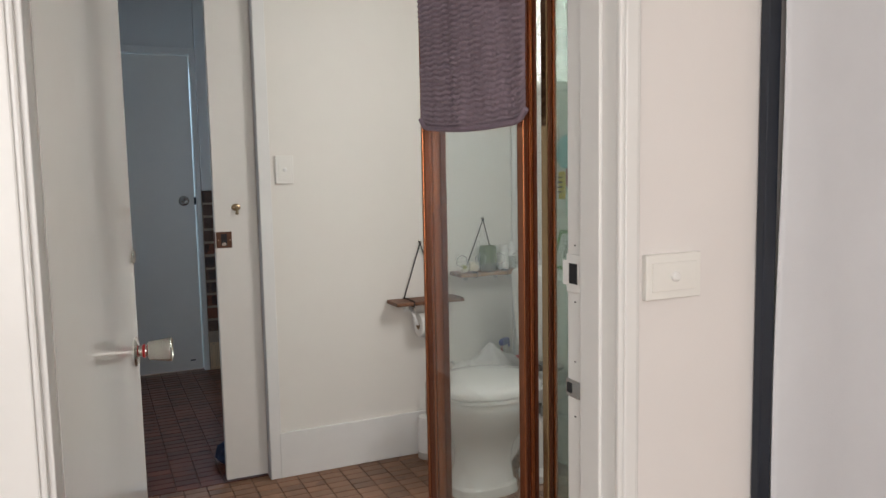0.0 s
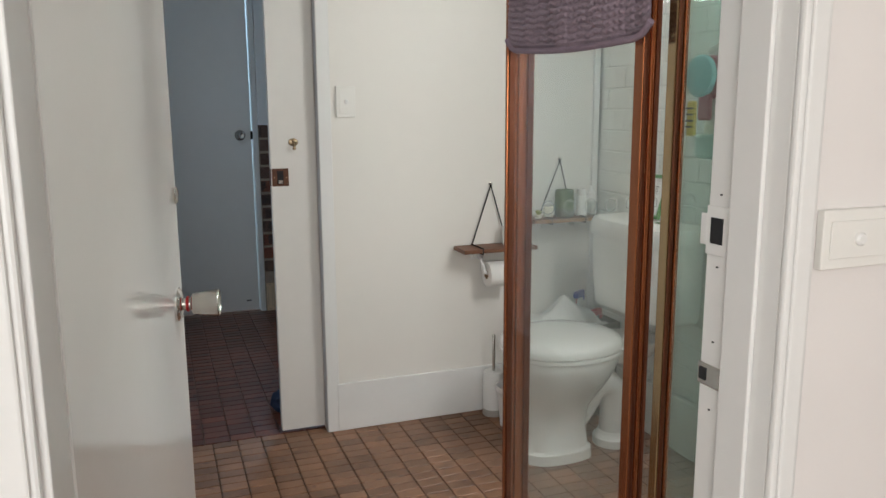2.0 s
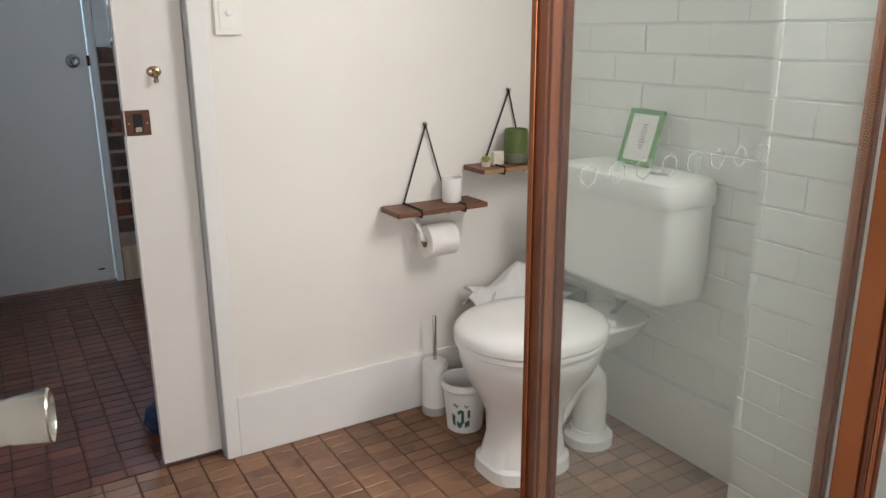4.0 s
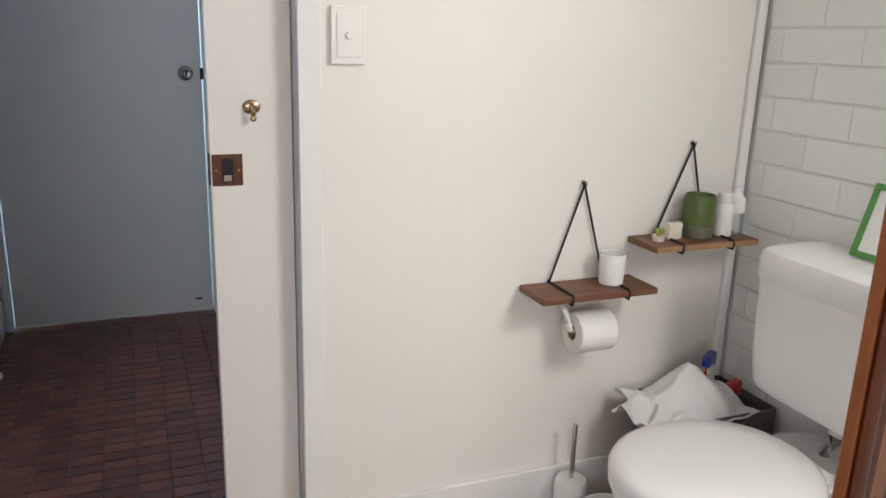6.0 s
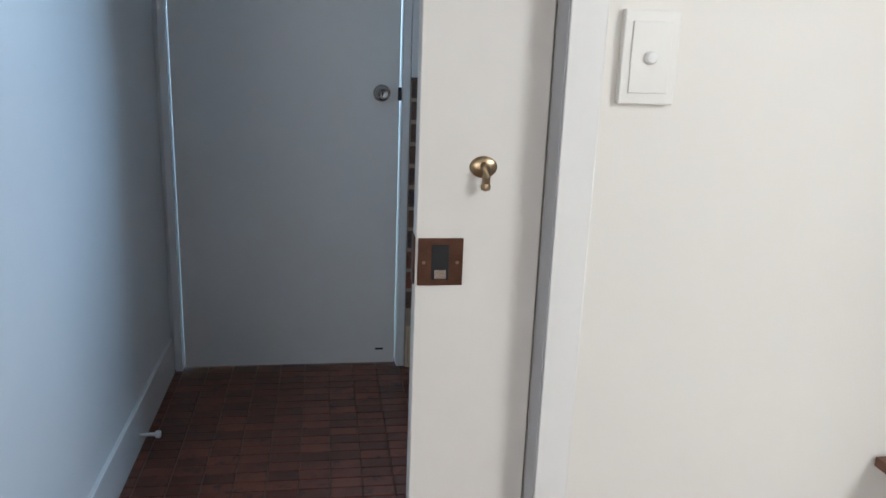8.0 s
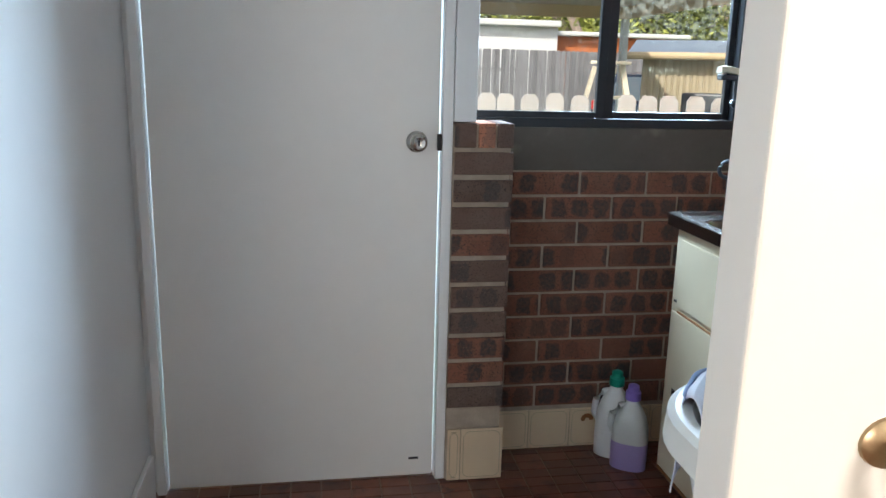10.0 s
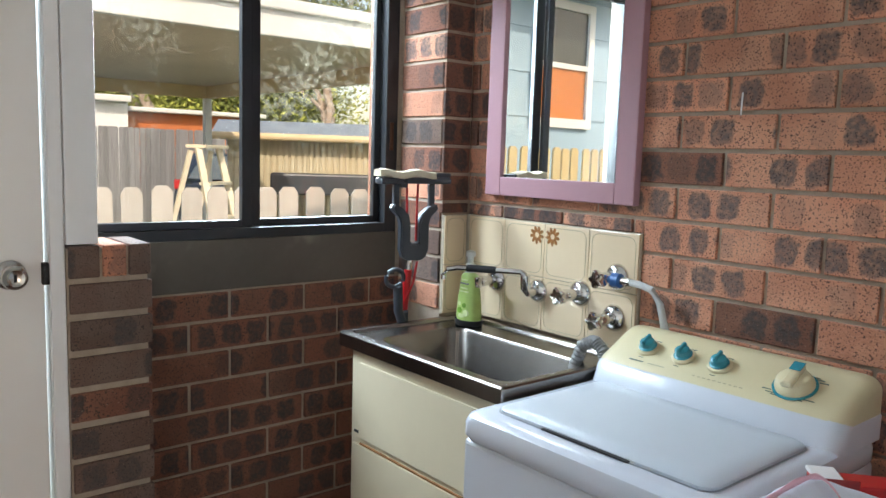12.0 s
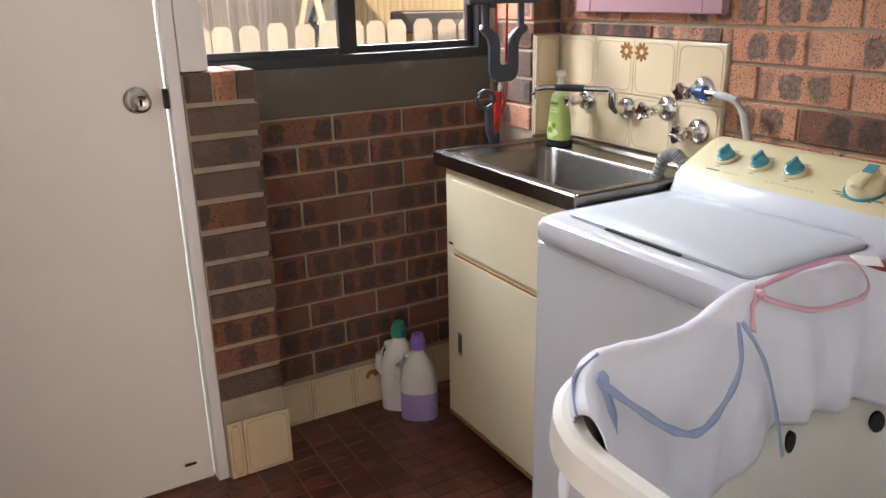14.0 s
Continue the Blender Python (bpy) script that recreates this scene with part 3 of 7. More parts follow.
# cavity sliding door, half drawn into the wall
slider = thing("door_2", "white sliding cavity door half drawn out, with a copper flush pull", "sliding door", (0.08, 0.06, 0), kind="structure")
part("door_leaf", box(-0.002, 0.171, 0.045, 0.080, 0.012, 2.05, 0.002), M_DOOR, slider)
pull = bmesh.new()
block(pull, 0.001, 0.0635, 0.0425, 0.045, 0.995, 1.062, 0.0008)
pl = part("flush_pull", pull, M_COPPER, slider, "antique copper flush pull plate")
part("finger_recess", box(0.020, 0.044, 0.0415, 0.0427, 1.003, 1.053, 0.0005), M_GAP, pl, "dark finger recess")
part("latch_tongue", box(0.024, 0.040, 0.0400, 0.0417, 1.005, 1.018, 0.0005), M_NICKEL, pl)
part("edge_pull", box(-0.0045, -0.0018, 0.050, 0.075, 0.995, 1.062, 0.0005), M_COPPER, pl)
for sx_ in (0.009, 0.0555):
    part("screw", turned([(0.0025, 0), (0.002, -0.0012)], (sx_, 0.0425, 1.028), "y", 10), M_BRASS, pl)
hk = part("hook_plate", turned([(0.019, 0.0), (0.0185, -0.002), (0.015, -0.004), (0.004, -0.005)], (0.086, 0.045, 1.160), "y", 24, 1.0, 0.78), M_BRASS, slider, "small aged brass hook", True)
part("hook_arm", tube([(0.086, 0.041, 1.162), (0.086, 0.026, 1.160), (0.086, 0.022, 1.150), (0.086, 0.024, 1.142)], 0.0055, 10), M_BRASS, hk, smooth=True)
part("hook_ball", turned([(0.002, -0.006), (0.006, -0.004), (0.007, 0), (0.006, 0.004), (0.002, 0.006)], (0.086, 0.024, 1.137), "z", 14), M_BRASS, hk, smooth=True)
part("track", box(OPEN0 + 0.001, OPEN1 - 0.013, 0.035, 0.090, 2.0515, 2.0545), M_GAP, slider, "dark overhead track")

# back door of the laundry
back = thing("door_3", "cream flush back door, closed, with a round metal knob", "door", (-0.26, YF + 0.05, 0), kind="structure")
part("door_leaf", box(-0.683, 0.164, YF + 0.030, YF + 0.068, 0.012, 2.052, 0.002), M_DOOR, back)
rose = part("rose", turned([(0.032, 0), (0.033, -0.003), (0.027, -0.010), (0.015, -0.013)], (0.096, YF + 0.030, 1.128), "y", 28), M_NICKEL, back, "round metal rose", True)
part("knob", turned([(0.013, -0.010), (0.014, -0.024), (0.024, -0.032), (0.027, -0.044), (0.025, -0.056), (0.018, -0.062), (0.010, -0.058)], (0.096, YF + 0.030, 1.128), "y", 28), M_NICKEL, rose, "round metal knob", True)
part("key_slot", box(0.093, 0.099, YF - 0.0295, YF - 0.0275, 1.120, 1.136), M_GAP, rose)
part("strike", box(0.158, 0.1705, YF + 0.010, YF + 0.0299, 1.103, 1.152, 0.001), M_GAP, back, "dark latch strike")
part("door_mark", box(0.085, 0.118, YF + 0.0285, YF + 0.0299, 0.070, 0.078), M_GAP, back, "small scuff mark")
stop = thing("door_stop", "small white door stop on the laundry skirting", "door stop", (XL + 0.016, 1.45, 0.07))
part("stem", turned([(0.006, 0), (0.006, 0.052)], (XL + 0.016, 1.42, 0.055), "x", 10), M_PLASTIC, stop, smooth=True)
part("tip", turned([(0.011, 0), (0.013, 0.004), (0.013, 0.012), (0.010, 0.016)], (XL + 0.066, 1.42, 0.055), "x", 14), M_PLASTIC, stop, smooth=True)


# ---------------------------------------------------------------- switches and strikes
def switch_plate(x0, x1, y, z0, z1, rocker):
    s = thing("light_switch", "off-white plastic light switch plate on the wall", "light switch", ((x0 + x1) / 2, y, (z0 + z1) / 2))
    plate = part("plate", box(x0, x1, y - 0.0125, y - 0.0004, z0, z1, 0.0022, 3), M_SWITCH, s)
    i = 0.014
    part("cover", box(x0 + i * 0.8, x1 - i * 0.8, y - 0.0150, y - 0.0127, z0 + i, z1 - i, 0.001), M_SWITCH, plate)
    cx, cz = (x0 + x1) / 2, (z0 + z1) / 2
    part("button", turned([(0.0085, 0), (0.0085, -0.004), (0.006, -0.0065), (0.002, -0.007)], (cx, y - 0.0148, cz), "y", 18), M_PLASTIC, plate, smooth=True)
    return s


switch_plate(0.243, 0.317, -0.0004, 1.252, 1.368, True)
switch_plate(0.362, 0.478, W0A - 0.0002, 1.076, 1.152, True)


def strike_plate(z, painted):
    s = thing("strike_plate", "paint-chipped metal strike plate on the doorway jamb", "strike plate", (DOOR1 - 0.0105, -2.07, z))
    x = DOOR1 - 0.0105
    if painted:
        bm = bmesh.new()
        block(bm, x - 0.0022, x, W0B - 0.046, W0B + 0.004, z - 0.034, z + 0.034, 0.001)
        block(bm, x - 0.0022, x, W0B + 0.0035, W0B + 0.016, z - 0.022, z + 0.022, 0.001)
        plate = part("plate", bm, M_PLASTIC, s)
        part("slot", box(x - 0.0034, x - 0.0021, W0B - 0.030, W0B - 0.006, z - 0.018, z + 0.018), M_GAP, plate, "dark latch hole")
    else:
        plate = part("plate", box(x - 0.002, x, W0B - 0.040, W0B + 0.006, z - 0.016, z + 0.016, 0.001), M_NICKEL, s)
        part("slot", box(x - 0.0032, x - 0.0019, W0B - 0.012, W0B + 0.002, z - 0.009, z + 0.009), M_GAP, plate)
    for dz in (-0.05, 0.05):
        part("nail_hole", box(x - 0.0012, x + 0.0005, W0B - 0.022, W0B - 0.019, z + dz - 0.001, z + dz + 0.001), M_GAP, s)


strike_plate(1.112, True)
strike_plate(0.905, False)

# ---------------------------------------------------------------- laundry window
SX0, SX1, SZ0, SZ1 = 0.2625, 1.2645, 1.1645, 2.1195
win = thing("window_1", "black aluminium sliding window with two panes", "window", (0.77, YW + 0.05, 1.19), kind="structure")
fr = bmesh.new()
y0, y1 = YW + 0.010, YW + 0.075
block(fr, SX0, SX0 + 0.030, y0, y1, SZ0, SZ1, 0.002)
block(fr, SX1 - 0.045, SX1, y0, y1, SZ0, SZ1, 0.002)
block(fr, SX0 + 0.0305, SX1 - 0.0455, y0, y1, SZ0, SZ0 + 0.030, 0.002)
block(fr, SX0 + 0.0305, SX1 - 0.0455, y0, y1, SZ1 - 0.03, SZ1, 0.002)
part("window_frame", fr, M_BLACK, win)
for k, (a, b, yy) in enumerate(((SX0 + 0.031, 0.757, y0 + 0.010), (0.750, SX1 - 0.046, y0 + 0.036))):
    sf = bmesh.new()
    w = 0.032 if k == 0 else 0.045
    left = 0.010 if k == 0 else w
    right = w if k == 0 else 0.020
    block(sf, a, a + left, yy, yy + 0.020, SZ0 + 0.031, SZ1 - 0.031, 0.002)
    block(sf, b - right, b, yy, yy + 0.020, SZ0 + 0.031, SZ1 - 0.031, 0.002)
    block(sf, a + left + 0.0003, b - right - 0.0003, yy, yy + 0.020, SZ0 + 0.031, SZ0 + 0.052, 0.002)
    block(sf, a + left + 0.0003, b - right - 0.0003, yy, yy + 0.020, SZ1 - 0.052, SZ1 - 0.031, 0.002)
    sash = part("sash", sf, M_BLACK, win)
    pane = part("pane", box(a + left - 0.002, b - right + 0.002, yy + 0.008, yy + 0.012, SZ0 + 0.05, SZ1 - 0.05), M_GLASS, sash)
    pane.visible_shadow = False
part("latch", box(1.232, 1.246, y0 - 0.006, y0 - 0.0005, 1.43, 1.52, 0.002), M_COPPER, win, "small bronze latch")

# shower window, high in the painted brick wall
sw = thing("window_2", "small frosted teal window above the shower", "window", (XR + 0.1, -1.55, 1.55), kind="structure")
fr = bmesh.new()
block(fr, XR + 0.10, XR + 0.14, -1.879, -1.849, 1.551, 2.149, 0.002)
block(fr, XR + 0.10, XR + 0.14, -1.251, -1.221, 1.551, 2.149, 0.002)
block(fr, XR + 0.10, XR + 0.14, -1.8485, -1.2515, 1.551, 1.581, 0.002)
block(fr, XR + 0.10, XR + 0.14, -1.8485, -1.2515, 2.119, 2.149, 0.002)
part("window_frame", fr, M_TRIM, sw)
part("pane", box(XR + 0.115, XR + 0.12, -1.8485, -1.2515, 1.5815, 2.1185), M_FROST, sw, "frosted teal pane with daylight as its own glow")

# ---------------------------------------------------------------- shower screen
SXF, SYB = 0.395, -1.206
shower = thing("shower_screen", "bronze aluminium framed glass shower screen with sliding door", "shower screen", (SXF, -1.6, 0))


def profile_post(name, x0, x1, y0, y1, z0, z1, mat, ridges=3, face="x"):
    bm = box(x0, x1, y0, y1, z0, z1, 0.002)
    ob = part(name, bm, mat, shower)
    for k in range(ridges):
        f = (k + 0.5) / ridges
        h = 0.34 * ((y1 - y0) if face == "x" else (x1 - x0)) / ridges
        if face == "x":
            c = y0 + (y1 - y0) * f
            part("ridge", box(x0 - 0.005, x0 - 0.0002, c - h, c + h, z0, z1, min(0.0024, h * 0.6), 3), M_BRONZE if k % 2 else M_DKBRONZE, ob)
        else:
            c = x0 + (x1 - x0) * f
            part("ridge", box(c - h, c + h, y0 - 0.005, y0 - 0.0002, z0, z1, min(0.0024, h * 0.6), 3), M_BRONZE if k % 2 else M_DKBRONZE, ob)
    return ob


ZT = 1.86
profile_post("corner_post", 0.388, 0.460, SYB - 0.006, SYB + 0.006, 0.06, ZT, M_BRONZE, 3, "y")
profile_post("middle_post", SXF - 0.015, SXF + 0.020, -1.770, -1.744, 0.075, ZT - 0.03, M_BRONZE, 3, "y")
profile_post("middle_post", SXF + 0.006, SXF + 0.030, -1.830, -1.808, 0.075, ZT - 0.03, M_GOLD, 2, "y")
profile_post("wall_post", SXF + 0.000, SXF + 0.030, W0B + 0.002, W0B + 0.030, 0.06, ZT, M_BRONZE, 1)
profile_post("wall_post", 1.255, 1.284, SYB - 0.016, SYB + 0.008, 0.06, ZT, M_BRONZE, 1, "y")
part("top_rail", box(SXF - 0.020, SXF + 0.040, W0B + 0.0025, SYB + 0.010, ZT + 0.0005, ZT + 0.045, 0.003), M_DKBRONZE, shower, "dark bronze top rail")
part("top_rail", box(SXF + 0.041, 1.284, SYB - 0.018, SYB + 0.010, ZT + 0.0005, ZT + 0.045, 0.003), M_DKBRONZE, shower)
part("bottom_rail", box(SXF - 0.020, SXF + 0.040, W0B + 0.0025, SYB + 0.010, 0.021, 0.0595, 0.003), M_BRONZE, shower)
part("bottom_rail", box(SXF + 0.041, 1.284, SYB - 0.018, SYB + 0.010, 0.021, 0.0595, 0.003), M_BRONZE, shower)
panes = (("pane", SXF + 0.004, SXF + 0.009, -1.7435, SYB - 0.0065, M_SHGLASS), ("pane", SXF + 0.022, SXF + 0.027, W0B + 0.0305, -1.8305, M_SHGLASS2),
         ("pane", 0.4605, 1.2545, SYB - 0.007, SYB - 0.002, M_SHGLASS))
for nm, a, b, c, d, mt in panes:
    pn = part(nm, box(a, b, c, d, 0.0605, ZT - 0.0005), mt, shower)
    pn.visible_shadow = False
back_pane = pn
M_HEX = glass("frosted_hexagon_sticker", (0.97, 0.97, 0.97), 0.2, body=0.28)
for k in range(8):
    cx = 0.506 + 0.0612 * k
    hexa = bmesh.new()
    for r0, r1, yy in ((0.020, 0.0168, SYB - 0.0005),):
        o = [hexa.verts.new((cx + r0 * math.sin(math.pi * j / 3), yy, 1.034 + r0 * math.cos(math.pi * j / 3))) for j in range(6)]
        i = [hexa.verts.new((cx + r1 * math.sin(math.pi * j / 3), yy, 1.034 + r1 * math.cos(math.pi * j / 3))) for j in range(6)]
        for j in range(6):
            hexa.faces.new((o[j], o[(j + 1) % 6], i[(j + 1) % 6], i[j]))
    ext = bmesh.ops.extrude_face_region(hexa, geom=hexa.faces[:])
    for v in ext["geom"]:
        if isinstance(v, bmesh.types.BMVert):
            v.co.y -= 0.0012
    part("hexagon_sticker", hexa, M_HEX, back_pane, "white hexagon outline sticker")
tray = thing("shower_tray", "pale tiled shower base with a low kerb", "shower tray", (0.85, -1.6, 0))
tb = bmesh.new()
block(tb, SXF + 0.041, 1.284, W0B + 0.0005, SYB - 0.0185, 0.0, 0.018, 0.003)
M_TRAY = paint("grey_white_shower_base", (0.52, 0.53, 0.50), 0.35, vary=0.06, scale=6)
part("base", tb, M_TRAY, tray)
kb = bmesh.new()
block(kb, SXF - 0.022, SXF + 0.0405, W0B + 0.0005, SYB + 0.011, 0.0, 0.0205, 0.004)
block(kb, SXF + 0.0412, 1.284, SYB - 0.018, SYB + 0.011, 0.0, 0.0205, 0.004)
part("kerb", kb, M_TRAY, tray)

# bath mat towel over the top rail
NY, NZ = 270, 400
TY0, TY1 = -1.262, -1.812
over = 0.16
drop = 0.490
verts, faces = [], []
for j in range(NZ + 1):
    s = j / NZ * (drop + over + 0.06)
    for i in range(NY + 1):
        f = i / NY
        y = TY0 + (TY1 - TY0) * f
        wave = 0.006 * math.sin(f * 9.0) + 0.004 * math.sin(f * 23 + s * 6)
        ph = 0.0157
        kcol = math.sin(math.pi * (f * 0.59 + 0.003 * math.sin(40 * s)) / ph)
        krow = math.sin(math.pi * (s + 0.002 * math.sin(60 * f)) / 0.0126)
        bob = 0.011 * abs(krow) ** 0.7 * (0.25 + 0.75 * abs(kcol) ** 0.7) * (0.85 + 0.3 * noise.noise(Vector((f * 40, s * 50, 1.0))))
        edge = min(f, 1 - f) * 0.59
        if edge < 0.008 or s < 0.006:
            bob *= 0.2
        if s < drop:
            sag = 0.018 * math.sin(math.pi * f) * (1 - s / drop) + 0.012 * (1 - f) * (1 - s / drop)
            x, z = SXF - 0.030 + wave * (1 - s / drop) - bob, ZT + 0.052 - drop + s - sag * 0.6
        elif s < drop + 0.06:
            a = (s - drop) / 0.06 * math.pi
            x, z = SXF + 0.008 - (0.038 + bob) * math.cos(a), ZT + 0.050 + (0.010 + bob) * math.sin(a)
        else:
            x, z = SXF + 0.047 + bob, ZT + 0.052 - (s - drop - 0.06)
        hang = max(0.0, 1 - s / drop)
        corner_up = 0.022 * max(0.0, (abs(2 * f - 1) - 0.84) / 0.16) ** 2 * hang ** 6
        verts.append((x, y, z - 0.022 * f * hang + corner_up))
for j in range(NZ):
    for i in range(NY):
        a = j * (NY + 1) + i
        faces.append((a, a + 1, a + NY + 2, a + NY + 1))
me = bpy.data.meshes.new("bath_mat")
me.from_pydata(verts, [], faces)
me.materials.append(M_TOWEL)
me.polygons.foreach_set("use_smooth", [True] * len(me.polygons))
mat_towel = tagged(new("bath_mat", me), "mauve bobbly chenille bath mat hung over the shower rail", "bath mat")
part("hem", tube([(SXF - 0.034, TY0 - 0.004 + (TY1 - TY0) * k / 24, ZT + 0.0475 - drop - 0.6 * (0.018 * math.sin(math.pi * k / 24) + 0.012 * (1 - k / 24)) - 0.022 * k / 24 + 0.022 * max(0.0, (abs(k / 12 - 1) - 0.84) / 0.16) ** 2) for k in range(25)], 0.006, 8), M_TOWEL_H, mat_towel, "pale stitched hem", True)

# ---------------------------------------------------------------- toilet
TC = -0.49
toilet = thing("toilet", "white ceramic toilet with closed lid and plastic cistern", "toilet", (0.95, TC, 0))
sec = []
for z, cx, rx, ry, p in ((0.0, 0.930, 0.140, 0.112, 3.0), (0.035, 0.930, 0.136, 0.108, 3.0), (0.045, 0.930, 0.126, 0.098, 2.8), (0.12, 0.935, 0.118, 0.086, 2.4), (0.19, 0.940, 0.125, 0.092, 2.3),
                         (0.25, 0.948, 0.160, 0.124, 2.2), (0.31, 0.950, 0.195, 0.162, 2.2), (0.36, 0.952, 0.212, 0.184, 2.2), (0.392, 0.954, 0.217, 0.190, 2.2), (0.400, 0.954, 0.213, 0.186, 2.2)):
    sec.append(oval(cx, TC, z, rx, ry, 40, p))
bowl = part("bowl", loft(sec), M_CERAMIC, toilet, "white glazed pedestal bowl", True)
sh = loft([oval(1.20, TC, 0.345, 0.13, 0.075, 28, 3), oval(1.20, TC, 0.385, 0.155, 0.105, 28, 2.8), oval(1.205, TC, 0.412, 0.160, 0.118, 28, 2.8), oval(1.205, TC, 0.418, 0.155, 0.113, 28, 2.8)])
part("rear_shelf", sh, M_CERAMIC, bowl, smooth=True)
part("seat", loft([oval(0.952, TC, 0.402, 0.220, 0.194, 40, 2.15), oval(0.952, TC, 0.406, 0.226, 0.200, 40, 2.15), oval(0.952, TC, 0.417, 0.226, 0.200, 40, 2.15), oval(0.952, TC, 0.420, 0.222, 0.196, 40, 2.15)]), M_SEAT, toilet, "white plastic seat", True)
lid = []
for z, k in ((0.422, 0.985), (0.425, 1.0), (0.440, 1.0), (0.454, 0.970), (0.465, 0.89), (0.474, 0.60), (0.477, 0.2)):
    lid.append(oval(0.952, TC, z, 0.227 * k, 0.202 * k, 40, 2.15))
part("lid", loft(lid), M_SEAT, toilet, "closed white plastic lid", True)
for dy in (-0.075, 0.075):
    part("hinge", turned([(0.012, -0.02), (0.012, 0.02)], (1.180, TC + dy, 0.428), "y", 14), M_SEAT, toilet, smooth=True)
CY0, CY1 = -0.752, -0.290
cst = []
for z, x0, g in ((0.520, 1.205, 0.020), (0.535, 1.195, 0.008), (0.62, 1.188, 0.002), (0.795, 1.182, 0.0)):
    cx, cy = (x0 + 1.383) / 2, (CY0 + CY1) / 2
    cst.append(oval(cx, cy, z, (1.383 - x0) / 2, (CY1 - CY0) / 2 - g, 44, 9))
cist = part("cistern", loft(cst), M_PLASTIC, toilet, "white plastic cistern", True)
cl = []
for z, g in ((0.796, -0.006), (0.800, -0.008), (0.845, -0.008), (0.862, -0.002), (0.871, 0.014), (0.874, 0.04)):
    cl.append(oval((1.182 + 1.383) / 2, (CY0 + CY1) / 2, z, 0.1005 - g * 0.8, (CY1 - CY0) / 2 - g, 44, 8))
cll = part("cistern_lid", loft(cl), M_PLASTIC, toilet, "rounded white cistern lid", True)
part("flush_button", turned([(0.024, 0), (0.024, 0.002), (0.020, 0.003)], (1.262, -0.640, 0.874), "z", 24, 0.8, 1.3), M_CHROME, cll, "oval chrome flush button", True)
part("flush_pipe", tube([(1.30, TC, 0.52), (1.30, TC, 0.46), (1.27, TC, 0.40), (1.22, TC, 0.385)], 0.024, 14), M_PLASTIC, toilet, smooth=True)
part("trap", tube([(0.99, TC, 0.09), (1.05, TC, 0.165), (1.09, TC, 0.225), (1.125, TC, 0.250), (1.160, TC, 0.245), (1.183, TC, 0.220), (1.190, TC, 0.17), (1.190, TC, 0.045)], 0.053, 20), M_CERAMIC, toilet, "curved white trap pipe", True)
part("floor_collar", turned([(0.075, 0.0), (0.076, 0.03), (0.060, 0.045), (0.058, 0.055)], (1.190, TC, 0.0), "z", 28), M_PLASTIC, toilet, smooth=True)

# framed print leaning on the cistern
pic = thing("picture_frame", "small green-framed printed card leaning on the cistern", "picture frame")
pic.matrix_basis = pose(1.300, -0.505, 0.8775, 0, 17, 0)
w2, hh = 0.066, 0.165
frm = bmesh.new()
block(frm, -0.006, 0.006, -w2, -w2 + 0.014, 0, hh, 0.002)
block(frm, -0.006, 0.006, w2 - 0.014, w2, 0, hh, 0.002)
block(frm, -0.006, 0.006, -w2 + 0.0142, w2 - 0.0142, 0, 0.014, 0.002)
block(frm, -0.006, 0.006, -w2 + 0.0142, w2 - 0.0142, hh - 0.014, hh, 0.002)
local_part("frame", frm, M_FRAME, pic, "green painted frame")
card = local_part("card", box(-0.001, 0.003, -w2 + 0.012, w2 - 0.012, 0.012, hh - 0.012), M_PLASTIC, pic, "white printed card")
for k, wd in enumerate((0.020, 0.014, 0.022, 0.018, 0.010, 0.024, 0.026, 0.020, 0.012)):
    zz = 0.118 - k * 0.0085
    ob = part("text_line", box(-0.0022, -0.0012, -wd / 2 - 0.006, wd / 2 - 0.006, zz, zz + 0.0035), M_TEXT, None)
    ob.parent = card

# toilet brush
brush = thing("toilet_brush", "white toilet brush holder with steel handle on the floor", "toilet brush", (0.872, -0.068, 0))
part("holder", turned([(0.040, 0.0), (0.043, 0.004), (0.044, 0.03), (0.044, 0.175), (0.040, 0.190), (0.020, 0.194)], (0.872, -0.068, 0), "z", 28), M_PLASTIC, brush, smooth=True)
part("base_ring", turned([(0.0435, 0.0005), (0.0448, 0.003), (0.0448, 0.026), (0.0440, 0.030)], (0.872, -0.068, 0), "z", 28), paint("grey_plastic", (0.45, 0.42, 0.39), 0.5), brush, "pale grey base band", True)
part("handle", turned([(0.006, 0.19), (0.0065, 0.20), (0.0065, 0.345), (0.004, 0.350)], (0.872, -0.068, 0), "z", 14), M_NICKEL, brush, "brushed steel handle", True)

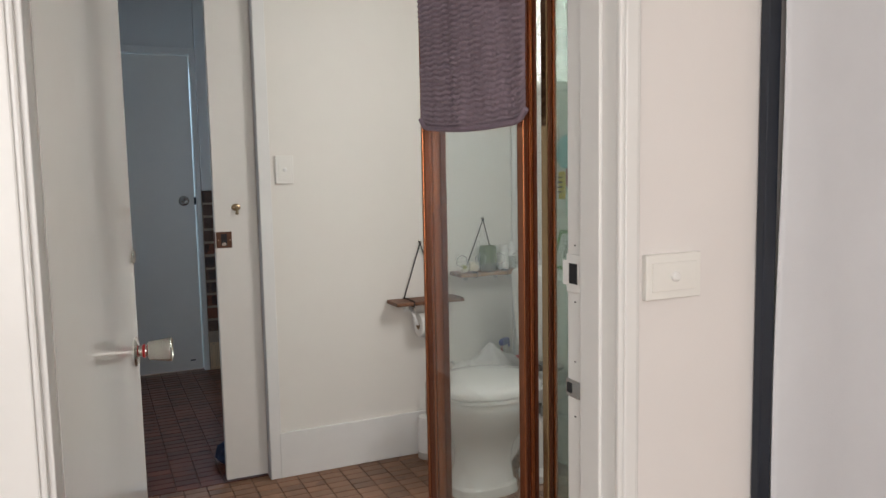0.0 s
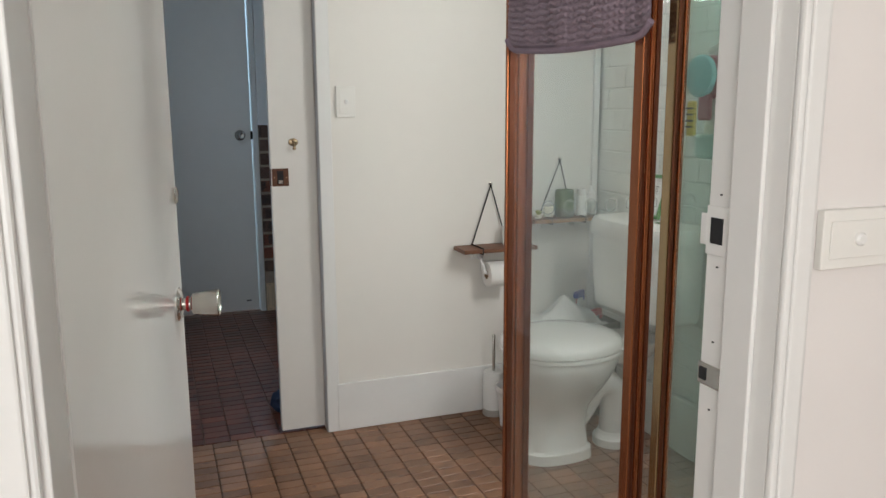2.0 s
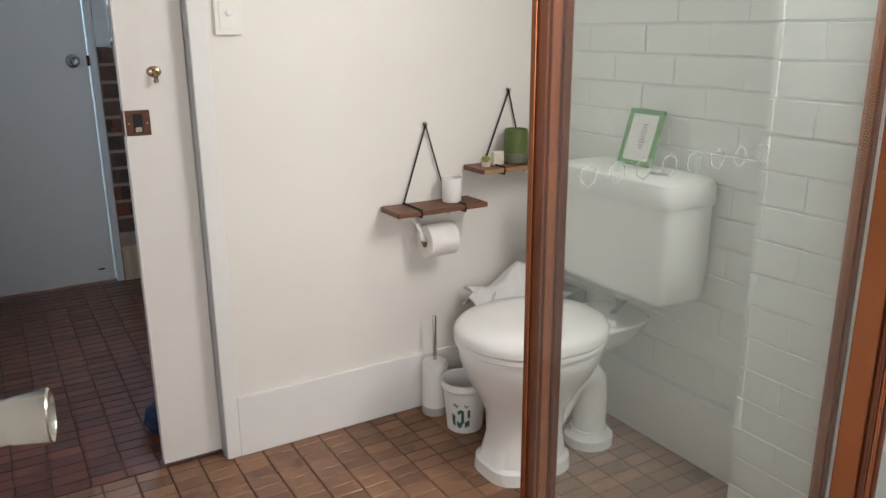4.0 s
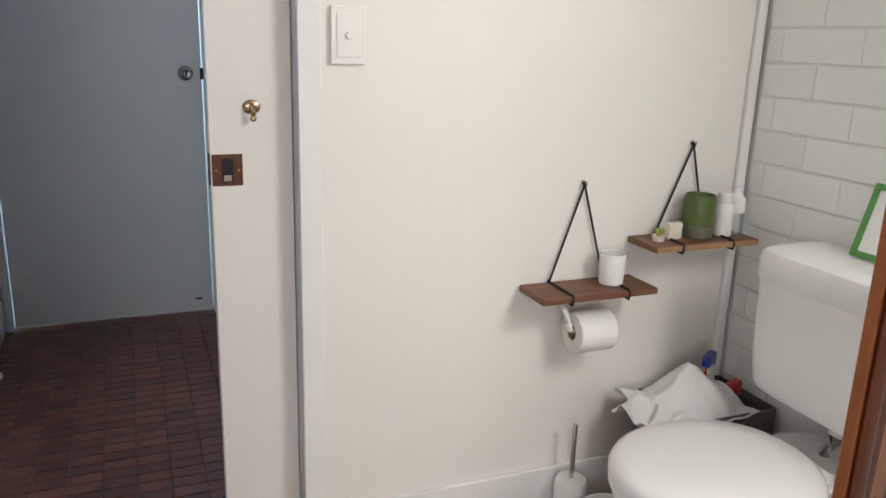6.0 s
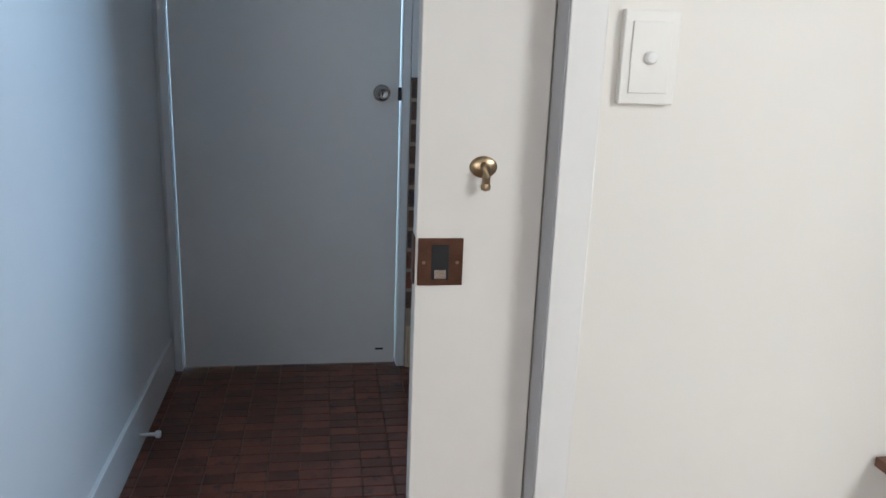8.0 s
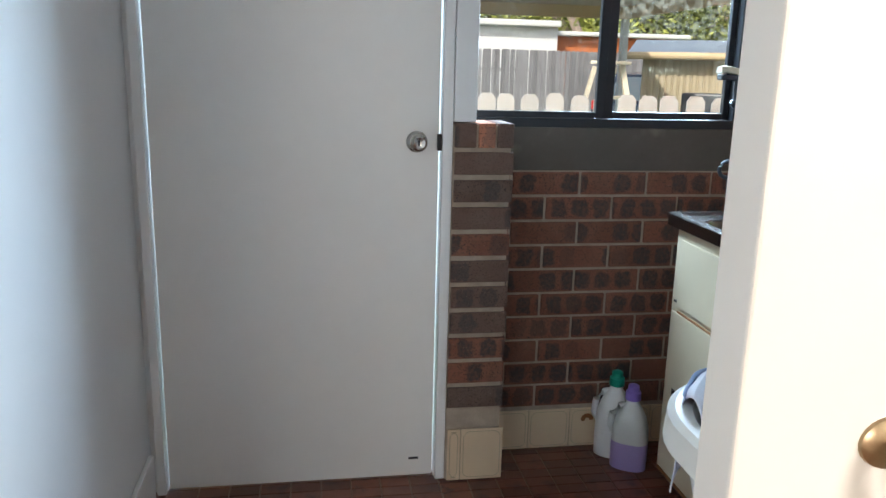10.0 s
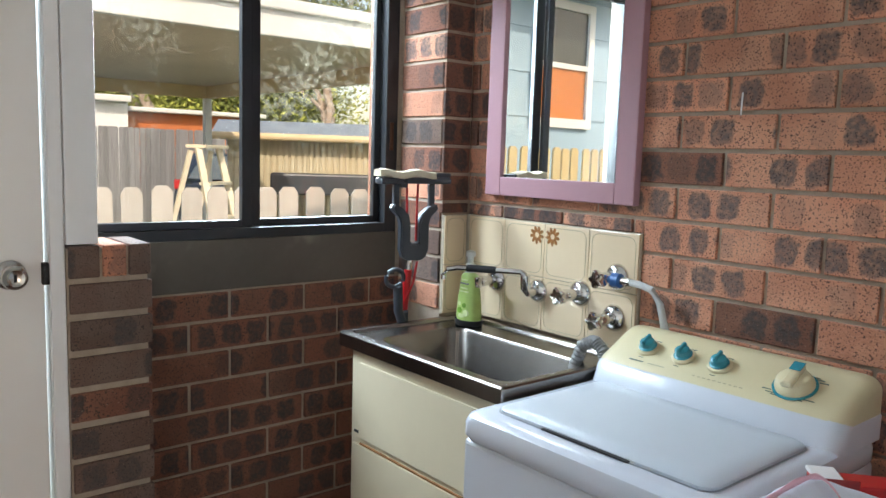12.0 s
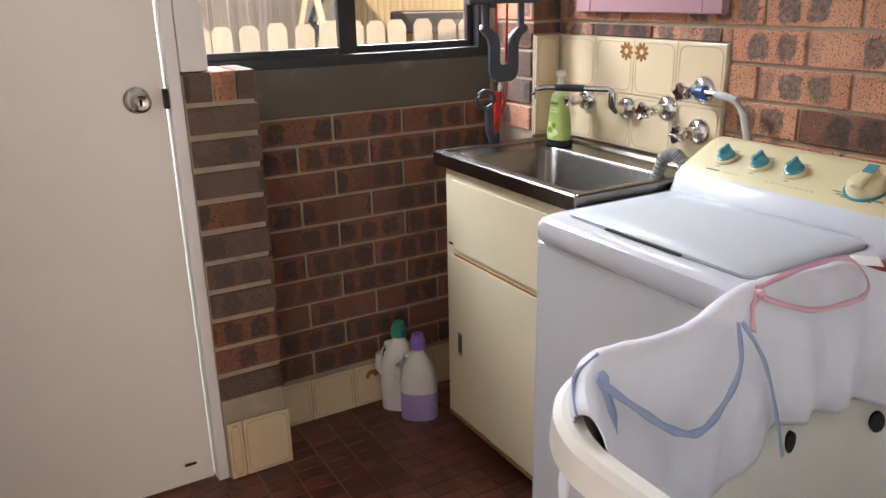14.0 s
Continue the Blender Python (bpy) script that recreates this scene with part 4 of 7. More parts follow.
# small waste bin, printed
binn = thing("waste_bin", "small white plastic bin with a black printed motif", "waste bin", (0.905, -0.205, 0))
bx, by = 0.905, -0.205
part("bucket", turned([(0.055, 0.0), (0.058, 0.003), (0.070, 0.135), (0.075, 0.150), (0.078, 0.152), (0.078, 0.172), (0.071, 0.172), (0.068, 0.14), (0.054, 0.010), (0.01, 0.010)], (bx, by, 0), "z", 32), M_PLASTIC, binn, smooth=True)
for k, (a0, z0, z1, ln) in enumerate(((200, 0.03, 0.07, 10), (214, 0.025, 0.045, 16), (228, 0.04, 0.085, 8), (238, 0.028, 0.05, 14), (218, 0.075, 0.088, 16), (246, 0.06, 0.09, 7), (206, 0.10, 0.108, 14), (236, 0.100, 0.106, 12))):
    bm = bmesh.new()
    q = []
    for s in range(5):
        a = radians(a0 + ln * s / 4)
        for zz in (z0, z1):
            rr = 0.0585 + 0.012 * zz / 0.135 + 0.0012
            q.append(bm.verts.new((bx + rr * math.cos(a), by + rr * math.sin(a), zz + 0.004 * math.sin(s * 1.7 + k))))
    for s in range(4):
        bm.faces.new((q[2 * s], q[2 * s + 2], q[2 * s + 3], q[2 * s + 1]))
    part("print", bm, M_INK if k < 6 else M_TEXT, binn, "black printed motif")

# cleaning things in a fabric box beside the toilet
crate = thing("storage_box", "grey-lined brown storage box behind the toilet", "storage box", (1.24, -0.145, 0))
sides = bmesh.new()
block(sides, 1.10, 1.37, -0.245, -0.239, 0.0, 0.40, 0.002)
block(sides, 1.10, 1.37, -0.030, -0.024, 0.0, 0.40, 0.002)
block(sides, 1.094, 1.0995, -0.245, -0.024, 0.0, 0.40, 0.002)
block(sides, 1.370, 1.3715, -0.245, -0.024, 0.0, 0.40)
block(sides, 1.10, 1.37, -0.2385, -0.0305, 0.0, 0.02)
M_BOX = paint("grey_felt", (0.15, 0.145, 0.13), 0.9, vary=0.1, scale=40)
part("body", sides, M_BOX, crate)
M_CARTON = paint("brown_carton", (0.30, 0.19, 0.10), 0.8, vary=0.12, scale=20)
part("lining", box(1.085, 1.0935, -0.22, -0.05, 0.0, 0.36, 0.002), M_CARTON, crate, "brown cardboard front")


def cloth(name, label, cx, cy, z0, rx, ry, h, seedv, n=44, mat=None):
    bm = bmesh.new()
    grid = []
    for j in range(n + 1):
        row = []
        for i in range(n + 1):
            u, v = i / n * 2 - 1, j / n * 2 - 1
            r = min(1.0, math.sqrt(u * u + v * v))
            nz = noise.noise(Vector((u * 1.6 + seedv, v * 1.6, 0.3)))
            fold = 0.016 * math.sin(5 * math.atan2(v, u) + 4 * nz) * r
            z = z0 + h * (1 - r ** 1.3) + 0.03 * nz + fold * (1 - 0.5 * r)
            row.append(bm.verts.new((cx + rx * u, cy + ry * v, max(z0 - 0.02, z))))
        grid.append(row)
    for j in range(n):
        for i in range(n):
            bm.faces.new((grid[j][i], grid[j][i + 1], grid[j + 1][i + 1], grid[j + 1][i]))
    ob = part(name, bm, mat or M_CLOTH, None, label, True)
    sol = ob.modifiers.new("thick", "SOLIDIFY")
    sol.thickness = 0.003
    return tagged(ob, label, "cloth")


cloth("cleaning_cloth", "crumpled white cotton cloth heaped on the storage box", 1.16, -0.140, 0.400, 0.150, 0.110, 0.100, 2.0)
ear = cloth("cleaning_cloth", "crumpled white cloth corner hanging over the storage box", 1.05, -0.155, 0.395, 0.075, 0.08, 0.050, 7.0, 24)


def spray_bottle(x, y, z, body, head, label, turn):
    s = thing("spray_bottle", label, "spray bottle")
    s.matrix_basis = pose(x, y, z, 0, 0, turn)
    local_part("bottle", loft([oval(0, 0, 0, 0.030, 0.021, 20), oval(0, 0, 0.004, 0.033, 0.024, 20), oval(0, 0, 0.10, 0.034, 0.025, 20), oval(0, 0, 0.145, 0.022, 0.018, 20), oval(0, 0, 0.17, 0.012, 0.012, 20), oval(0, 0, 0.19, 0.012, 0.012, 20)]), body, s, smooth=True)
    hd = bmesh.new()
    block(hd, -0.045, 0.025, -0.012, 0.012, 0.192, 0.222, 0.006)
    block(hd, -0.058, -0.0455, -0.007, 0.007, 0.202, 0.218, 0.003)
    block(hd, 0.012, 0.030, -0.010, 0.010, 0.175, 0.200, 0.004)
    h_ = local_part("spray_head", hd, head, s)
    tr = part("trigger", tube([(-0.030, 0, 0.192), (-0.040, 0, 0.175), (-0.038, 0, 0.158)], 0.005, 8), M_RED, None, smooth=True)
    tr.parent = h_
    local_part("label_band", loft([oval(0, 0, 0.03, 0.0342, 0.0252, 20), oval(0, 0, 0.085, 0.0346, 0.0256, 20)]), M_MAGENTA, s, "magenta label", True)


spray_bottle(1.262, -0.100, 0.292, M_CLEAR, M_BLUE, "spray bottle with blue head and red trigger", 35)
spray_bottle(1.325, -0.135, 0.215, paint("dark_bottle", (0.05, 0.03, 0.05), 0.3), M_RED, "dark spray bottle with red head", 20)

# ---------------------------------------------------------------- hanging shelves


def rope_shelf(x0, x1, z, apex, top, under):
    s = thing("hanging_shelf", "small wooden shelf hung from black cord on the wall", "shelf", ((x0 + x1) / 2, -0.06, z), "hanging shelves")
    board = part("board", box(x0, x1, -0.128, -0.006, z - 0.016, z, 0.0015), top, s)
    part("front_edge", box(x0 + 0.001, x1 - 0.001, -0.1305, -0.1283, z - 0.015, z - 0.001, 0.0005), under, board, "paler sawn edge")
    for f in (0.245, 0.735):
        cx = x0 + (x1 - x0) * f
        part("cord", tube([(apex[0], -0.010, apex[1]), (cx + (apex[0] - cx) * 0.02, -0.012, z + 0.004)], 0.0028, 8), M_ROPE, s, smooth=True)
        part("cord_loop", tube([(cx, -0.008, z + 0.003), (cx, -0.06, z + 0.0035), (cx, -0.131, z + 0.003), (cx, -0.134, z - 0.008), (cx, -0.131, z - 0.020), (cx, -0.06, z - 0.0205), (cx, -0.008, z - 0.018)], 0.003, 8), M_ROPE, s, smooth=True)
        part("bracket", box(cx - 0.008, cx + 0.008, -0.050, -0.0006, z - 0.045, z - 0.0165, 0.001), M_PLASTIC, s, "pale plastic bracket")
    nail = part("hook", turned([(0.006, 0), (0.006, -0.003), (0.0025, -0.004), (0.0025, -0.014), (0.004, -0.016)], (apex[0], -0.0006, apex[1] + 0.006), "y", 12), M_NICKEL, s, "small metal hook", True)
    part("knot", turned([(0.003, -0.008), (0.006, 0), (0.003, 0.008)], (apex[0], -0.011, apex[1]), "z", 10), M_ROPE, s, smooth=True)
    return s


rope_shelf(0.716, 1.040, 0.727, (0.880, 0.972), M_WOOD_D, M_WOOD_D)
rope_shelf(1.025, 1.345, 0.832, (1.200, 1.064), M_WOOD_D, M_WOOD_L)

holder = thing("toilet_roll_holder", "white toilet roll holder with a full roll under the shelf", "toilet roll holder", (0.88, -0.07, 0.62))
part("arm", tube([(0.815, -0.001, 0.690), (0.815, -0.040, 0.688), (0.816, -0.066, 0.672), (0.820, -0.074, 0.640), (0.828, -0.075, 0.622), (0.850, -0.075, 0.618), (0.94, -0.075, 0.618)], 0.009, 12), M_PLASTIC, holder, smooth=True)
part("wall_plate", box(0.795, 0.835, -0.006, -0.0006, 0.665, 0.711, 0.002), M_PLASTIC, holder)
roll = thing("toilet_roll", "full white toilet paper roll on its holder", "toilet roll", (0.885, -0.075, 0.618))
rl = bmesh.new()
n = 40
rings = []
for r, xx in ((0.019, 0.834), (0.050, 0.834), (0.0525, 0.837), (0.0525, 0.935), (0.050, 0.938), (0.019, 0.938)):
    rings.append([rl.verts.new((xx, -0.075 + r * math.cos(2 * math.pi * k / n), 0.612 + r * math.sin(2 * math.pi * k / n))) for k in range(n)])
for a, b in zip(rings, rings[1:] + rings[:1]):
    for k in range(n):
        rl.faces.new((a[k], a[(k + 1) % n], b[(k + 1) % n], b[k]))
bmesh.ops.recalc_face_normals(rl, faces=rl.faces)
part("paper", rl, M_PAPER, roll, smooth=True)
tb = bmesh.new()
rings = []
for r, xx in ((0.0175, 0.833), (0.0188, 0.833), (0.0188, 0.939), (0.0175, 0.939)):
    rings.append([tb.verts.new((xx, -0.075 + r * math.cos(2 * math.pi * k / 24), 0.612 + r * math.sin(2 * math.pi * k / 24))) for k in range(24)])
for a, b in zip(rings, rings[1:] + rings[:1]):
    for k in range(24):
        tb.faces.new((a[k], a[(k + 1) % 24], b[(k + 1) % 24], b[k]))
part("card_tube", tb, M_CARD, roll, "brown card core", True)

cup = tagged(part("candle_cup", turned([(0.028, 0), (0.031, 0.003), (0.034, 0.078), (0.0335, 0.080), (0.0315, 0.078), (0.029, 0.012), (0.004, 0.010)], (0.945, -0.062, 0.7275), "z", 30), M_CERAMIC, None, "", True), "plain white ceramic cup on the lower shelf", "cup")
pot = thing("plant_pot", "olive green pot with a grey base on the shelf", "pot", (1.195, -0.065, 0.8325))
part("base", turned([(0.034, 0), (0.038, 0.003), (0.041, 0.030), (0.041, 0.034)], (1.195, -0.065, 0.8325), "z", 30), M_GREYPOT, pot, "grey glazed base", True)
part("body", turned([(0.0405, 0.0345), (0.040, 0.10), (0.038, 0.112), (0.036, 0.113), (0.034, 0.108), (0.034, 0.06), (0.004, 0.058)], (1.195, -0.065, 0.8325), "z", 30), M_GREEN, pot, smooth=True)
bot = thing("lotion_bottle", "white plastic bottle with a screw cap", "bottle", (1.275, -0.068, 0.8325))
part("body", turned([(0.021, 0), (0.0235, 0.003), (0.0235, 0.075), (0.019, 0.085)], (1.275, -0.068, 0.8325), "z", 24), M_PLASTIC, bot, smooth=True)
part("cap", turned([(0.020, 0.0855), (0.0205, 0.088), (0.0205, 0.112), (0.018, 0.115)], (1.275, -0.068, 0.8325), "z", 24), M_SEAT, bot, smooth=True)
bot2 = thing("spray_flask", "clear spray flask with a white cap on the shelf", "bottle", (1.326, -0.060, 0.8325))
part("body", turned([(0.020, 0), (0.0225, 0.003), (0.0225, 0.05), (0.0215, 0.058)], (1.322, -0.060, 0.8325), "z", 24), M_BOTTLEGL, bot2, smooth=True)
part("cap", turned([(0.0225, 0.0585), (0.0228, 0.06), (0.0215, 0.095), (0.010, 0.108), (0.007, 0.122), (0.004, 0.124)], (1.322, -0.060, 0.8325), "z", 24), M_SEAT, bot2, smooth=True)
soap = thing("soap_block", "cream carved soap block on the shelf", "soap", (1.118, -0.070, 0.8325))
part("block", box(1.097, 1.139, -0.078, -0.058, 0.8325, 0.877, 0.004, 3), M_SOAP, soap)
part("carving", turned([(0.012, 0), (0.013, -0.002), (0.008, -0.004), (0.002, -0.004)], (1.118, -0.0782, 0.856), "y", 16), M_SOAP, soap, smooth=True)
succ = thing("succulent", "tiny yellow-green succulent in a pale pot", "plant", (1.068, -0.075, 0.8325))
part("pot", turned([(0.014, 0), (0.018, 0.016), (0.016, 0.016), (0.003, 0.012)], (1.068, -0.075, 0.8325), "z", 18), M_SOAP, succ, smooth=True)
rng = random.Random(4)
for k in range(14):
    a, t = k * 2.4, 0.25 + 0.055 * k
    d = Vector((math.cos(a) * t, math.sin(a) * t, 1.0)).normalized()
    p = Vector((1.068, -0.075, 0.846))
    part("leaf", tube([p + d * 0.002, p + d * 0.010, p + d * 0.020], 0.0038, 6), M_SUCC, succ, smooth=True)

# ---------------------------------------------------------------- laundry tub
TX0, TX1, TY0_, TY1_, TZ = 0.888, 1.352, 1.318, 1.972, 0.925
tub = thing("laundry_tub", "stainless steel laundry sink on a rust-edged cream steel cabinet", "laundry sink", (1.12, 1.64, 0))
cabm = box(TX0 + 0.020, TX0 + 0.034, TY0_ + 0.012, TY1_ - 0.04, 0.065, TZ - 0.0405, 0.005, 3)
block(cabm, TX0 + 0.0345, TX1, TY0_ + 0.012, TY0_ + 0.024, 0.065, TZ - 0.0405, 0.002)
block(cabm, TX0 + 0.0345, TX1, TY1_ - 0.052, TY1_ - 0.04, 0.065, TZ - 0.0405, 0.002)
block(cabm, TX0 + 0.0345, TX1, TY0_ + 0.0245, TY1_ - 0.0525, 0.065, 0.075)
cab = part("cabinet", cabm, M_CREAM, tub, "cream enamelled steel cabinet")
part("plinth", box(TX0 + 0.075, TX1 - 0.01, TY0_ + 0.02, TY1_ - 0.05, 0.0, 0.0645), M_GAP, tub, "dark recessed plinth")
part("upper_panel", box(TX0 + 0.014, TX0 + 0.0202, TY0_ + 0.02, TY1_ - 0.085, 0.637, TZ - 0.075, 0.002), M_CREAM, cab)
dr = part("cabinet_door", box(TX0 + 0.013, TX0 + 0.0203, TY0_ + 0.02, TY1_ - 0.058, 0.085, 0.617, 0.002), M_CREAM, tub, "cream cabinet door with a rusty top edge")
part("rust_line", box(TX0 + 0.0145, TX0 + 0.0206, TY0_ + 0.03, TY1_ - 0.09, 0.619, 0.6245, 0.001), M_RUST, dr, "rust along the seam")
part("seam", box(TX0 + 0.0165, TX0 + 0.0207, TY0_ + 0.02, TY1_ - 0.06, 0.648, 0.654), M_GAP, cab)
part("rust_line", box(TX0 + 0.015, TX0 + 0.0206, TY0_ + 0.012, TY1_ - 0.05, 0.066, 0.076, 0.002), M_RUST, dr)
ph = part("pull_slot", box(TX0 + 0.0110, TX0 + 0.0132, TY1_ - 0.135, TY1_ - 0.112, 0.300, 0.375, 0.001), M_NICKEL, dr, "rusty metal pull slot")
part("slot_hole", box(TX0 + 0.0102, TX0 + 0.0112, TY1_ - 0.131, TY1_ - 0.117, 0.310, 0.365), M_GAP, ph)
# the bowl: rim, sloped walls, bottom
bx0, bx1, by0, by1 = TX0 + 0.060, TX1 - 0.118, TY0_ + 0.045, TY1_ - 0.105
cx, cy = (bx0 + bx1) / 2, (by0 + by1) / 2
bowl_s = bmesh.new()


def rrect(x0, x1, y0, y1, z, r, n=12):
    out = []
    for qx, qy, a0 in ((x1 - r, y1 - r, 0), (x0 + r, y1 - r, 90), (x0 + r, y0 + r, 180), (x1 - r, y0 + r, 270)):
        for k in range(n):
            a = radians(a0 + 90 * k / (n - 1))
            out.append((qx + r * math.cos(a), qy + r * math.sin(a), z))
    return out


rings = [rrect(TX0, TX1, TY0_, TY1_, TZ - 0.040, 0.006), rrect(TX0, TX1, TY0_, TY1_, TZ - 0.004, 0.006), rrect(TX0 + 0.004, TX1 - 0.004, TY0_ + 0.004, TY1_ - 0.004, TZ, 0.006),
         rrect(TX0 + 0.022, TX1 - 0.022, TY0_ + 0.022, TY1_ - 0.022, TZ, 0.012), rrect(TX0 + 0.030, TX1 - 0.028, TY0_ + 0.030, TY1_ - 0.030, TZ - 0.008, 0.014),
         rrect(bx0 - 0.006, bx1 + 0.006, by0 - 0.006, by1 + 0.006, TZ - 0.010, 0.055), rrect(bx0, bx1, by0, by1, TZ - 0.018, 0.055),
         rrect(bx0 + 0.02, bx1 - 0.015, by0 + 0.02, by1 - 0.02, TZ - 0.20, 0.06), rrect(bx0 + 0.045, bx1 - 0.04, by0 + 0.045, by1 - 0.045, TZ - 0.235, 0.06)]
rv = [[bowl_s.verts.new(p) for p in r] for r in rings]
for a, b in zip(rv, rv[1:]):
    for k in range(len(a)):
        bowl_s.faces.new((a[k], a[(k + 1) % len(a)], b[(k + 1) % len(a)], b[k]))
bowl_s.faces.new(rv[-1])
bmesh.ops.recalc_face_normals(bowl_s, faces=bowl_s.faces)
part("sink", bowl_s, M_STEEL, tub, "brushed stainless steel bowl and rim", True)

# tiled splashback
splash = thing("splashback", "cream patterned tile splashback above the laundry sink", "splashback", (XR - 0.01, 1.66, 0.92))
part("grout", box(XR - 0.006, XR + 0.006, 1.338, 1.9995, 0.9255, 1.236), M_WGROUT, splash)
part("grout", box(1.2805, XR - 0.0065, 2.000, 2.0075, 0.9255, 1.236), M_WGROUT, splash)


def flower(cy_, cz_, parent, x, r=0.030):
    for k in range(9):
        a = radians(k * 40)
        bm = bmesh.new()
        lathe(bm, [(0.001, 0.0006), (0.0052, 0.0005), (0.0052, 0.0)], (0, 0, 0), "x", 10)
        for v in bm.verts:
            p = v.co.copy()
            u, w = p.y * 1.0, p.z * 2.0 - 0.017
            v.co = Vector((x - p.x, cy_ + u * math.cos(a) - w * math.sin(a), cz_ + u * math.sin(a) + w * math.cos(a)))
        part("petal", bm, M_FLOWER, parent, "brown flower transfer" if k == 0 else "")


def wall_tile(parent, x, y0, y1, z0, z1, axis="x", fl=None):
    """One glazed tile with a rounded tan border line; it faces -x, or -y."""
    if axis == "x":
        t = part("tile", box(x - 0.006, x - 0.0002, y0 + 0.0012, y1 - 0.0012, z0 + 0.0012, z1 - 0.0012, 0.0012), M_WTILE, parent)
    else:
        t = part("tile", box(y0 + 0.0012, y1 - 0.0012, x - 0.006, x - 0.0002, z0 + 0.0012, z1 - 0.0012, 0.0012), M_WTILE, parent)
    m_, r = 0.010, 0.022
    pts = [(p[0], p[1]) for p in rrect(y0 + m_, y1 - m_, z0 + m_, z1 - m_, 0, r, 5)]
    ring = [(x - 0.0061, a, b) if axis == "x" else (a, x - 0.0061, b) for a, b in pts]
    part("border_line", tube(ring, 0.0011, 4, True), M_TLINE, t)
    if fl:
        flower(fl[0], fl[1], t, x - 0.0061)
    return t


TW = 0.1613
for r_ in range(2):
    z0 = 1.2355 - (r_ + 1) * 0.155
    for k in range(4):
        y1_ = 1.9835 - k * TW
        fl = None
        if r_ == 0 and k == 1:
            fl = (y1_ - TW + 0.030, z0 + 0.120)
        if r_ == 0 and k == 2:
            fl = (y1_ - 0.030, z0 + 0.120)
        wall_tile(splash, XR - 0.0062, y1_ - TW, y1_, z0, z0 + 0.155, "x", fl)
    wall_tile(splash, 1.9998, 1.281, 1.372, z0, z0 + 0.155, "y")


# taps
def tap_handle(parent, x, y, z, mat):
    star = bmesh.new()
    n = 30
    prof = ((0.006, 0.0), (0.019, -0.003), (0.021, -0.010), (0.021, -0.020), (0.017, -0.026), (0.004, -0.027))
    rings_ = []
    for r, h in prof:
        ring = []
        for k in range(n):
            a = 2 * math.pi * k / n
            rr = r * (1 + 0.22 * math.cos(5 * a)) if r > 0.01 else r
            ring.append(star.verts.new((x + h, y + rr * math.cos(a), z + rr * math.sin(a))))
        rings_.append(ring)
    for a, b in zip(rings_, rings_[1:]):
        for k in range(n):
            star.faces.new((a[k], a[(k + 1) % n], b[(k + 1) % n], b[k]))
    star.faces.new(rings_[0])
    star.faces.new(rings_[-1])
    bmesh.ops.recalc_face_normals(star, faces=star.faces)
    return part("handle", star, mat, parent, "chrome star tap handle", True)


def wall_tap(y, z, reach=0.075, label="chrome wall tap with star handle"):
    t = thing("wall_tap", label, "tap", (XR - 0.013, y, z), "laundry taps")
    x = XR - 0.0124
    part("flange", turned([(0.036, 0), (0.036, -0.003), (0.028, -0.014), (0.016, -0.018)], (x, y, z), "x", 28), M_CHROME, t, smooth=True)
    part("body", turned([(0.013, -0.016), (0.014, -0.03), (0.017, -reach + 0.02), (0.012, -reach + 0.008)], (x, y, z), "x", 20), M_CHROME, t, smooth=True)
    tap_handle(t, x - reach + 0.008, y, z, M_CHROME)
    return t


wall_tap(1.850, 1.048, 0.082)
wall_tap(1.519, 1.057, 0.085)
t3 = wall_tap(1.400, 1.118, 0.075, "chrome washing machine tap with hose outlet")
wall_tap(1.404, 1.010, 0.075)
sp = thing("spout", "chrome swivel spout over the laundry sink", "tap spout", (XR - 0.013, 1.70, 1.075))
part("flange", turned([(0.034, 0), (0.034, -0.003), (0.027, -0.014), (0.016, -0.018)], (XR - 0.0124, 1.675, 1.040), "x", 28), M_CHROME, sp, smooth=True)
part("elbow", tube([(XR - 0.030, 1.675, 1.040), (XR - 0.055, 1.676, 1.040), (XR - 0.066, 1.677, 1.050), (XR - 0.068, 1.677, 1.090)], 0.014, 14), M_CHROME, sp, smooth=True)
arm = part("arm", tube([(XR - 0.068, 1.677, 1.088), (XR - 0.074, 1.690, 1.097), (XR - 0.12, 1.76, 1.097), (XR - 0.175, 1.845, 1.097), (XR - 0.192, 1.870, 1.091), (XR - 0.198, 1.880, 1.073), (XR - 0.198, 1.880, 1.060)], 0.0085, 12), M_CHROME, sp, smooth=True)
part("grip_sleeve", tube([(XR - 0.112, 1.750, 1.097), (XR - 0.160, 1.822, 1.097)], 0.0105, 14), M_GAP, arm, "black rubber sleeve", True)

hose = thing("inlet_hose", "white and grey washing machine hose from tap to machine", "hose", (XR - 0.07, 1.36, 1.13))
part("connector", turned([(0.014, 0), (0.018, -0.003), (0.018, -0.025), (0.013, -0.028)], (XR - 0.055, 1.384, 1.118), "y", 20), paint("mid_blue_nut", (0.02, 0.13, 0.36), 0.35), hose, "blue plastic hose nut", True)
part("ferrule", turned([(0.010, 0), (0.010, -0.03)], (XR - 0.055, 1.356, 1.118), "y", 14), M_NICKEL, hose, smooth=True)
part("hose", tube([(XR - 0.055, 1.330, 1.118), (XR - 0.054, 1.300, 1.116), (XR - 0.050, 1.268, 1.108), (XR - 0.045, 1.245, 1.075), (XR - 0.040, 1.235, 1.03), (XR - 0.022, 1.232, 0.96), (XR - 0.016, 1.230, 0.86)], 0.009, 12), paint("grey_white_hose", (0.55, 0.55, 0.54), 0.45, vary=0.08, scale=60), hose, smooth=True)
drain = thing("drain_hose", "grey ribbed drain hose hooked into the laundry sink", "hose", (1.20, 1.36, 0.9))
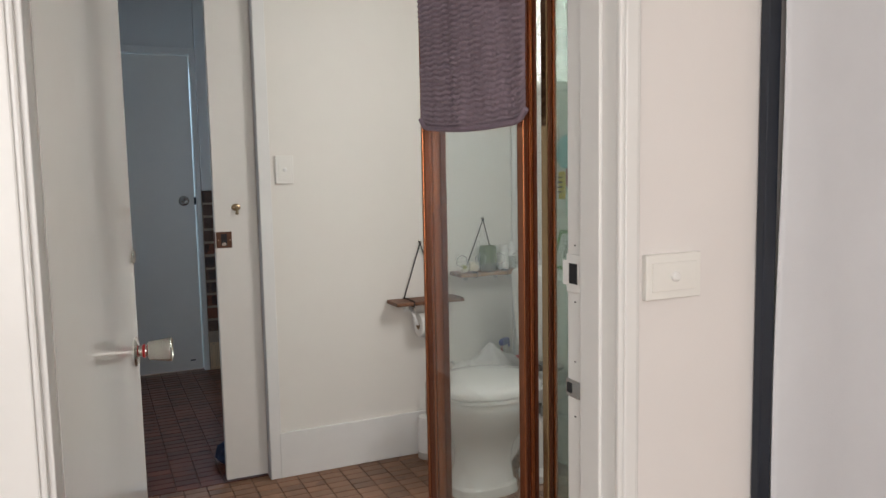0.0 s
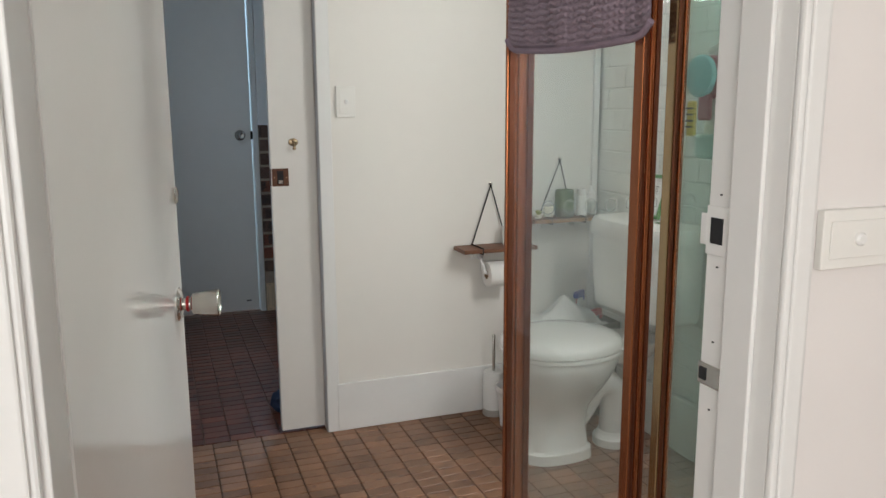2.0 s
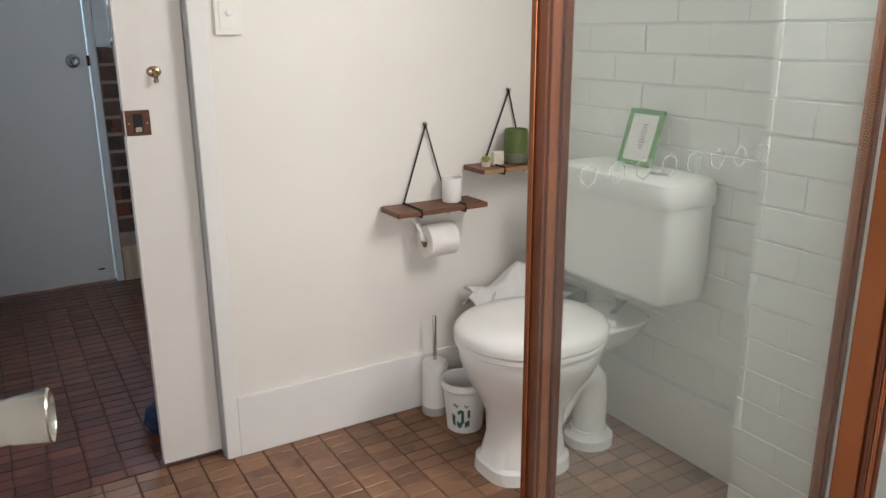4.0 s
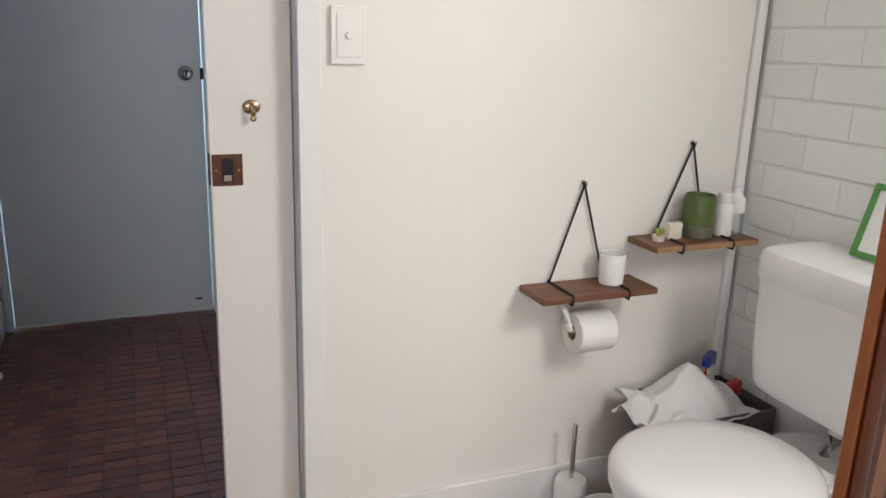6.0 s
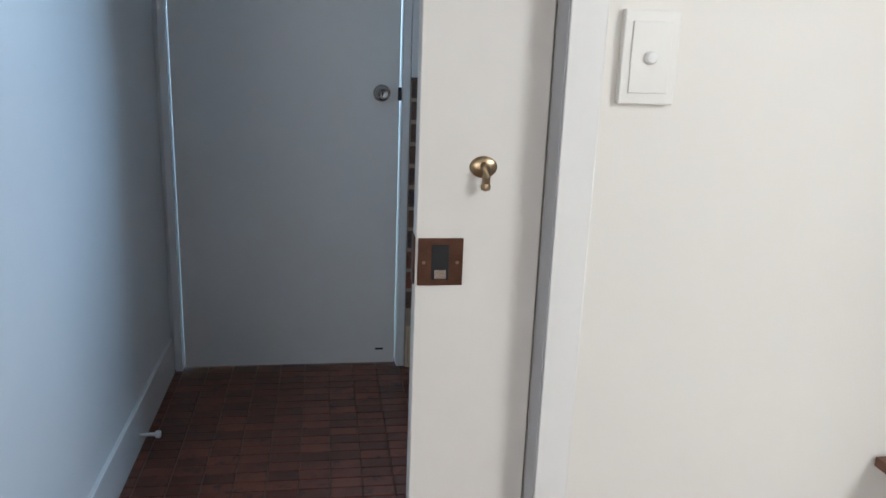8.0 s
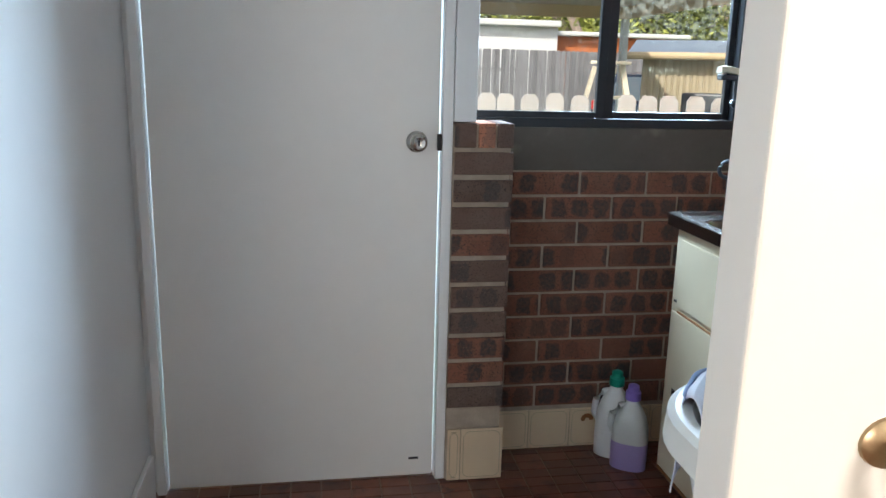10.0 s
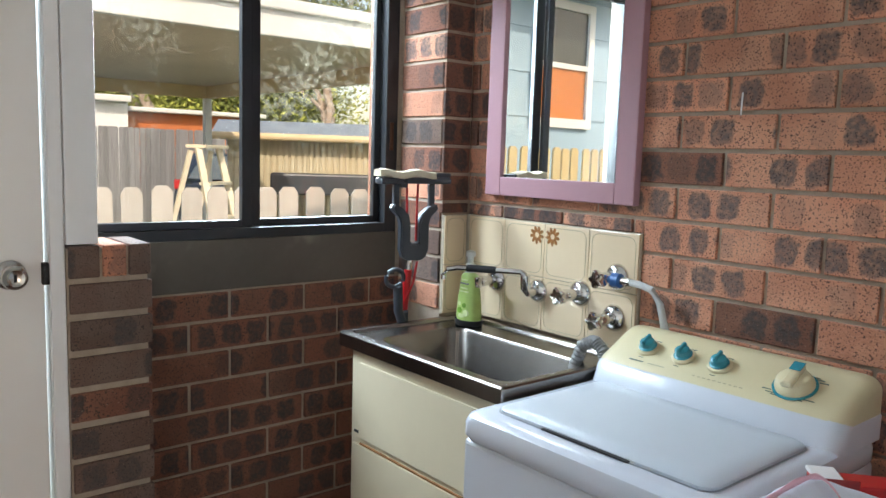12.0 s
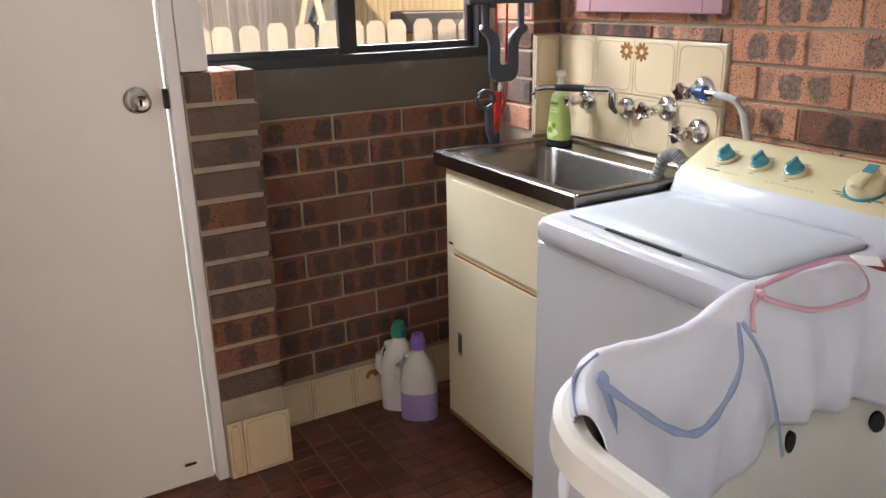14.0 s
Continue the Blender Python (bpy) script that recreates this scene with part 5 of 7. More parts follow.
pts = [(1.235, 1.3175, 0.93), (1.234, 1.325, 0.958), (1.232, 1.350, 0.978), (1.228, 1.385, 0.960), (1.225, 1.402, 0.910), (1.222, 1.410, 0.83)]
path = []
for a, b in zip(pts, pts[1:]):
    for k in range(9):
        path.append(Vector(a).lerp(Vector(b), k / 9))
rib = bmesh.new()
rings_ = []
for i, p in enumerate(path):
    d = (path[min(i + 1, len(path) - 1)] - path[max(i - 1, 0)]).normalized()
    s = Vector((1, 0, 0))
    u = s.cross(d)
    r = 0.0165 if i % 2 else 0.0135
    rings_.append([rib.verts.new(p + r * (math.cos(2 * math.pi * k / 14) * s + math.sin(2 * math.pi * k / 14) * u)) for k in range(14)])
for a, b in zip(rings_, rings_[1:]):
    for k in range(14):
        rib.faces.new((a[k], a[(k + 1) % 14], b[(k + 1) % 14], b[k]))
bmesh.ops.recalc_face_normals(rib, faces=rib.faces)
part("hose", rib, paint("grey_ribbed_plastic", (0.20, 0.20, 0.20), 0.5, vary=0.1, scale=40), drain)

# dish soap in a dark dish
dish = thing("soap_bottle", "green labelled pump soap bottle in a black dish", "soap bottle", (1.27, 1.90, TZ))
sx_, sy_ = 1.280, 1.868
part("dish", turned([(0.038, 0), (0.042, 0.004), (0.044, 0.018), (0.038, 0.018), (0.036, 0.006), (0.004, 0.005)], (sx_, sy_, TZ - 0.010), "z", 26, 0.85, 1.1), M_GAP, dish, "black soap dish", True)
part("bottle", loft([oval(sx_, sy_, TZ - 0.004, 0.026, 0.038, 24, 2.8), oval(sx_, sy_, TZ + 0.02, 0.028, 0.042, 24, 2.8), oval(sx_, sy_, TZ + 0.075, 0.026, 0.037, 24, 2.6), oval(sx_, sy_, TZ + 0.110, 0.023, 0.031, 24, 2.6), oval(sx_, sy_, TZ + 0.140, 0.021, 0.028, 24, 2.4), oval(sx_, sy_, TZ + 0.150, 0.014, 0.016, 24, 2.0)]), paint("pale_lime_plastic", (0.40, 0.55, 0.17), 0.3, vary=0.15, scale=30), dish, "pale lime printed bottle", True)
M_LIMEDK = paint("deep_lime_print", (0.13, 0.30, 0.03), 0.4, vary=0.3, scale=80)
M_LIMEPALE = paint("pale_lime_print", (0.62, 0.70, 0.38), 0.4, vary=0.2, scale=60)
for dy, dz, ry_, rz_, mt in ((0.012, 0.036, 0.012, 0.010, M_LIMEDK), (-0.014, 0.030, 0.013, 0.012, M_LIMEPALE), (0.004, 0.020, 0.016, 0.008, M_LIMEPALE), (-0.006, 0.052, 0.010, 0.009, M_LIMEDK), (0.014, 0.056, 0.008, 0.008, M_LIMEPALE)):
    part("fruit_print", turned([(0.001, -0.0012), (0.8, -0.0010), (1.0, 0.004)], (sx_ - 0.0277 + 0.06 * max(0.0, dz - 0.03), sy_ + dy, TZ + dz), "x", 14, ry_, rz_), mt, dish)
for k, (dz, hw) in enumerate(((0.128, 0.012), (0.118, 0.018), (0.104, 0.015), (0.094, 0.020))):
    part("print_bar", box(sx_ - 0.0285 + 0.06 * max(0.0, dz - 0.03), sx_ - 0.018, sy_ - hw, sy_ + hw, TZ + dz - 0.003, TZ + dz + 0.002, 0.0005), M_LIMEPALE if k != 1 else M_TEXT, dish)
part("pump", turned([(0.016, 0.150), (0.017, 0.172), (0.009, 0.178), (0.009, 0.196), (0.014, 0.198), (0.014, 0.212), (0.004, 0.216)], (sx_, sy_, TZ), "z", 18), M_CLEAR, dish, "milky pump head", True)

# ---------------------------------------------------------------- washing machine
WX0, WX1, WY0, WY1, WZ = 0.754, 1.345, 0.730, 1.312, 0.905
wm = thing("washing_machine", "white top-loading washing machine with yellowed control panel", "washing machine", ((WX0 + WX1) / 2, (WY0 + WY1) / 2, 0))
part("body", box(WX0 + 0.012, WX1, WY0 + 0.008, WY1 - 0.008, 0.02, WZ - 0.055, 0.012, 3), M_WM, wm, "white enamelled steel body")
top = []
for z, g in ((WZ - 0.0545, 0.006), (WZ - 0.045, 0.0), (WZ - 0.020, 0.0), (WZ - 0.007, 0.006), (WZ - 0.001, 0.018), (WZ, 0.034)):
    top.append(rrect(WX0 + g, WX1 - 0.0, WY0 + g, WY1 - g, z, 0.045, 10))
tp = part("top_cover", loft(top), M_WM, wm, "white rounded plastic top", True)
lidb = bmesh.new()
lx0, lx1, ly0, ly1 = WX0 + 0.062, WX1 - 0.192, WY0 + 0.050, WY1 - 0.048
rngs = [[lidb.verts.new(p) for p in rrect(lx0 + g, lx1 - g, ly0 + g, ly1 - g, z, 0.03, 8)] for z, g in ((WZ + 0.0005, 0.0), (WZ + 0.006, 0.0), (WZ + 0.0095, 0.005), (WZ + 0.0085, 0.05), (WZ + 0.008, 0.12))]
for a, b in zip(rngs, rngs[1:]):
    for k in range(len(a)):
        lidb.faces.new((a[k], a[(k + 1) % len(a)], b[(k + 1) % len(a)], b[k]))
lidb.faces.new(rngs[-1])
bmesh.ops.recalc_face_normals(lidb, faces=lidb.faces)
lid_ = part("lid", lidb, M_WMLID, wm, "pale grey lid", True)
# grey plate under the lid paints the shade of its seam
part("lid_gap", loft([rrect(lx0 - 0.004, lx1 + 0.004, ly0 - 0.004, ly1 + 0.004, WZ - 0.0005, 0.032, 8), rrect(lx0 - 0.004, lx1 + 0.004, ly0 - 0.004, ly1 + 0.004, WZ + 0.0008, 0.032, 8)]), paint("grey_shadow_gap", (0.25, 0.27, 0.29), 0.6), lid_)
part("finger_slot", box(lx0 - 0.008, lx0 + 0.012, (ly0 + ly1) / 2 - 0.09, (ly0 + ly1) / 2 + 0.11, WZ + 0.0003, WZ + 0.0045, 0.002), M_GAP, lid_, "dark finger slot")
# sloped console along the back
cons = bmesh.new()
prof = [(WX1 - 0.164, WZ + 0.030), (WX1 - 0.164, WZ + 0.046), (WX1 - 0.154, WZ + 0.058), (WX1 - 0.055, WZ + 0.110), (WX1 - 0.030, WZ + 0.117), (WX1 - 0.004, WZ + 0.112), (WX1 - 0.001, WZ + 0.030)]
ramp_ = bmesh.new()
rp = [(WX1 - 0.188, WZ - 0.010), (WX1 - 0.186, WZ + 0.0005), (WX1 - 0.180, WZ + 0.012), (WX1 - 0.170, WZ + 0.042), (WX1 - 0.160, WZ + 0.050), (WX1 - 0.0005, WZ + 0.050), (WX1 - 0.0005, WZ - 0.010)]
def end_taper(section, shrink):
    """The section drawn in towards its back foot, for rounded ends."""
    fx, fz = WX1 - 0.02, WZ - 0.01
    return [(fx + (px - fx) * shrink, fz + (pz - fz) * shrink) for px, pz in section]


ENDS = ((WY0 + 0.002, 0.80), (WY0 + 0.005, 0.87), (WY0 + 0.012, 0.94), (WY0 + 0.022, 0.98), (WY0 + 0.036, 1.0), (WY1 - 0.036, 1.0), (WY1 - 0.022, 0.98), (WY1 - 0.012, 0.94), (WY1 - 0.005, 0.87), (WY1 - 0.002, 0.80))
rr_ = [[ramp_.verts.new((px, y_, pz)) for px, pz in end_taper(rp, g)] for y_, g in ENDS]
for a, b in zip(rr_, rr_[1:]):
    for k in range(len(rp)):
        ramp_.faces.new((a[k], a[(k + 1) % len(rp)], b[(k + 1) % len(rp)], b[k]))
ramp_.faces.new(rr_[0])
ramp_.faces.new(rr_[-1])
bmesh.ops.recalc_face_normals(ramp_, faces=ramp_.faces)
part("console_base", ramp_, M_WM, wm, "white sloping console base", True)
rows_ = [[cons.verts.new((px, y_ + (0.002 if y_ < 1.0 else -0.002), pz)) for px, pz in end_taper(prof, g)] for y_, g in ENDS]
for a, b in zip(rows_, rows_[1:]):
    for k in range(len(prof)):
        cons.faces.new((a[k], a[(k + 1) % len(prof)], b[(k + 1) % len(prof)], b[k]))
cons.faces.new(rows_[0])
cons.faces.new(rows_[-1])
bmesh.ops.recalc_face_normals(cons, faces=cons.faces)
panel = part("control_panel", cons, M_YELLOW, wm, "yellowed cream control panel", True)
SL = math.atan2(0.052, 0.099)
face_m = Matrix.Translation((WX1 - 0.1045, 0, WZ + 0.0844)) @ Matrix.Rotation(-SL, 4, "Y")


def on_panel(name, bm, mat, label="", smooth=False):
    for v in bm.verts:
        v.co = face_m @ v.co
    return part(name, bm, mat, panel, label, smooth)


for y_ in (1.200, 1.108, 1.020):
    on_panel("knob_collar", turned([(0.026, 0.0), (0.027, 0.002), (0.025, 0.006), (0.020, 0.008)], (0.0, y_, 0.0), "z", 26), M_YELLOW, "cream knob collar", True)
    on_panel("knob", turned([(0.021, 0.005), (0.021, 0.010), (0.018, 0.012), (0.0165, 0.022), (0.010, 0.026), (0.002, 0.027)], (0.0, y_, 0.0), "z", 22, 1.0, 1.0), M_TEAL, "teal selector knob", True)
    on_panel("knob_grip", box(-0.017, 0.017, y_ - 0.004, y_ + 0.004, 0.018, 0.032, 0.003), M_TEAL)
on_panel("dial_ring", turned([(0.043, 0.0), (0.043, 0.002), (0.040, 0.0025)], (-0.004, 0.856, 0.0), "z", 36), M_TEAL, "teal dial ring", True)
on_panel("programme_dial", turned([(0.038, 0.002), (0.038, 0.008), (0.033, 0.020), (0.028, 0.024), (0.004, 0.025)], (-0.004, 0.856, 0.0), "z", 36), M_YELLOW, "large cream programme dial", True)
on_panel("dial_grip", box(-0.038, 0.030, 0.844, 0.868, 0.020, 0.034, 0.006), M_YELLOW)
on_panel("dial_pointer", box(0.004, 0.030, 0.8445, 0.8675, 0.0342, 0.0352, 0.0004), M_TEAL, "teal pointer")
rng = random.Random(11)
for k, a in enumerate(list(range(-50, 55, 15)) + list(range(130, 235, 15))):
    r0, ln = 0.050, 0.012 + 0.014 * rng.random()
    ca, sa = math.cos(radians(a + 90)), math.sin(radians(a + 90))
    yy, xx = 0.856 + ca * (r0 + ln / 2) * -1.0, -0.004 + sa * r0 * 0.8
    on_panel("print_line", box(xx - 0.0012, xx + 0.0012, yy - ln / 2, yy + ln / 2, 0.0002, 0.0007), M_INK)
for k in range(3):
    y_ = (1.200, 1.108, 1.020)[k]
    on_panel("print_line", box(0.029, 0.031, y_ - 0.016, y_ + 0.010, 0.0002, 0.0007), M_INK)
    on_panel("print_line", box(-0.034, -0.0322, y_ - 0.006, y_ + 0.006, 0.0002, 0.0007), M_INK)
on_panel("maker_mark", box(-0.0490, -0.0455, 1.185, 1.222, 0.0002, 0.0008), M_INK, "dark maker's mark")
on_panel("maker_mark", box(-0.0485, -0.0462, 1.130, 1.172, 0.0002, 0.0006), paint("grey_mark", (0.42, 0.38, 0.26), 0.5))
for k in range(10):
    on_panel("print_line", box(-0.0490, -0.0465, 1.052 - k * 0.012, 1.059 - k * 0.012, 0.0002, 0.0006), paint("tan_mark", (0.45, 0.38, 0.25), 0.5) if k == 0 else bpy.data.materials["tan_mark"])
for xx, yy in ((WX0 + 0.06, WY0 + 0.06), (WX0 + 0.06, WY1 - 0.06), (WX1 - 0.06, WY0 + 0.06), (WX1 - 0.06, WY1 - 0.06)):
    part("foot", turned([(0.02, 0), (0.022, 0.004), (0.018, 0.02)], (xx, yy, 0), "z", 16), M_GAP, wm)

drip = tagged(part("paint_drip", tube([(XR - 0.003, 1.095, 1.578), (XR - 0.004, 1.095, 1.555), (XR - 0.003, 1.096, 1.528)], 0.0022, 6), M_PLASTIC, None, "", True), "thin white paint drip on the red brick wall", "paint drip")

blue = bmesh.new()
bmesh.ops.create_icosphere(blue, subdivisions=4, radius=1.0)
for v in blue.verts:
    p = v.co.copy()
    k = 1.0 + 0.16 * noise.noise(p * 2.3) + 0.07 * noise.noise(p * 6.0)
    v.co = Vector((0.085 + 0.095 * p.x * k, 0.285 + 0.085 * p.y * k, max(0.0, 0.045 + 0.060 * p.z * k)))
tagged(part("cloth_bundle", blue, paint("navy_cotton", (0.012, 0.022, 0.055), 0.9, vary=0.2, scale=20, bump=0.4, bump_scale=120), None, "", True), "dark navy cloth bundle on the laundry floor", "cloth")

# ---------------------------------------------------------------- mirror
mir = thing("wall_mirror", "rectangular mirror in a dusty pink painted wooden frame", "mirror", (XR - 0.01, 1.63, 1.30))
my0, my1, mz0, mz1 = 1.352, 1.898, 1.306, 2.02
ff = bmesh.new()
xm0, xm1 = XR - 0.030, XR - 0.0035
block(ff, xm0, xm1, my0, my0 + 0.062, mz0, mz1, 0.003)
block(ff, xm0, xm1, my1 - 0.062, my1, mz0, mz1, 0.003)
block(ff, xm0 + 0.0005, xm1, my0 + 0.0622, my1 - 0.0622, mz0, mz0 + 0.055, 0.003)
block(ff, xm0 + 0.0005, xm1, my0 + 0.0622, my1 - 0.0622, mz1 - 0.055, mz1, 0.003)
part("frame", ff, M_PINK, mir, "dusty pink painted frame")
part("mirror_glass", box(xm0 + 0.010, xm0 + 0.014, my0 + 0.06, my1 - 0.06, mz0 + 0.053, mz1 - 0.053), M_MIRROR, mir, "clear mirror glass")

# ---------------------------------------------------------------- flat mop in the corner
mop = thing("sponge_mop", "upturned sponge mop with grey head and red handle in the corner", "mop", (1.16, 2.10, 0))
mx, my_ = 1.140, 1.972


def mp(u, z, d=0.0):
    return (mx + u * 0.98 + d * 0.2, my_ - u * 0.20 + d * 0.98 + 0.10 * max(0.0, 1.10 - z), z)


def slab(u0, u1, z0, z1, d0, d1, bev=0.003):
    bm = box(u0, u1, d0, d1, z0, z1, bev)
    for v in bm.verts:
        v.co = Vector(mp(v.co.x, v.co.z, v.co.y))
    return bm


def wavy_pad():
    """Sponge strip with a slight wave along it."""
    rings_ = []
    for k in range(25):
        u = -0.118 + 0.178 * k / 24
        w = 0.004 * math.sin(k * 0.45 + 0.6)
        rings_.append([mp(u, 1.352 + w, -0.028), mp(u, 1.352 + w, 0.028), mp(u, 1.370 + w, 0.024), mp(u, 1.373 + w, 0.0), mp(u, 1.370 + w, -0.024)])
    return loft(rings_)


def yoke_plate():
    """Wringer yoke: a plate with a U-shaped slot and two flared horns."""
    half = [(0.014, 1.158), (0.014, 1.215), (0.020, 1.242), (0.040, 1.262), (0.066, 1.276), (0.076, 1.268), (0.074, 1.258), (0.052, 1.236), (0.046, 1.215), (0.046, 1.140), (0.038, 1.118), (0.022, 1.108)]
    ring = [(u, z) for u, z in half] + [(-u, z) for u, z in reversed(half)]
    n_ = len(ring)
    bm = bmesh.new()
    f = [bm.verts.new((u, -0.016, z)) for u, z in ring]
    k = [bm.verts.new((u, 0.012, z)) for u, z in ring]
    for a in (9, 10):
        for side in (f, k):
            bm.faces.new((side[a], side[a + 1], side[n_ - 2 - a], side[n_ - 1 - a]))
    for side in (f, k):
        bm.faces.new([side[q] for q in (0, 1, 2, 3, 4, 5, 6, 7, 8, 9)])
        bm.faces.new([side[n_ - 1 - q] for q in (0, 1, 2, 3, 4, 5, 6, 7, 8, 9)])
        bm.faces.new((side[0], side[9], side[n_ - 10], side[n_ - 1]))
    for q in range(n_):
        bm.faces.new((f[q], f[(q + 1) % n_], k[(q + 1) % n_], k[q]))
    bmesh.ops.recalc_face_normals(bm, faces=bm.faces)
    bmesh.ops.bevel(bm, geom=[e for e in bm.edges if len(e.link_faces) == 2 and e.calc_face_angle(0.0) > 0.9], offset=0.004, segments=2, affect="EDGES")
    for v in bm.verts:
        v.co = Vector(mp(v.co.x, v.co.z, v.co.y))
    return bm


part("sponge", wavy_pad(), M_SPONGE, mop, "cream sponge pad", True)
part("pad_holder", slab(-0.116, -0.046, 1.332, 1.350, -0.026, 0.026, 0.005), M_GREY, mop, "charcoal plastic holder")
part("pad_holder", slab(-0.036, 0.112, 1.334, 1.352, -0.026, 0.026, 0.005), M_GREY, mop)
part("hinge_bar", slab(-0.050, -0.030, 1.322, 1.340, -0.020, 0.020, 0.004), M_GREY, mop)
part("brush_strip", slab(0.062, 0.112, 1.3525, 1.366, -0.020, 0.020, 0.003), M_GREY, mop, "grey bristle strip")
for sgn in (-1, 1):
    part("yoke_arm", slab(sgn * 0.058 - 0.009, sgn * 0.058 + 0.009, 1.262, 1.3335, -0.006, 0.010, 0.003), M_GREY, mop, "charcoal wringer arm")
part("yoke", yoke_plate(), M_GREY, mop, "charcoal plastic wringer yoke", True)
for u in (-0.024, 0.012):
    part("pull_wire", tube([mp(u, 1.333), mp(u * 0.8, 1.165)], 0.0035, 8), M_RED, mop, "red wringer wire")
part("ferrule", tube([mp(-0.010, 1.110), mp(-0.011, 1.080)], 0.012, 14), M_NICKEL, mop, smooth=True)
part("pole", tube([mp(-0.011, 1.081), mp(-0.014, 0.95), mp(-0.022, 0.45), mp(-0.030, 0.0)], 0.0115, 14), M_RED, mop, "red metal handle", True)
loop_c = (-0.062, 1.058)
part("lever_loop", tube([mp(loop_c[0] + 0.028 * math.cos(2 * math.pi * k / 18), loop_c[1] + 0.026 * math.sin(2 * math.pi * k / 18), -0.020) for k in range(18)], 0.0065, 10, True), M_GREY, mop, "charcoal lever loop", True)
part("lever_arm", tube([mp(-0.050, 1.034, -0.020), mp(-0.046, 1.000, -0.020), mp(-0.042, 0.960, -0.020), mp(-0.022, 0.915, -0.018)], 0.014, 12), M_GREY, mop, "charcoal wringer lever", True)
part("lever_pivot", tube([mp(-0.020, 0.955, -0.014), mp(-0.014, 0.905, -0.010)], 0.013, 12), M_GREY, mop, smooth=True)
part("lever_rod", tube([mp(0.010, 1.105, -0.012), mp(0.002, 1.04, -0.014), mp(-0.022, 0.985, -0.016)], 0.0035, 8), M_RED, mop, smooth=True)


# ---------------------------------------------------------------- detergent bottles
def jug(x, y, body, lower, cap, label, turn, h, k=1.0):
    s = thing("detergent_bottle", label, "bottle", group="detergent bottles")
    s.matrix_basis = pose(x, y, 0, 0, 0, turn)
    prof_ = ((0.0, 0.92), (0.006, 1.0), (0.35, 1.02), (0.52, 0.98), (0.66, 0.82), (0.78, 0.55), (0.84, 0.36), (0.88, 0.34))
    low = [oval(0, 0, f * h, 0.062 * g * k, 0.046 * g * k, 26, 2.5) for f, g in prof_ if f <= 0.36]
    up = [oval(0, 0, f * h, 0.062 * g * k, 0.046 * g * k, 26, 2.5) for f, g in prof_ if f >= 0.35]
    up[0] = [(p[0], p[1], p[2] + 0.0003) for p in up[0]]
    local_part("body", loft(low), lower, s, "filled lower half", True)
    local_part("shoulder", loft(up), body, s, smooth=True)
    local_part("handle", tube([(-0.052 * k, 0, 0.40 * h), (-0.070 * k, 0, 0.50 * h), (-0.066 * k, 0, 0.66 * h), (-0.040 * k, 0, 0.78 * h), (-0.022 * k, 0, 0.80 * h)], 0.012, 12), body, s, smooth=True)
    cp = turned([(0.026, 0.0), (0.027, 0.003), (0.026, 0.028), (0.020, 0.034), (0.019, 0.050), (0.012, 0.054)], (0, 0, 0.885 * h), "z", 22)
    local_part("cap", cp, cap, s, smooth=True)
    local_part("label_band", loft([oval(0, 0, 0.10 * h, 0.0630 * k, 0.0470 * k, 26, 2.5), oval(0, 0, 0.30 * h, 0.0636 * k, 0.0474 * k, 26, 2.5)]), lower, s, smooth=True)
    return s


jug(0.862, 2.055, M_CLEAR, M_LILAC, M_PURPLE, "half-full lilac detergent bottle with a purple cap", -32, 0.285)
jug(0.840, 2.150, M_PLASTIC, M_PLASTIC, M_GRCAP, "white detergent bottle with a green cap", -32, 0.300, 1.05)

# ---------------------------------------------------------------- lined laundry basket beside the machine
bas = thing("laundry_basket", "ivory plastic basket with a cotton liner tied over its rim", "laundry basket", (0.60, 0.42, 0))
BX0, BX1, BY0, BY1, BZ = 0.205, 0.93, 0.205, 0.632, 0.950
wall_in = [rrect(BX0 + g, BX1 - g, BY0 + g, BY1 - g, z, r, 12) for z, g, r in
           ((BZ - 0.40, 0.100, 0.10), (BZ - 0.385, 0.085, 0.11), (BZ - 0.06, 0.022, 0.14), (BZ - 0.045, 0.000, 0.16), (BZ - 0.040, -0.006, 0.16), (BZ - 0.006, -0.004, 0.16), (BZ, 0.004, 0.155),
            (BZ - 0.002, 0.022, 0.145), (BZ - 0.02, 0.032, 0.14), (BZ - 0.37, 0.095, 0.10), (BZ - 0.378, 0.11, 0.09))]
part("shell", loft(wall_in), M_BASKET, bas, "ivory plastic shell with rolled rim", True)
for hx, hy, hz, ha in ((0.655, BY1 - 0.0615, 0.766, 0), (0.812, 0.540, 0.763, -38)):
    hole = turned([(0.013, 0.003), (0.013, -0.003)], (0, 0, 0), "y", 14, 0.8, 1.3)
    bmesh.ops.transform(hole, matrix=Matrix.Translation((hx, hy, hz)) @ Matrix.Rotation(radians(ha), 4, "Z"), verts=hole.verts)
    part("vent_hole", hole, M_GAP, bas, "dark vent hole")
for lx, ly in ((BX0 + 0.13, BY0 + 0.12), (BX0 + 0.13, BY1 - 0.12), (BX1 - 0.13, BY0 + 0.12), (BX1 - 0.13, BY1 - 0.12)):
    part("leg", tube([(lx, ly, 0.0), (lx, ly, BZ - 0.399)], 0.012, 12), M_PLASTIC, bas)
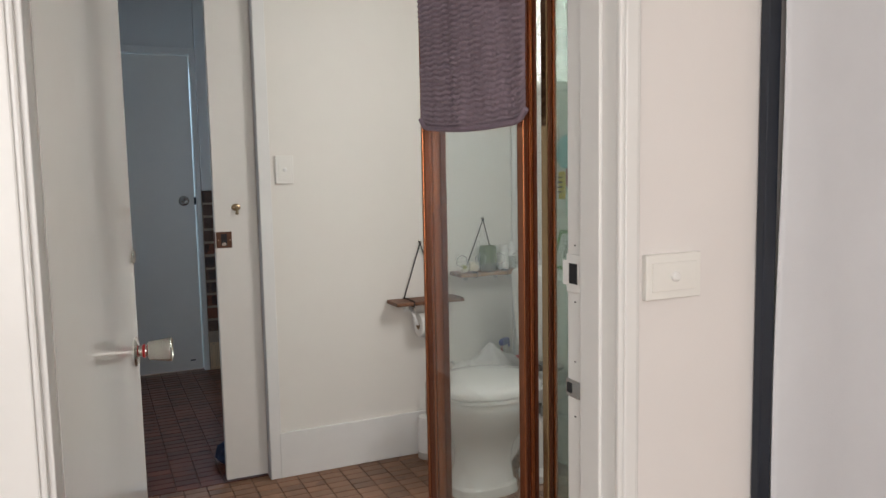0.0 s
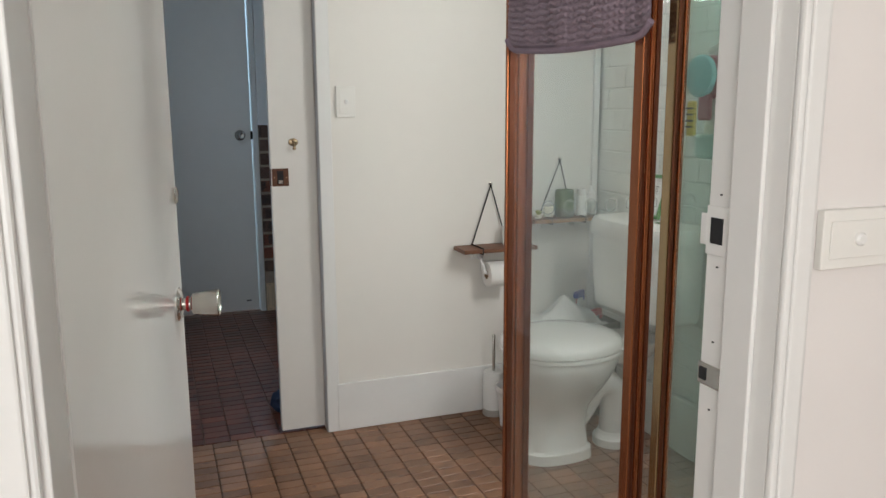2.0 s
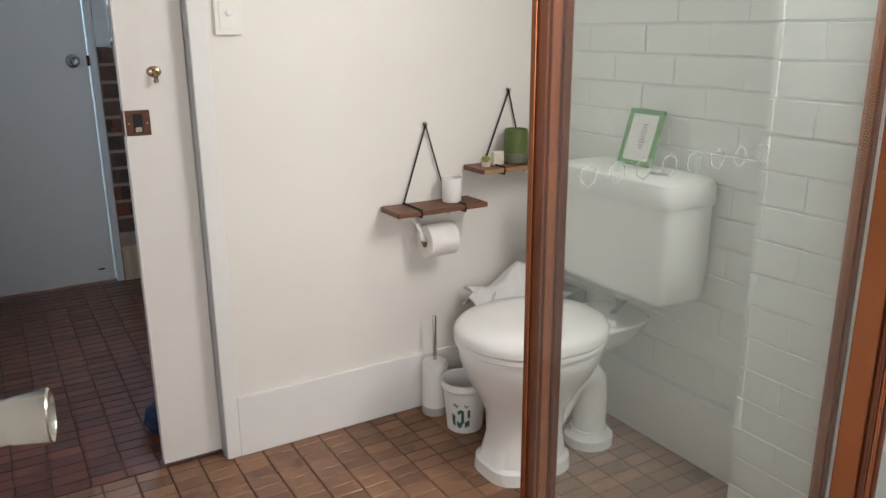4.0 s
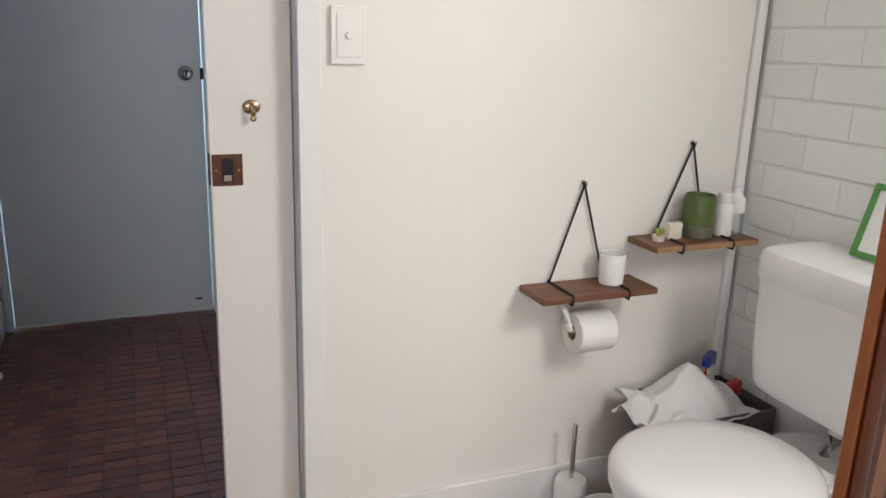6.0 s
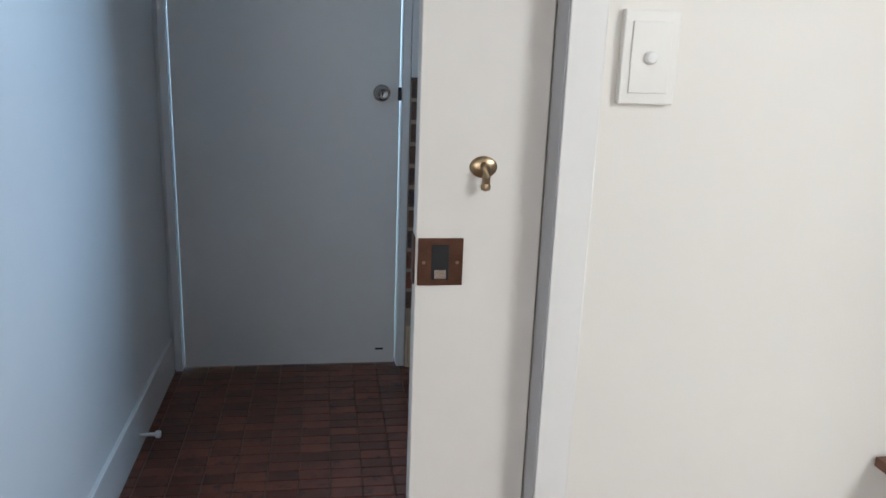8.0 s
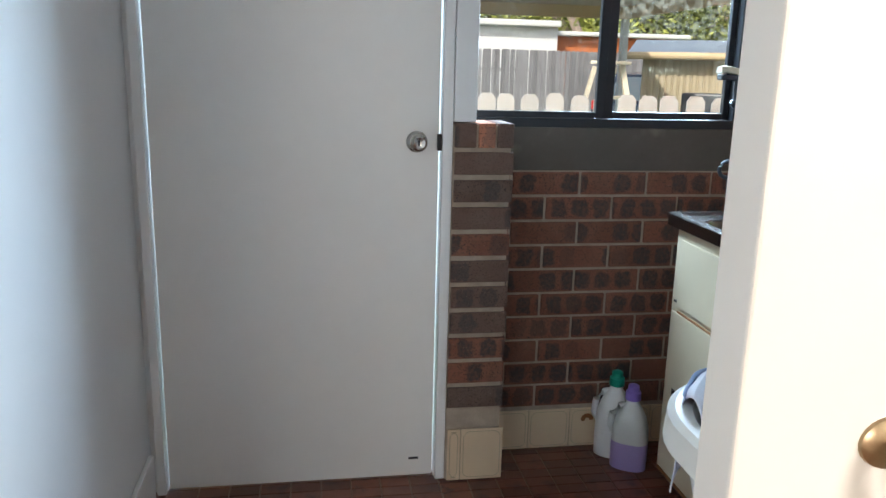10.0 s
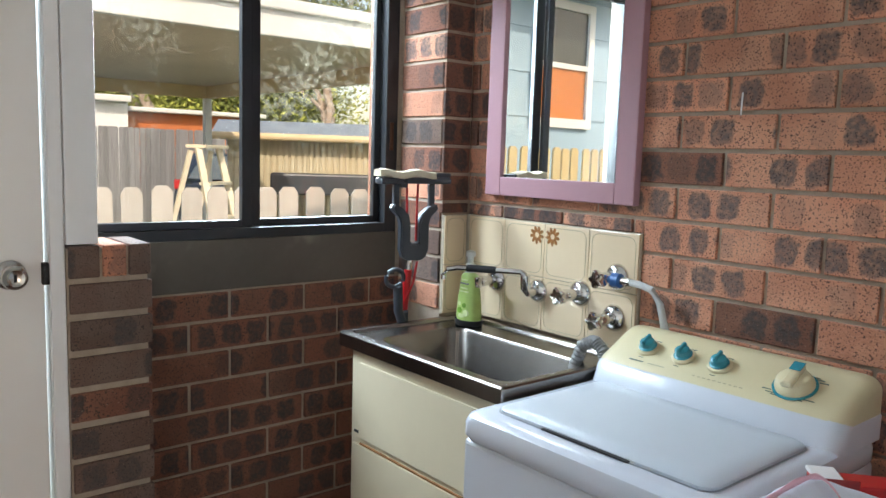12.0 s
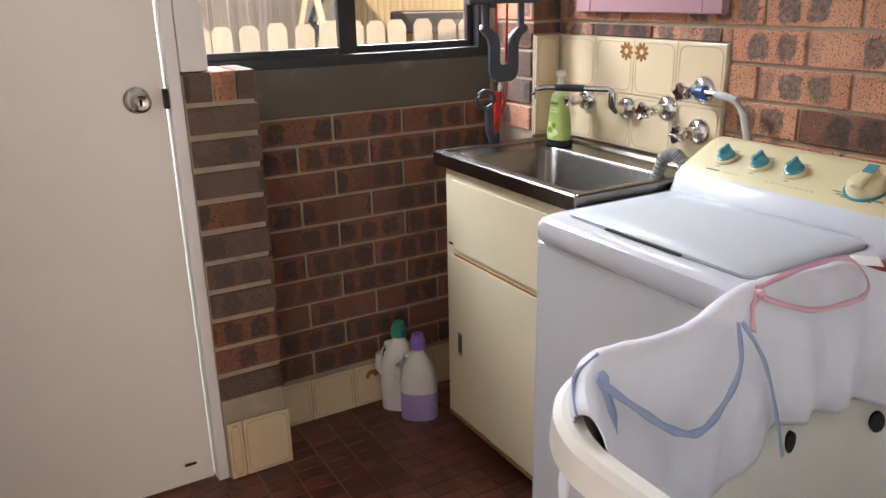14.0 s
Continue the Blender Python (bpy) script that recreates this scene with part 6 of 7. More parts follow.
# liner draped over the far rim
lin = bmesh.new()
nx, ns = 140, 40
grid = []
for i in range(nx + 1):
    f = i / nx
    x = BX0 + 0.030 + (BX1 - BX0 - 0.040) * f
    row = []
    rise = min(1.0, max(0.0, (x - 0.50) / 0.09))
    lift = 0.004 + 0.028 * rise * rise * (3 - 2 * rise) + 0.003 * math.sin(f * 15) - 0.034 * min(1.0, max(0.0, (f - 0.80) / 0.14))
    dip = 0.05 * math.exp(-((f - 0.26) / 0.10) ** 2)
    inner = 0.195 - 0.022 * rise + 0.008 * math.sin(f * 9)
    corner = 0.105 * max(0.0, 1 - f / 0.19) ** 2 + 0.15 * max(0.0, (f - 0.83) / 0.17) ** 2
    for j in range(ns + 1):
        s = j / ns
        fold = 0.010 * math.sin(f * 46 + 3 * s) * abs(s - 0.35)
        if s < 0.3:
            q = (0.3 - s) / 0.3
            p = (x, BY1 + 0.010 + 0.012 * q + fold - corner, BZ + lift - 0.13 * q)
        elif s < 0.45:
            q = (s - 0.3) / 0.15
            p = (x, BY1 + 0.010 - 0.042 * q + fold - corner, BZ + lift + 0.012 * math.sin(math.pi * q))
        else:
            q = (s - 0.45) / 0.55
            p = (x, BY1 - 0.032 - 0.045 * q - 0.02 * math.sin(q * 3) + fold * 1.3 - corner, BZ + lift - dip * q - inner * q)
        q3 = Vector(p)
        crease = 0.007 * noise.noise(Vector((f * 11, s * 5, 2.0))) + 0.004 * noise.noise(Vector((f * 34, s * 9, 5.0)))
        row.append(lin.verts.new(q3 + Vector((0.0, crease * min(1.0, 3 * abs(s - 0.37)), 0.5 * crease))))
    grid.append(row)
for i in range(nx):
    for j in range(ns):
        lin.faces.new((grid[i][j], grid[i + 1][j], grid[i + 1][j + 1], grid[i][j + 1]))
ln = part("liner", lin, M_LINER, bas, "pale blue-white cotton liner", True)
ln.modifiers.new("thick", "SOLIDIFY").thickness = 0.002


def tape(pts, mat, w=0.011):
    pts = [Vector(p) for p in pts]
    fine = []
    ends = [pts[0]] + pts + [pts[-1]]
    for p0, p1, p2, p3 in zip(ends, ends[1:], ends[2:], ends[3:]):
        for k in range(8):
            u = k / 8
            fine.append(0.5 * (2 * p1 + (p2 - p0) * u + (2 * p0 - 5 * p1 + 4 * p2 - p3) * u * u + (3 * p1 - p0 - 3 * p2 + p3) * u ** 3))
    fine.append(pts[-1])
    bm = bmesh.new()
    prev = None
    for i, p in enumerate(fine):
        d = (fine[min(i + 1, len(fine) - 1)] - fine[max(i - 1, 0)]).normalized()
        s = d.cross(Vector((0.3, -1, 0.5))).normalized() * w * (0.80 + 0.14 * math.sin(i * 0.9))
        cur = (bm.verts.new(p - s), bm.verts.new(p + s))
        if prev:
            bm.faces.new((prev[0], prev[1], cur[1], cur[0]))
        prev = cur
    ob = part("tie_tape", bm, mat, bas, "blue cotton tie" if mat is M_TIEB else "pink cotton tie", True)
    ob.modifiers.new("thick", "SOLIDIFY").thickness = 0.0012


yi = BY1 - 0.05
tape([(0.232, BY1 - 0.10, BZ + 0.012), (0.275, BY1 - 0.045, BZ + 0.016), (0.33, BY1 - 0.022, BZ + 0.020)], M_TIEB, 0.005)
tape([(0.298, yi - 0.012, BZ + 0.022), (0.302, yi - 0.026, BZ - 0.02), (0.304, yi - 0.034, BZ - 0.075)], M_TIEB, 0.011)
tape([(0.300, yi - 0.016, BZ + 0.010), (0.345, yi - 0.036, BZ - 0.030), (0.385, yi - 0.045, BZ - 0.060), (0.42, yi - 0.05, BZ - 0.070), (0.46, yi - 0.045, BZ - 0.055), (0.50, yi - 0.035, BZ - 0.015), (0.52, yi - 0.01, BZ + 0.030)], M_TIEB, 0.006)
tape([(0.525, yi - 0.012, BZ + 0.030), (0.545, yi - 0.035, BZ - 0.02), (0.560, yi - 0.05, BZ - 0.09), (0.570, yi - 0.06, BZ - 0.15)], M_TIEB, 0.005)
tape([(0.562, yi - 0.004, BZ + 0.004), (0.574, yi + 0.010, BZ + 0.026), (0.590, yi + 0.018, BZ + 0.044)], M_TIEP, 0.009)
tape([(0.590, yi + 0.016, BZ + 0.040), (0.66, yi - 0.009, BZ + 0.014), (0.74, yi - 0.012, BZ + 0.006), (0.785, yi - 0.010, BZ + 0.008), (0.80, yi - 0.002, BZ + 0.024), (0.800, yi + 0.024, BZ + 0.046), (0.77, yi + 0.036, BZ + 0.050), (0.68, yi + 0.034, BZ + 0.050), (0.592, yi + 0.024, BZ + 0.048)], M_TIEP, 0.0045)
part("knot", turned([(0.003, -0.009), (0.008, -0.005), (0.010, 0.001), (0.007, 0.006), (0.003, 0.009)], (0.299, yi - 0.012, BZ + 0.014), "y", 9, 0.8, 1.3), M_TIEB, bas, smooth=True)
part("knot", turned([(0.002, -0.007), (0.006, -0.003), (0.006, 0.003), (0.003, 0.007)], (0.590, yi + 0.016, BZ + 0.044), "y", 12), M_TIEP, bas, smooth=True)

box_red = thing("powder_carton", "tall red carton with a white top edge between machine and basket", "carton")
box_red.matrix_basis = pose(0.900, 0.657, 0.0, 0, 0, -50)
local_part("carton", box(0.0, 0.26, 0.0, 0.055, 0.0, 0.946, 0.003), M_RED, box_red)
local_part("flap", box(-0.002, 0.040, -0.0015, 0.0565, 0.9465, 0.953, 0.002), M_PLASTIC, box_red, "white carton top edge")
local_part("picture_panel", box(0.010, 0.060, -0.0016, -0.0004, 0.80, 0.955), paint("dark_red_print", (0.30, 0.02, 0.02), 0.4, vary=0.3, scale=40), box_red, "dark red printed patch")

# ---------------------------------------------------------------- hall: black-framed wardrobe beside the doorway
ward = thing("fabric_wardrobe", "black metal framed wardrobe with a pale fabric cover", "wardrobe", (1.0, -2.42, 0))
for xx in (0.612, 1.55):
    part("post", box(xx, xx + 0.030, -2.202, -2.1835, 0.0, 1.700, 0.003), M_NAVY, ward, "black metal post")
part("top_bar", box(0.6425, 1.5495, -2.201, -2.185, 1.655, 1.698, 0.003), M_NAVY, ward)
cov = bmesh.new()
g_ = []
for i in range(61):
    row = []
    for j in range(41):
        f, s = i / 60, j / 40
        row.append(cov.verts.new((0.6430 + 0.905 * f, -2.2035 - 0.006 * math.sin(f * 17 + s) - 0.004 * math.sin(s * 9 + f * 5), 0.03 + 1.615 * s)))
    g_.append(row)
for i in range(60):
    for j in range(40):
        cov.faces.new((g_[i][j], g_[i + 1][j], g_[i + 1][j + 1], g_[i][j + 1]))
cv = part("cover", cov, M_FABRIC, ward, "pale grey-white fabric cover", True)
cv.modifiers.new("thick", "SOLIDIFY").thickness = 0.003

# ---------------------------------------------------------------- shower caddy seen through the green glass
caddy = thing("shower_caddy", "shower caddy with pump bottle, aqua disc and yellow brush", "shower caddy", (0.50, -1.88, 1.2))
part("tray", box(0.436, 0.500, -1.935, -1.842, 1.196, 1.235, 0.006), paint("pale_aqua_plastic", (0.55, 0.76, 0.72), 0.35), caddy, "pale aqua suction tray")
bx_, by_ = 0.470, -1.876
part("pump_bottle", loft([oval(bx_, by_, 1.2355, 0.024, 0.030, 24, 4), oval(bx_, by_, 1.318, 0.024, 0.030, 24, 4), oval(bx_, by_, 1.330, 0.017, 0.019, 24, 2), oval(bx_, by_, 1.334, 0.013, 0.013, 24, 2), oval(bx_, by_, 1.352, 0.013, 0.013, 24, 2)]), M_PLASTIC, caddy, "white pump bottle", True)
part("pump_stem", turned([(0.005, 0), (0.005, 0.016)], (bx_, by_, 1.3525), "z", 12), M_PLASTIC, caddy)
part("pump_spout", tube([(bx_, by_ - 0.010, 1.372), (bx_, by_, 1.374), (bx_ - 0.008, by_ + 0.020, 1.373), (bx_ - 0.012, by_ + 0.030, 1.368)], 0.007, 10), M_PLASTIC, caddy, smooth=True)
part("suction_disc", turned([(0.032, 0), (0.034, 0.003), (0.034, 0.008), (0.028, 0.013), (0.004, 0.015)], (0.4235, -1.862, 1.329), "x", 30), paint("aqua_disc", (0.40, 0.72, 0.78), 0.25), caddy, "aqua round suction disc", True)
part("suction_ring", turned([(0.034, 0), (0.036, 0.005), (0.035, 0.012), (0.030, 0.014)], (0.4385, -1.866, 1.327), "x", 30), paint("rose_plastic", (0.45, 0.09, 0.13), 0.3), caddy, "rose plastic ring", True)
part("bracket", box(0.4270, 0.4345, -1.888, -1.858, 1.258, 1.300, 0.004), bpy.data.materials["rose_plastic"], caddy, "rose plastic bracket")
part("brush", box(0.4275, 0.4355, -1.850, -1.830, 1.232, 1.290, 0.004), paint("yellow_plastic", (0.70, 0.52, 0.06), 0.4), caddy, "yellow striped brush")
for k in range(4):
    part("stripe", box(0.4262, 0.4274, -1.848, -1.832, 1.246 + k * 0.010, 1.249 + k * 0.010), M_GAP, caddy)
plant = thing("hanging_plant", "small green plant high beside the shower window", "plant", (1.25, -1.80, 1.58))
part("pot", turned([(0.03, 0), (0.038, 0.06), (0.034, 0.06), (0.004, 0.05)], (1.335, -1.78, 1.551), "z", 20), M_PLASTIC, plant, smooth=True)
rng = random.Random(8)
leafm = paint("bright_leaf", (0.06, 0.26, 0.04), 0.4, vary=0.2, scale=40)
for k in range(26):
    a, r = rng.random() * 6.28, 0.02 + 0.08 * rng.random()
    p = Vector((1.335 + r * math.cos(a) * 0.4 - 0.02, -1.78 + r * math.sin(a), 1.62 + 0.10 * rng.random() - r * 0.8))
    bm = bmesh.new()
    bmesh.ops.create_icosphere(bm, subdivisions=1, radius=0.016)
    bmesh.ops.transform(bm, matrix=Matrix.Translation(p) @ Matrix.Rotation(rng.random() * 3, 4, "X") @ Matrix.Diagonal((1, 0.8, 0.25, 1)), verts=bm.verts)
    part("leaf", bm, leafm, plant, smooth=True)

# ---------------------------------------------------------------- outside
G0 = -0.25
M_GRASS = paint("lawn", (0.075, 0.15, 0.03), 0.95, vary=0.4, scale=4, bump=0.5, bump_scale=60)
M_PALING = paint("weathered_grey_paling", (0.20, 0.20, 0.215), 0.9, vary=0.3, scale=5, random=0.22, grain=(6, 6, 0.6))
M_PICKET = paint("cream_picket", (0.34, 0.285, 0.24), 0.75, vary=0.12, scale=8, random=0.10, grain=(4, 4, 0.8))
# the yellow is sunlight on the pickets, put into their colour
M_PICKET2 = paint("sunlit_yellow_picket", (0.50, 0.38, 0.20), 0.75, vary=0.15, scale=8, random=0.12, grain=(4, 4, 0.8))
M_CARPORT = paint("white_fascia", (0.62, 0.64, 0.635), 0.6, vary=0.06, scale=3)
M_SOFFIT = paint("cream_soffit", (0.60, 0.52, 0.43), 0.7, vary=0.1, scale=1.5)
M_BEAM = paint("cream_beam", (0.60, 0.47, 0.29), 0.7, vary=0.1, scale=3)
M_CONC = paint("pale_concrete", (0.42, 0.40, 0.36), 0.9, vary=0.15, scale=2, bump=0.3, bump_scale=40)
M_SHED = paint("beige_corrugated_steel", (0.46, 0.40, 0.28), 0.55, vary=0.1, scale=2)
M_ROOF = paint("grey_blue_steel_roof", (0.22, 0.27, 0.32), 0.45, vary=0.1, scale=2)
M_RENDER = paint("white_render", (0.70, 0.72, 0.73), 0.8, vary=0.05, scale=2)
M_NBRICK = paint("orange_neighbour_brick", (0.52, 0.16, 0.06), 0.9, vary=0.2, scale=6)
M_BLUEHOUSE = paint("pale_blue_weatherboard", (0.28, 0.42, 0.53), 0.65, vary=0.05, scale=3)
M_CAR = paint("dark_blue_car_paint", (0.012, 0.02, 0.035), 0.15, vary=0.1, coat=0.6)
M_LADDER = paint("cream_paint_splashed_timber", (0.66, 0.60, 0.47), 0.7, vary=0.2, scale=14)
M_LEAF = paint("eucalypt_leaf", (0.13, 0.165, 0.04), 0.7, vary=0.5, scale=3)
M_LEAF2 = paint("sunlit_yellow_leaf", (0.30, 0.34, 0.07), 0.7, vary=0.5, scale=3)
M_BARK = paint("pale_gum_bark", (0.30, 0.24, 0.20), 0.9, vary=0.3, scale=3, bump=0.4, bump_scale=20)

structure("ground", box(-60, 90, YW + 0.13, 130, G0 - 0.5, G0), M_GRASS, "green lawn and yard behind the house", "ground")
structure("driveway", box(-3.0, 4.3, 4.9, 14.6, G0 + 0.0005, G0 + 0.03), M_CONC, "pale concrete driveway under the carport", "driveway")
# outer skin right of the window: brick return seen past the frame
structure("wall_outside_return", box(1.258, 1.50, YW + 0.121, YW + 0.165, G0, CEIL), paint("outside_red_brick", (0.34, 0.12, 0.07), 0.9, vary=0.3, scale=7, bump=0.5, bump_scale=60), "red brick outside return beside the window")

cp = thing("carport", "open white-fascia carport with cream soffit and post", "carport", (0.6, 8.2, G0))
CX0, CX1, CYA, CYB, CZ = -4.0, 4.32, 5.55, 10.9, 2.30
part("roof", box(CX0, CX1, CYA + 0.03, CYB, CZ + 0.02, CZ + 0.20), M_CARPORT, cp)
part("soffit", box(CX0 + 0.02, CX1 - 0.02, CYA + 0.05, CYB - 0.02, CZ, CZ + 0.0195), M_SOFFIT, cp, "cream lined soffit")
fas = part("fascia", box(CX0, CX1 + 0.03, CYA - 0.03, CYA + 0.029, CZ - 0.03, CZ + 0.23, 0.01), M_CARPORT, cp, "white front fascia")
part("gutter_lip", box(CX0, CX1 + 0.03, CYA - 0.075, CYA - 0.0305, CZ + 0.16, CZ + 0.25, 0.015), M_CARPORT, fas)
part("beam", box(CX0, CX1, CYB - 0.07, CYB - 0.005, CZ - 0.17, CZ - 0.0005, 0.005), M_BEAM, cp, "cream timber beam")
part("beam", box(CX1 - 0.075, CX1 - 0.005, CYA + 0.06, CYB - 0.0705, CZ - 0.17, CZ - 0.0005, 0.005), M_BEAM, cp)
part("post", box(CX1 - 0.11, CX1 - 0.01, CYB - 0.11, CYB - 0.012, G0 + 0.03, CZ - 0.1705, 0.006), M_CARPORT, cp, "white square post")


def picket_fence(name, label, start, end, top, w, gap, mat, z0=G0, rails=True):
    fence = thing(name, label, "fence", (start[0], start[1], z0))
    a, b = Vector((start[0], start[1], 0)), Vector((end[0], end[1], 0))
    d = (b - a)
    length = d.length
    d.normalize()
    ang = math.atan2(d.y, d.x)
    bm = bmesh.new()
    h = top - z0
    outline = [(-w / 2, 0), (w / 2, 0), (w / 2, h - w * 0.30), (w * 0.28, h), (-w * 0.28, h), (-w / 2, h - w * 0.30)]
    f = [bm.verts.new((u, -0.009, v)) for u, v in outline]
    k = [bm.verts.new((u, 0.009, v)) for u, v in outline]
    bm.faces.new(f)
    bm.faces.new(k[::-1])
    for i in range(6):
        bm.faces.new((f[i], k[i], k[(i + 1) % 6], f[(i + 1) % 6]))
    bmesh.ops.recalc_face_normals(bm, faces=bm.faces)
    first = part("picket", bm, mat, fence)
    me_ = first.data
    n = int(length / (w + gap))
    rg = random.Random(n)
    for i in range(n):
        ob = first if i == 0 else new("picket", me_)
        ob.parent = fence
        ob.matrix_parent_inverse = fence.matrix_basis.inverted()
        p = a + d * (i + 0.5) * (w + gap)
        ob.matrix_basis = pose(p.x, p.y, z0 - 0.012 * rg.random(), 0, rg.uniform(-0.6, 0.6), math.degrees(ang))
    if rails:
        for rz in (z0 + h * 0.25, z0 + h * 0.78):
            rb = box(0, length, 0.0105, 0.045, rz - 0.035, rz + 0.035)
            bmesh.ops.transform(rb, matrix=Matrix.Translation(a) @ Matrix.Rotation(ang, 4, "Z"), verts=rb.verts)
            part("rail", rb, mat, fence)
    return fence


picket_fence("picket_fence", "weathered cream picket fence outside the window", (-0.2, 4.25), (3.1, 3.45), 1.235, 0.098, 0.030, M_PICKET)
picket_fence("picket_fence", "yellow picket fence beside the blue house, sunlight put into its colour", (-4.6, 4.35), (-0.6, 4.35), 1.52, 0.085, 0.035, M_PICKET2)
picket_fence("paling_fence", "tall grey weathered paling fence", (-5.4, 17.2), (9.6, 18.0), 1.86, 0.11, 0.004, M_PALING)

# blue weatherboard house to the side
bh = thing("blue_house", "pale blue weatherboard house with a white window", "house", (-5.5, 6.5, G0))
for k in range(8):
    bm = box(-8.0, -1.9, 5.40, 5.418, 0, 0.418, 0.002)
    for v in bm.verts:
        if v.co.z > 0.1:
            v.co.y += 0.012
        v.co.z += G0 + k * 0.415
    part("weatherboard", bm, M_BLUEHOUSE, bh)
part("wall", box(-8.0, -1.9, 5.432, 8.8, G0, G0 + 3.25), M_BLUEHOUSE, bh)
wdw = part("window_frame", with_hole(-3.30, -2.44, 5.365, 5.399, 1.74, 2.96, -3.22, -2.52, 1.83, 2.88, "x"), M_RENDER, bh, "white timber window frame")
part("meeting_rail", box(-3.22, -2.52, 5.372, 5.395, 2.315, 2.365), M_RENDER, wdw)
part("pane", box(-3.22, -2.52, 5.3955, 5.3992, 2.366, 2.88), paint("dark_window_glass", (0.05, 0.06, 0.06), 0.08), wdw)
part("pane", box(-3.22, -2.52, 5.3955, 5.3992, 1.83, 2.314), paint("orange_blind", (0.55, 0.17, 0.04), 0.3), wdw, "pane with an orange blind")
part("roof", box(-8.4, -1.5, 5.0, 9.2, G0 + 3.251, G0 + 3.40), M_ROOF, bh)

# neighbours beyond the fence
nb = thing("neighbour_house", "white rendered and orange brick house beyond the fence", "house", (2.0, 22, G0))
part("wall", box(-3.0, 6.1, 20.0, 26.0, G0, 2.50), M_RENDER, nb)
part("wall", box(6.11, 9.6, 20.6, 26.0, G0, 2.32), M_NBRICK, nb, "orange brick wing")
part("roof", box(-3.3, 6.1, 19.7, 26.3, 2.501, 2.66, 0.03), M_CARPORT, nb)
part("roof", box(6.11, 10.0, 20.3, 26.3, 2.321, 2.44, 0.03), M_CARPORT, nb)

shed = thing("garden_shed", "beige corrugated shed with a low grey roof", "shed", (6.9, 13.0, G0))
SA, SB = Vector((4.95, 11.70, 0)), Vector((7.27, 10.35, 0))
sd = (SB - SA).normalized()
sn = Vector((-sd.y, sd.x, 0))
for k in range(28):
    p = SA + sd * (k + 0.5) * ((SB - SA).length / 28)
    bm = box(-0.036, 0.036, -0.03, 0.0, G0, 1.615, 0.012, 1)
    bmesh.ops.transform(bm, matrix=Matrix.Translation(p) @ Matrix.Rotation(math.atan2(sd.y, sd.x), 4, "Z"), verts=bm.verts)
    part("rib", bm, M_SHED, shed)
bm = box(0, (SB - SA).length, 0.0, 1.9, G0, 1.62)
bmesh.ops.transform(bm, matrix=Matrix.Translation(SA) @ Matrix.Rotation(math.atan2(sd.y, sd.x), 4, "Z"), verts=bm.verts)
part("wall", bm, M_SHED, shed)
rf = bmesh.new()
Lw = (SB - SA).length
pp = [(-0.25, -0.25, 1.63), (Lw + 0.25, -0.25, 1.63), (Lw + 0.25, 1.0, 1.93), (-0.25, 1.0, 1.93), (-0.25, 2.15, 1.63), (Lw + 0.25, 2.15, 1.63)]
vv = [rf.verts.new(p) for p in pp]
rf.faces.new((vv[0], vv[1], vv[2], vv[3]))
rf.faces.new((vv[3], vv[2], vv[5], vv[4]))
ex = bmesh.ops.extrude_face_region(rf, geom=rf.faces[:])
for v in ex["geom"]:
    if isinstance(v, bmesh.types.BMVert):
        v.co.z -= 0.04
bmesh.ops.transform(rf, matrix=Matrix.Translation(SA) @ Matrix.Rotation(math.atan2(sd.y, sd.x), 4, "Z"), verts=rf.verts)
part("roof", rf, M_ROOF, shed, "grey-blue metal roof")
bm = tube([SA + sd * -0.25 + sn * -0.28 + Vector((0, 0, 1.64)), SB + sd * 0.25 + sn * -0.28 + Vector((0, 0, 1.64))], 0.06, 10)
part("gutter", bm, M_BEAM, shed, "cream gutter")
bench = thing("garden_bench", "dark covered bench in front of the shed", "bench", (6.6, 12.8, G0))
for t_ in (0.0, 1.35):
    p = SA + sd * (0.9 + t_) + sn * -0.55
    part("leg", box(p.x - 0.04, p.x + 0.04, p.y - 0.04, p.y + 0.04, G0, 0.78), M_NBRICK, bench)
bm = box(0.7, 2.5, -0.85, -0.40, 0.781, 1.10, 0.03)
bmesh.ops.transform(bm, matrix=Matrix.Translation(SA) @ Matrix.Rotation(math.atan2(sd.y, sd.x), 4, "Z"), verts=bm.verts)
part("cover", bm, M_GREY, bench, "dark grey cover")

# parked car
car = thing("parked_car", "dark blue hatchback parked beyond the carport", "car")
car.matrix_basis = pose(7.28, 14.75, G0, 0, 0, 32)
side = [(-2.05, 0.35), (-2.1, 0.75), (-2.02, 1.02), (-1.80, 1.10), (-1.45, 1.60), (-0.2, 1.68), (0.55, 1.55), (1.10, 1.08), (1.95, 0.95), (2.10, 0.70), (2.05, 0.35)]
cb = loft([[(x, y, z + (0.0 if z < 1.05 else 0.0)) for x, z in [(px * k, pz) for px, pz in side]] for y, k in ((-0.86, 0.97), (-0.80, 1.0), (0.80, 1.0), (0.86, 0.97))])
local_part("body", cb, M_CAR, car, smooth=True)
glassm = paint("car_window_glass", (0.10, 0.13, 0.15), 0.05)
local_part("rear_window", loft([[(-1.83, -0.66, 1.12), (-1.83, 0.66, 1.12), (-1.50, 0.58, 1.55), (-1.50, -0.58, 1.55)], [(-1.86, -0.66, 1.12), (-1.86, 0.66, 1.12), (-1.53, 0.58, 1.55), (-1.53, -0.58, 1.55)]]), glassm, car)
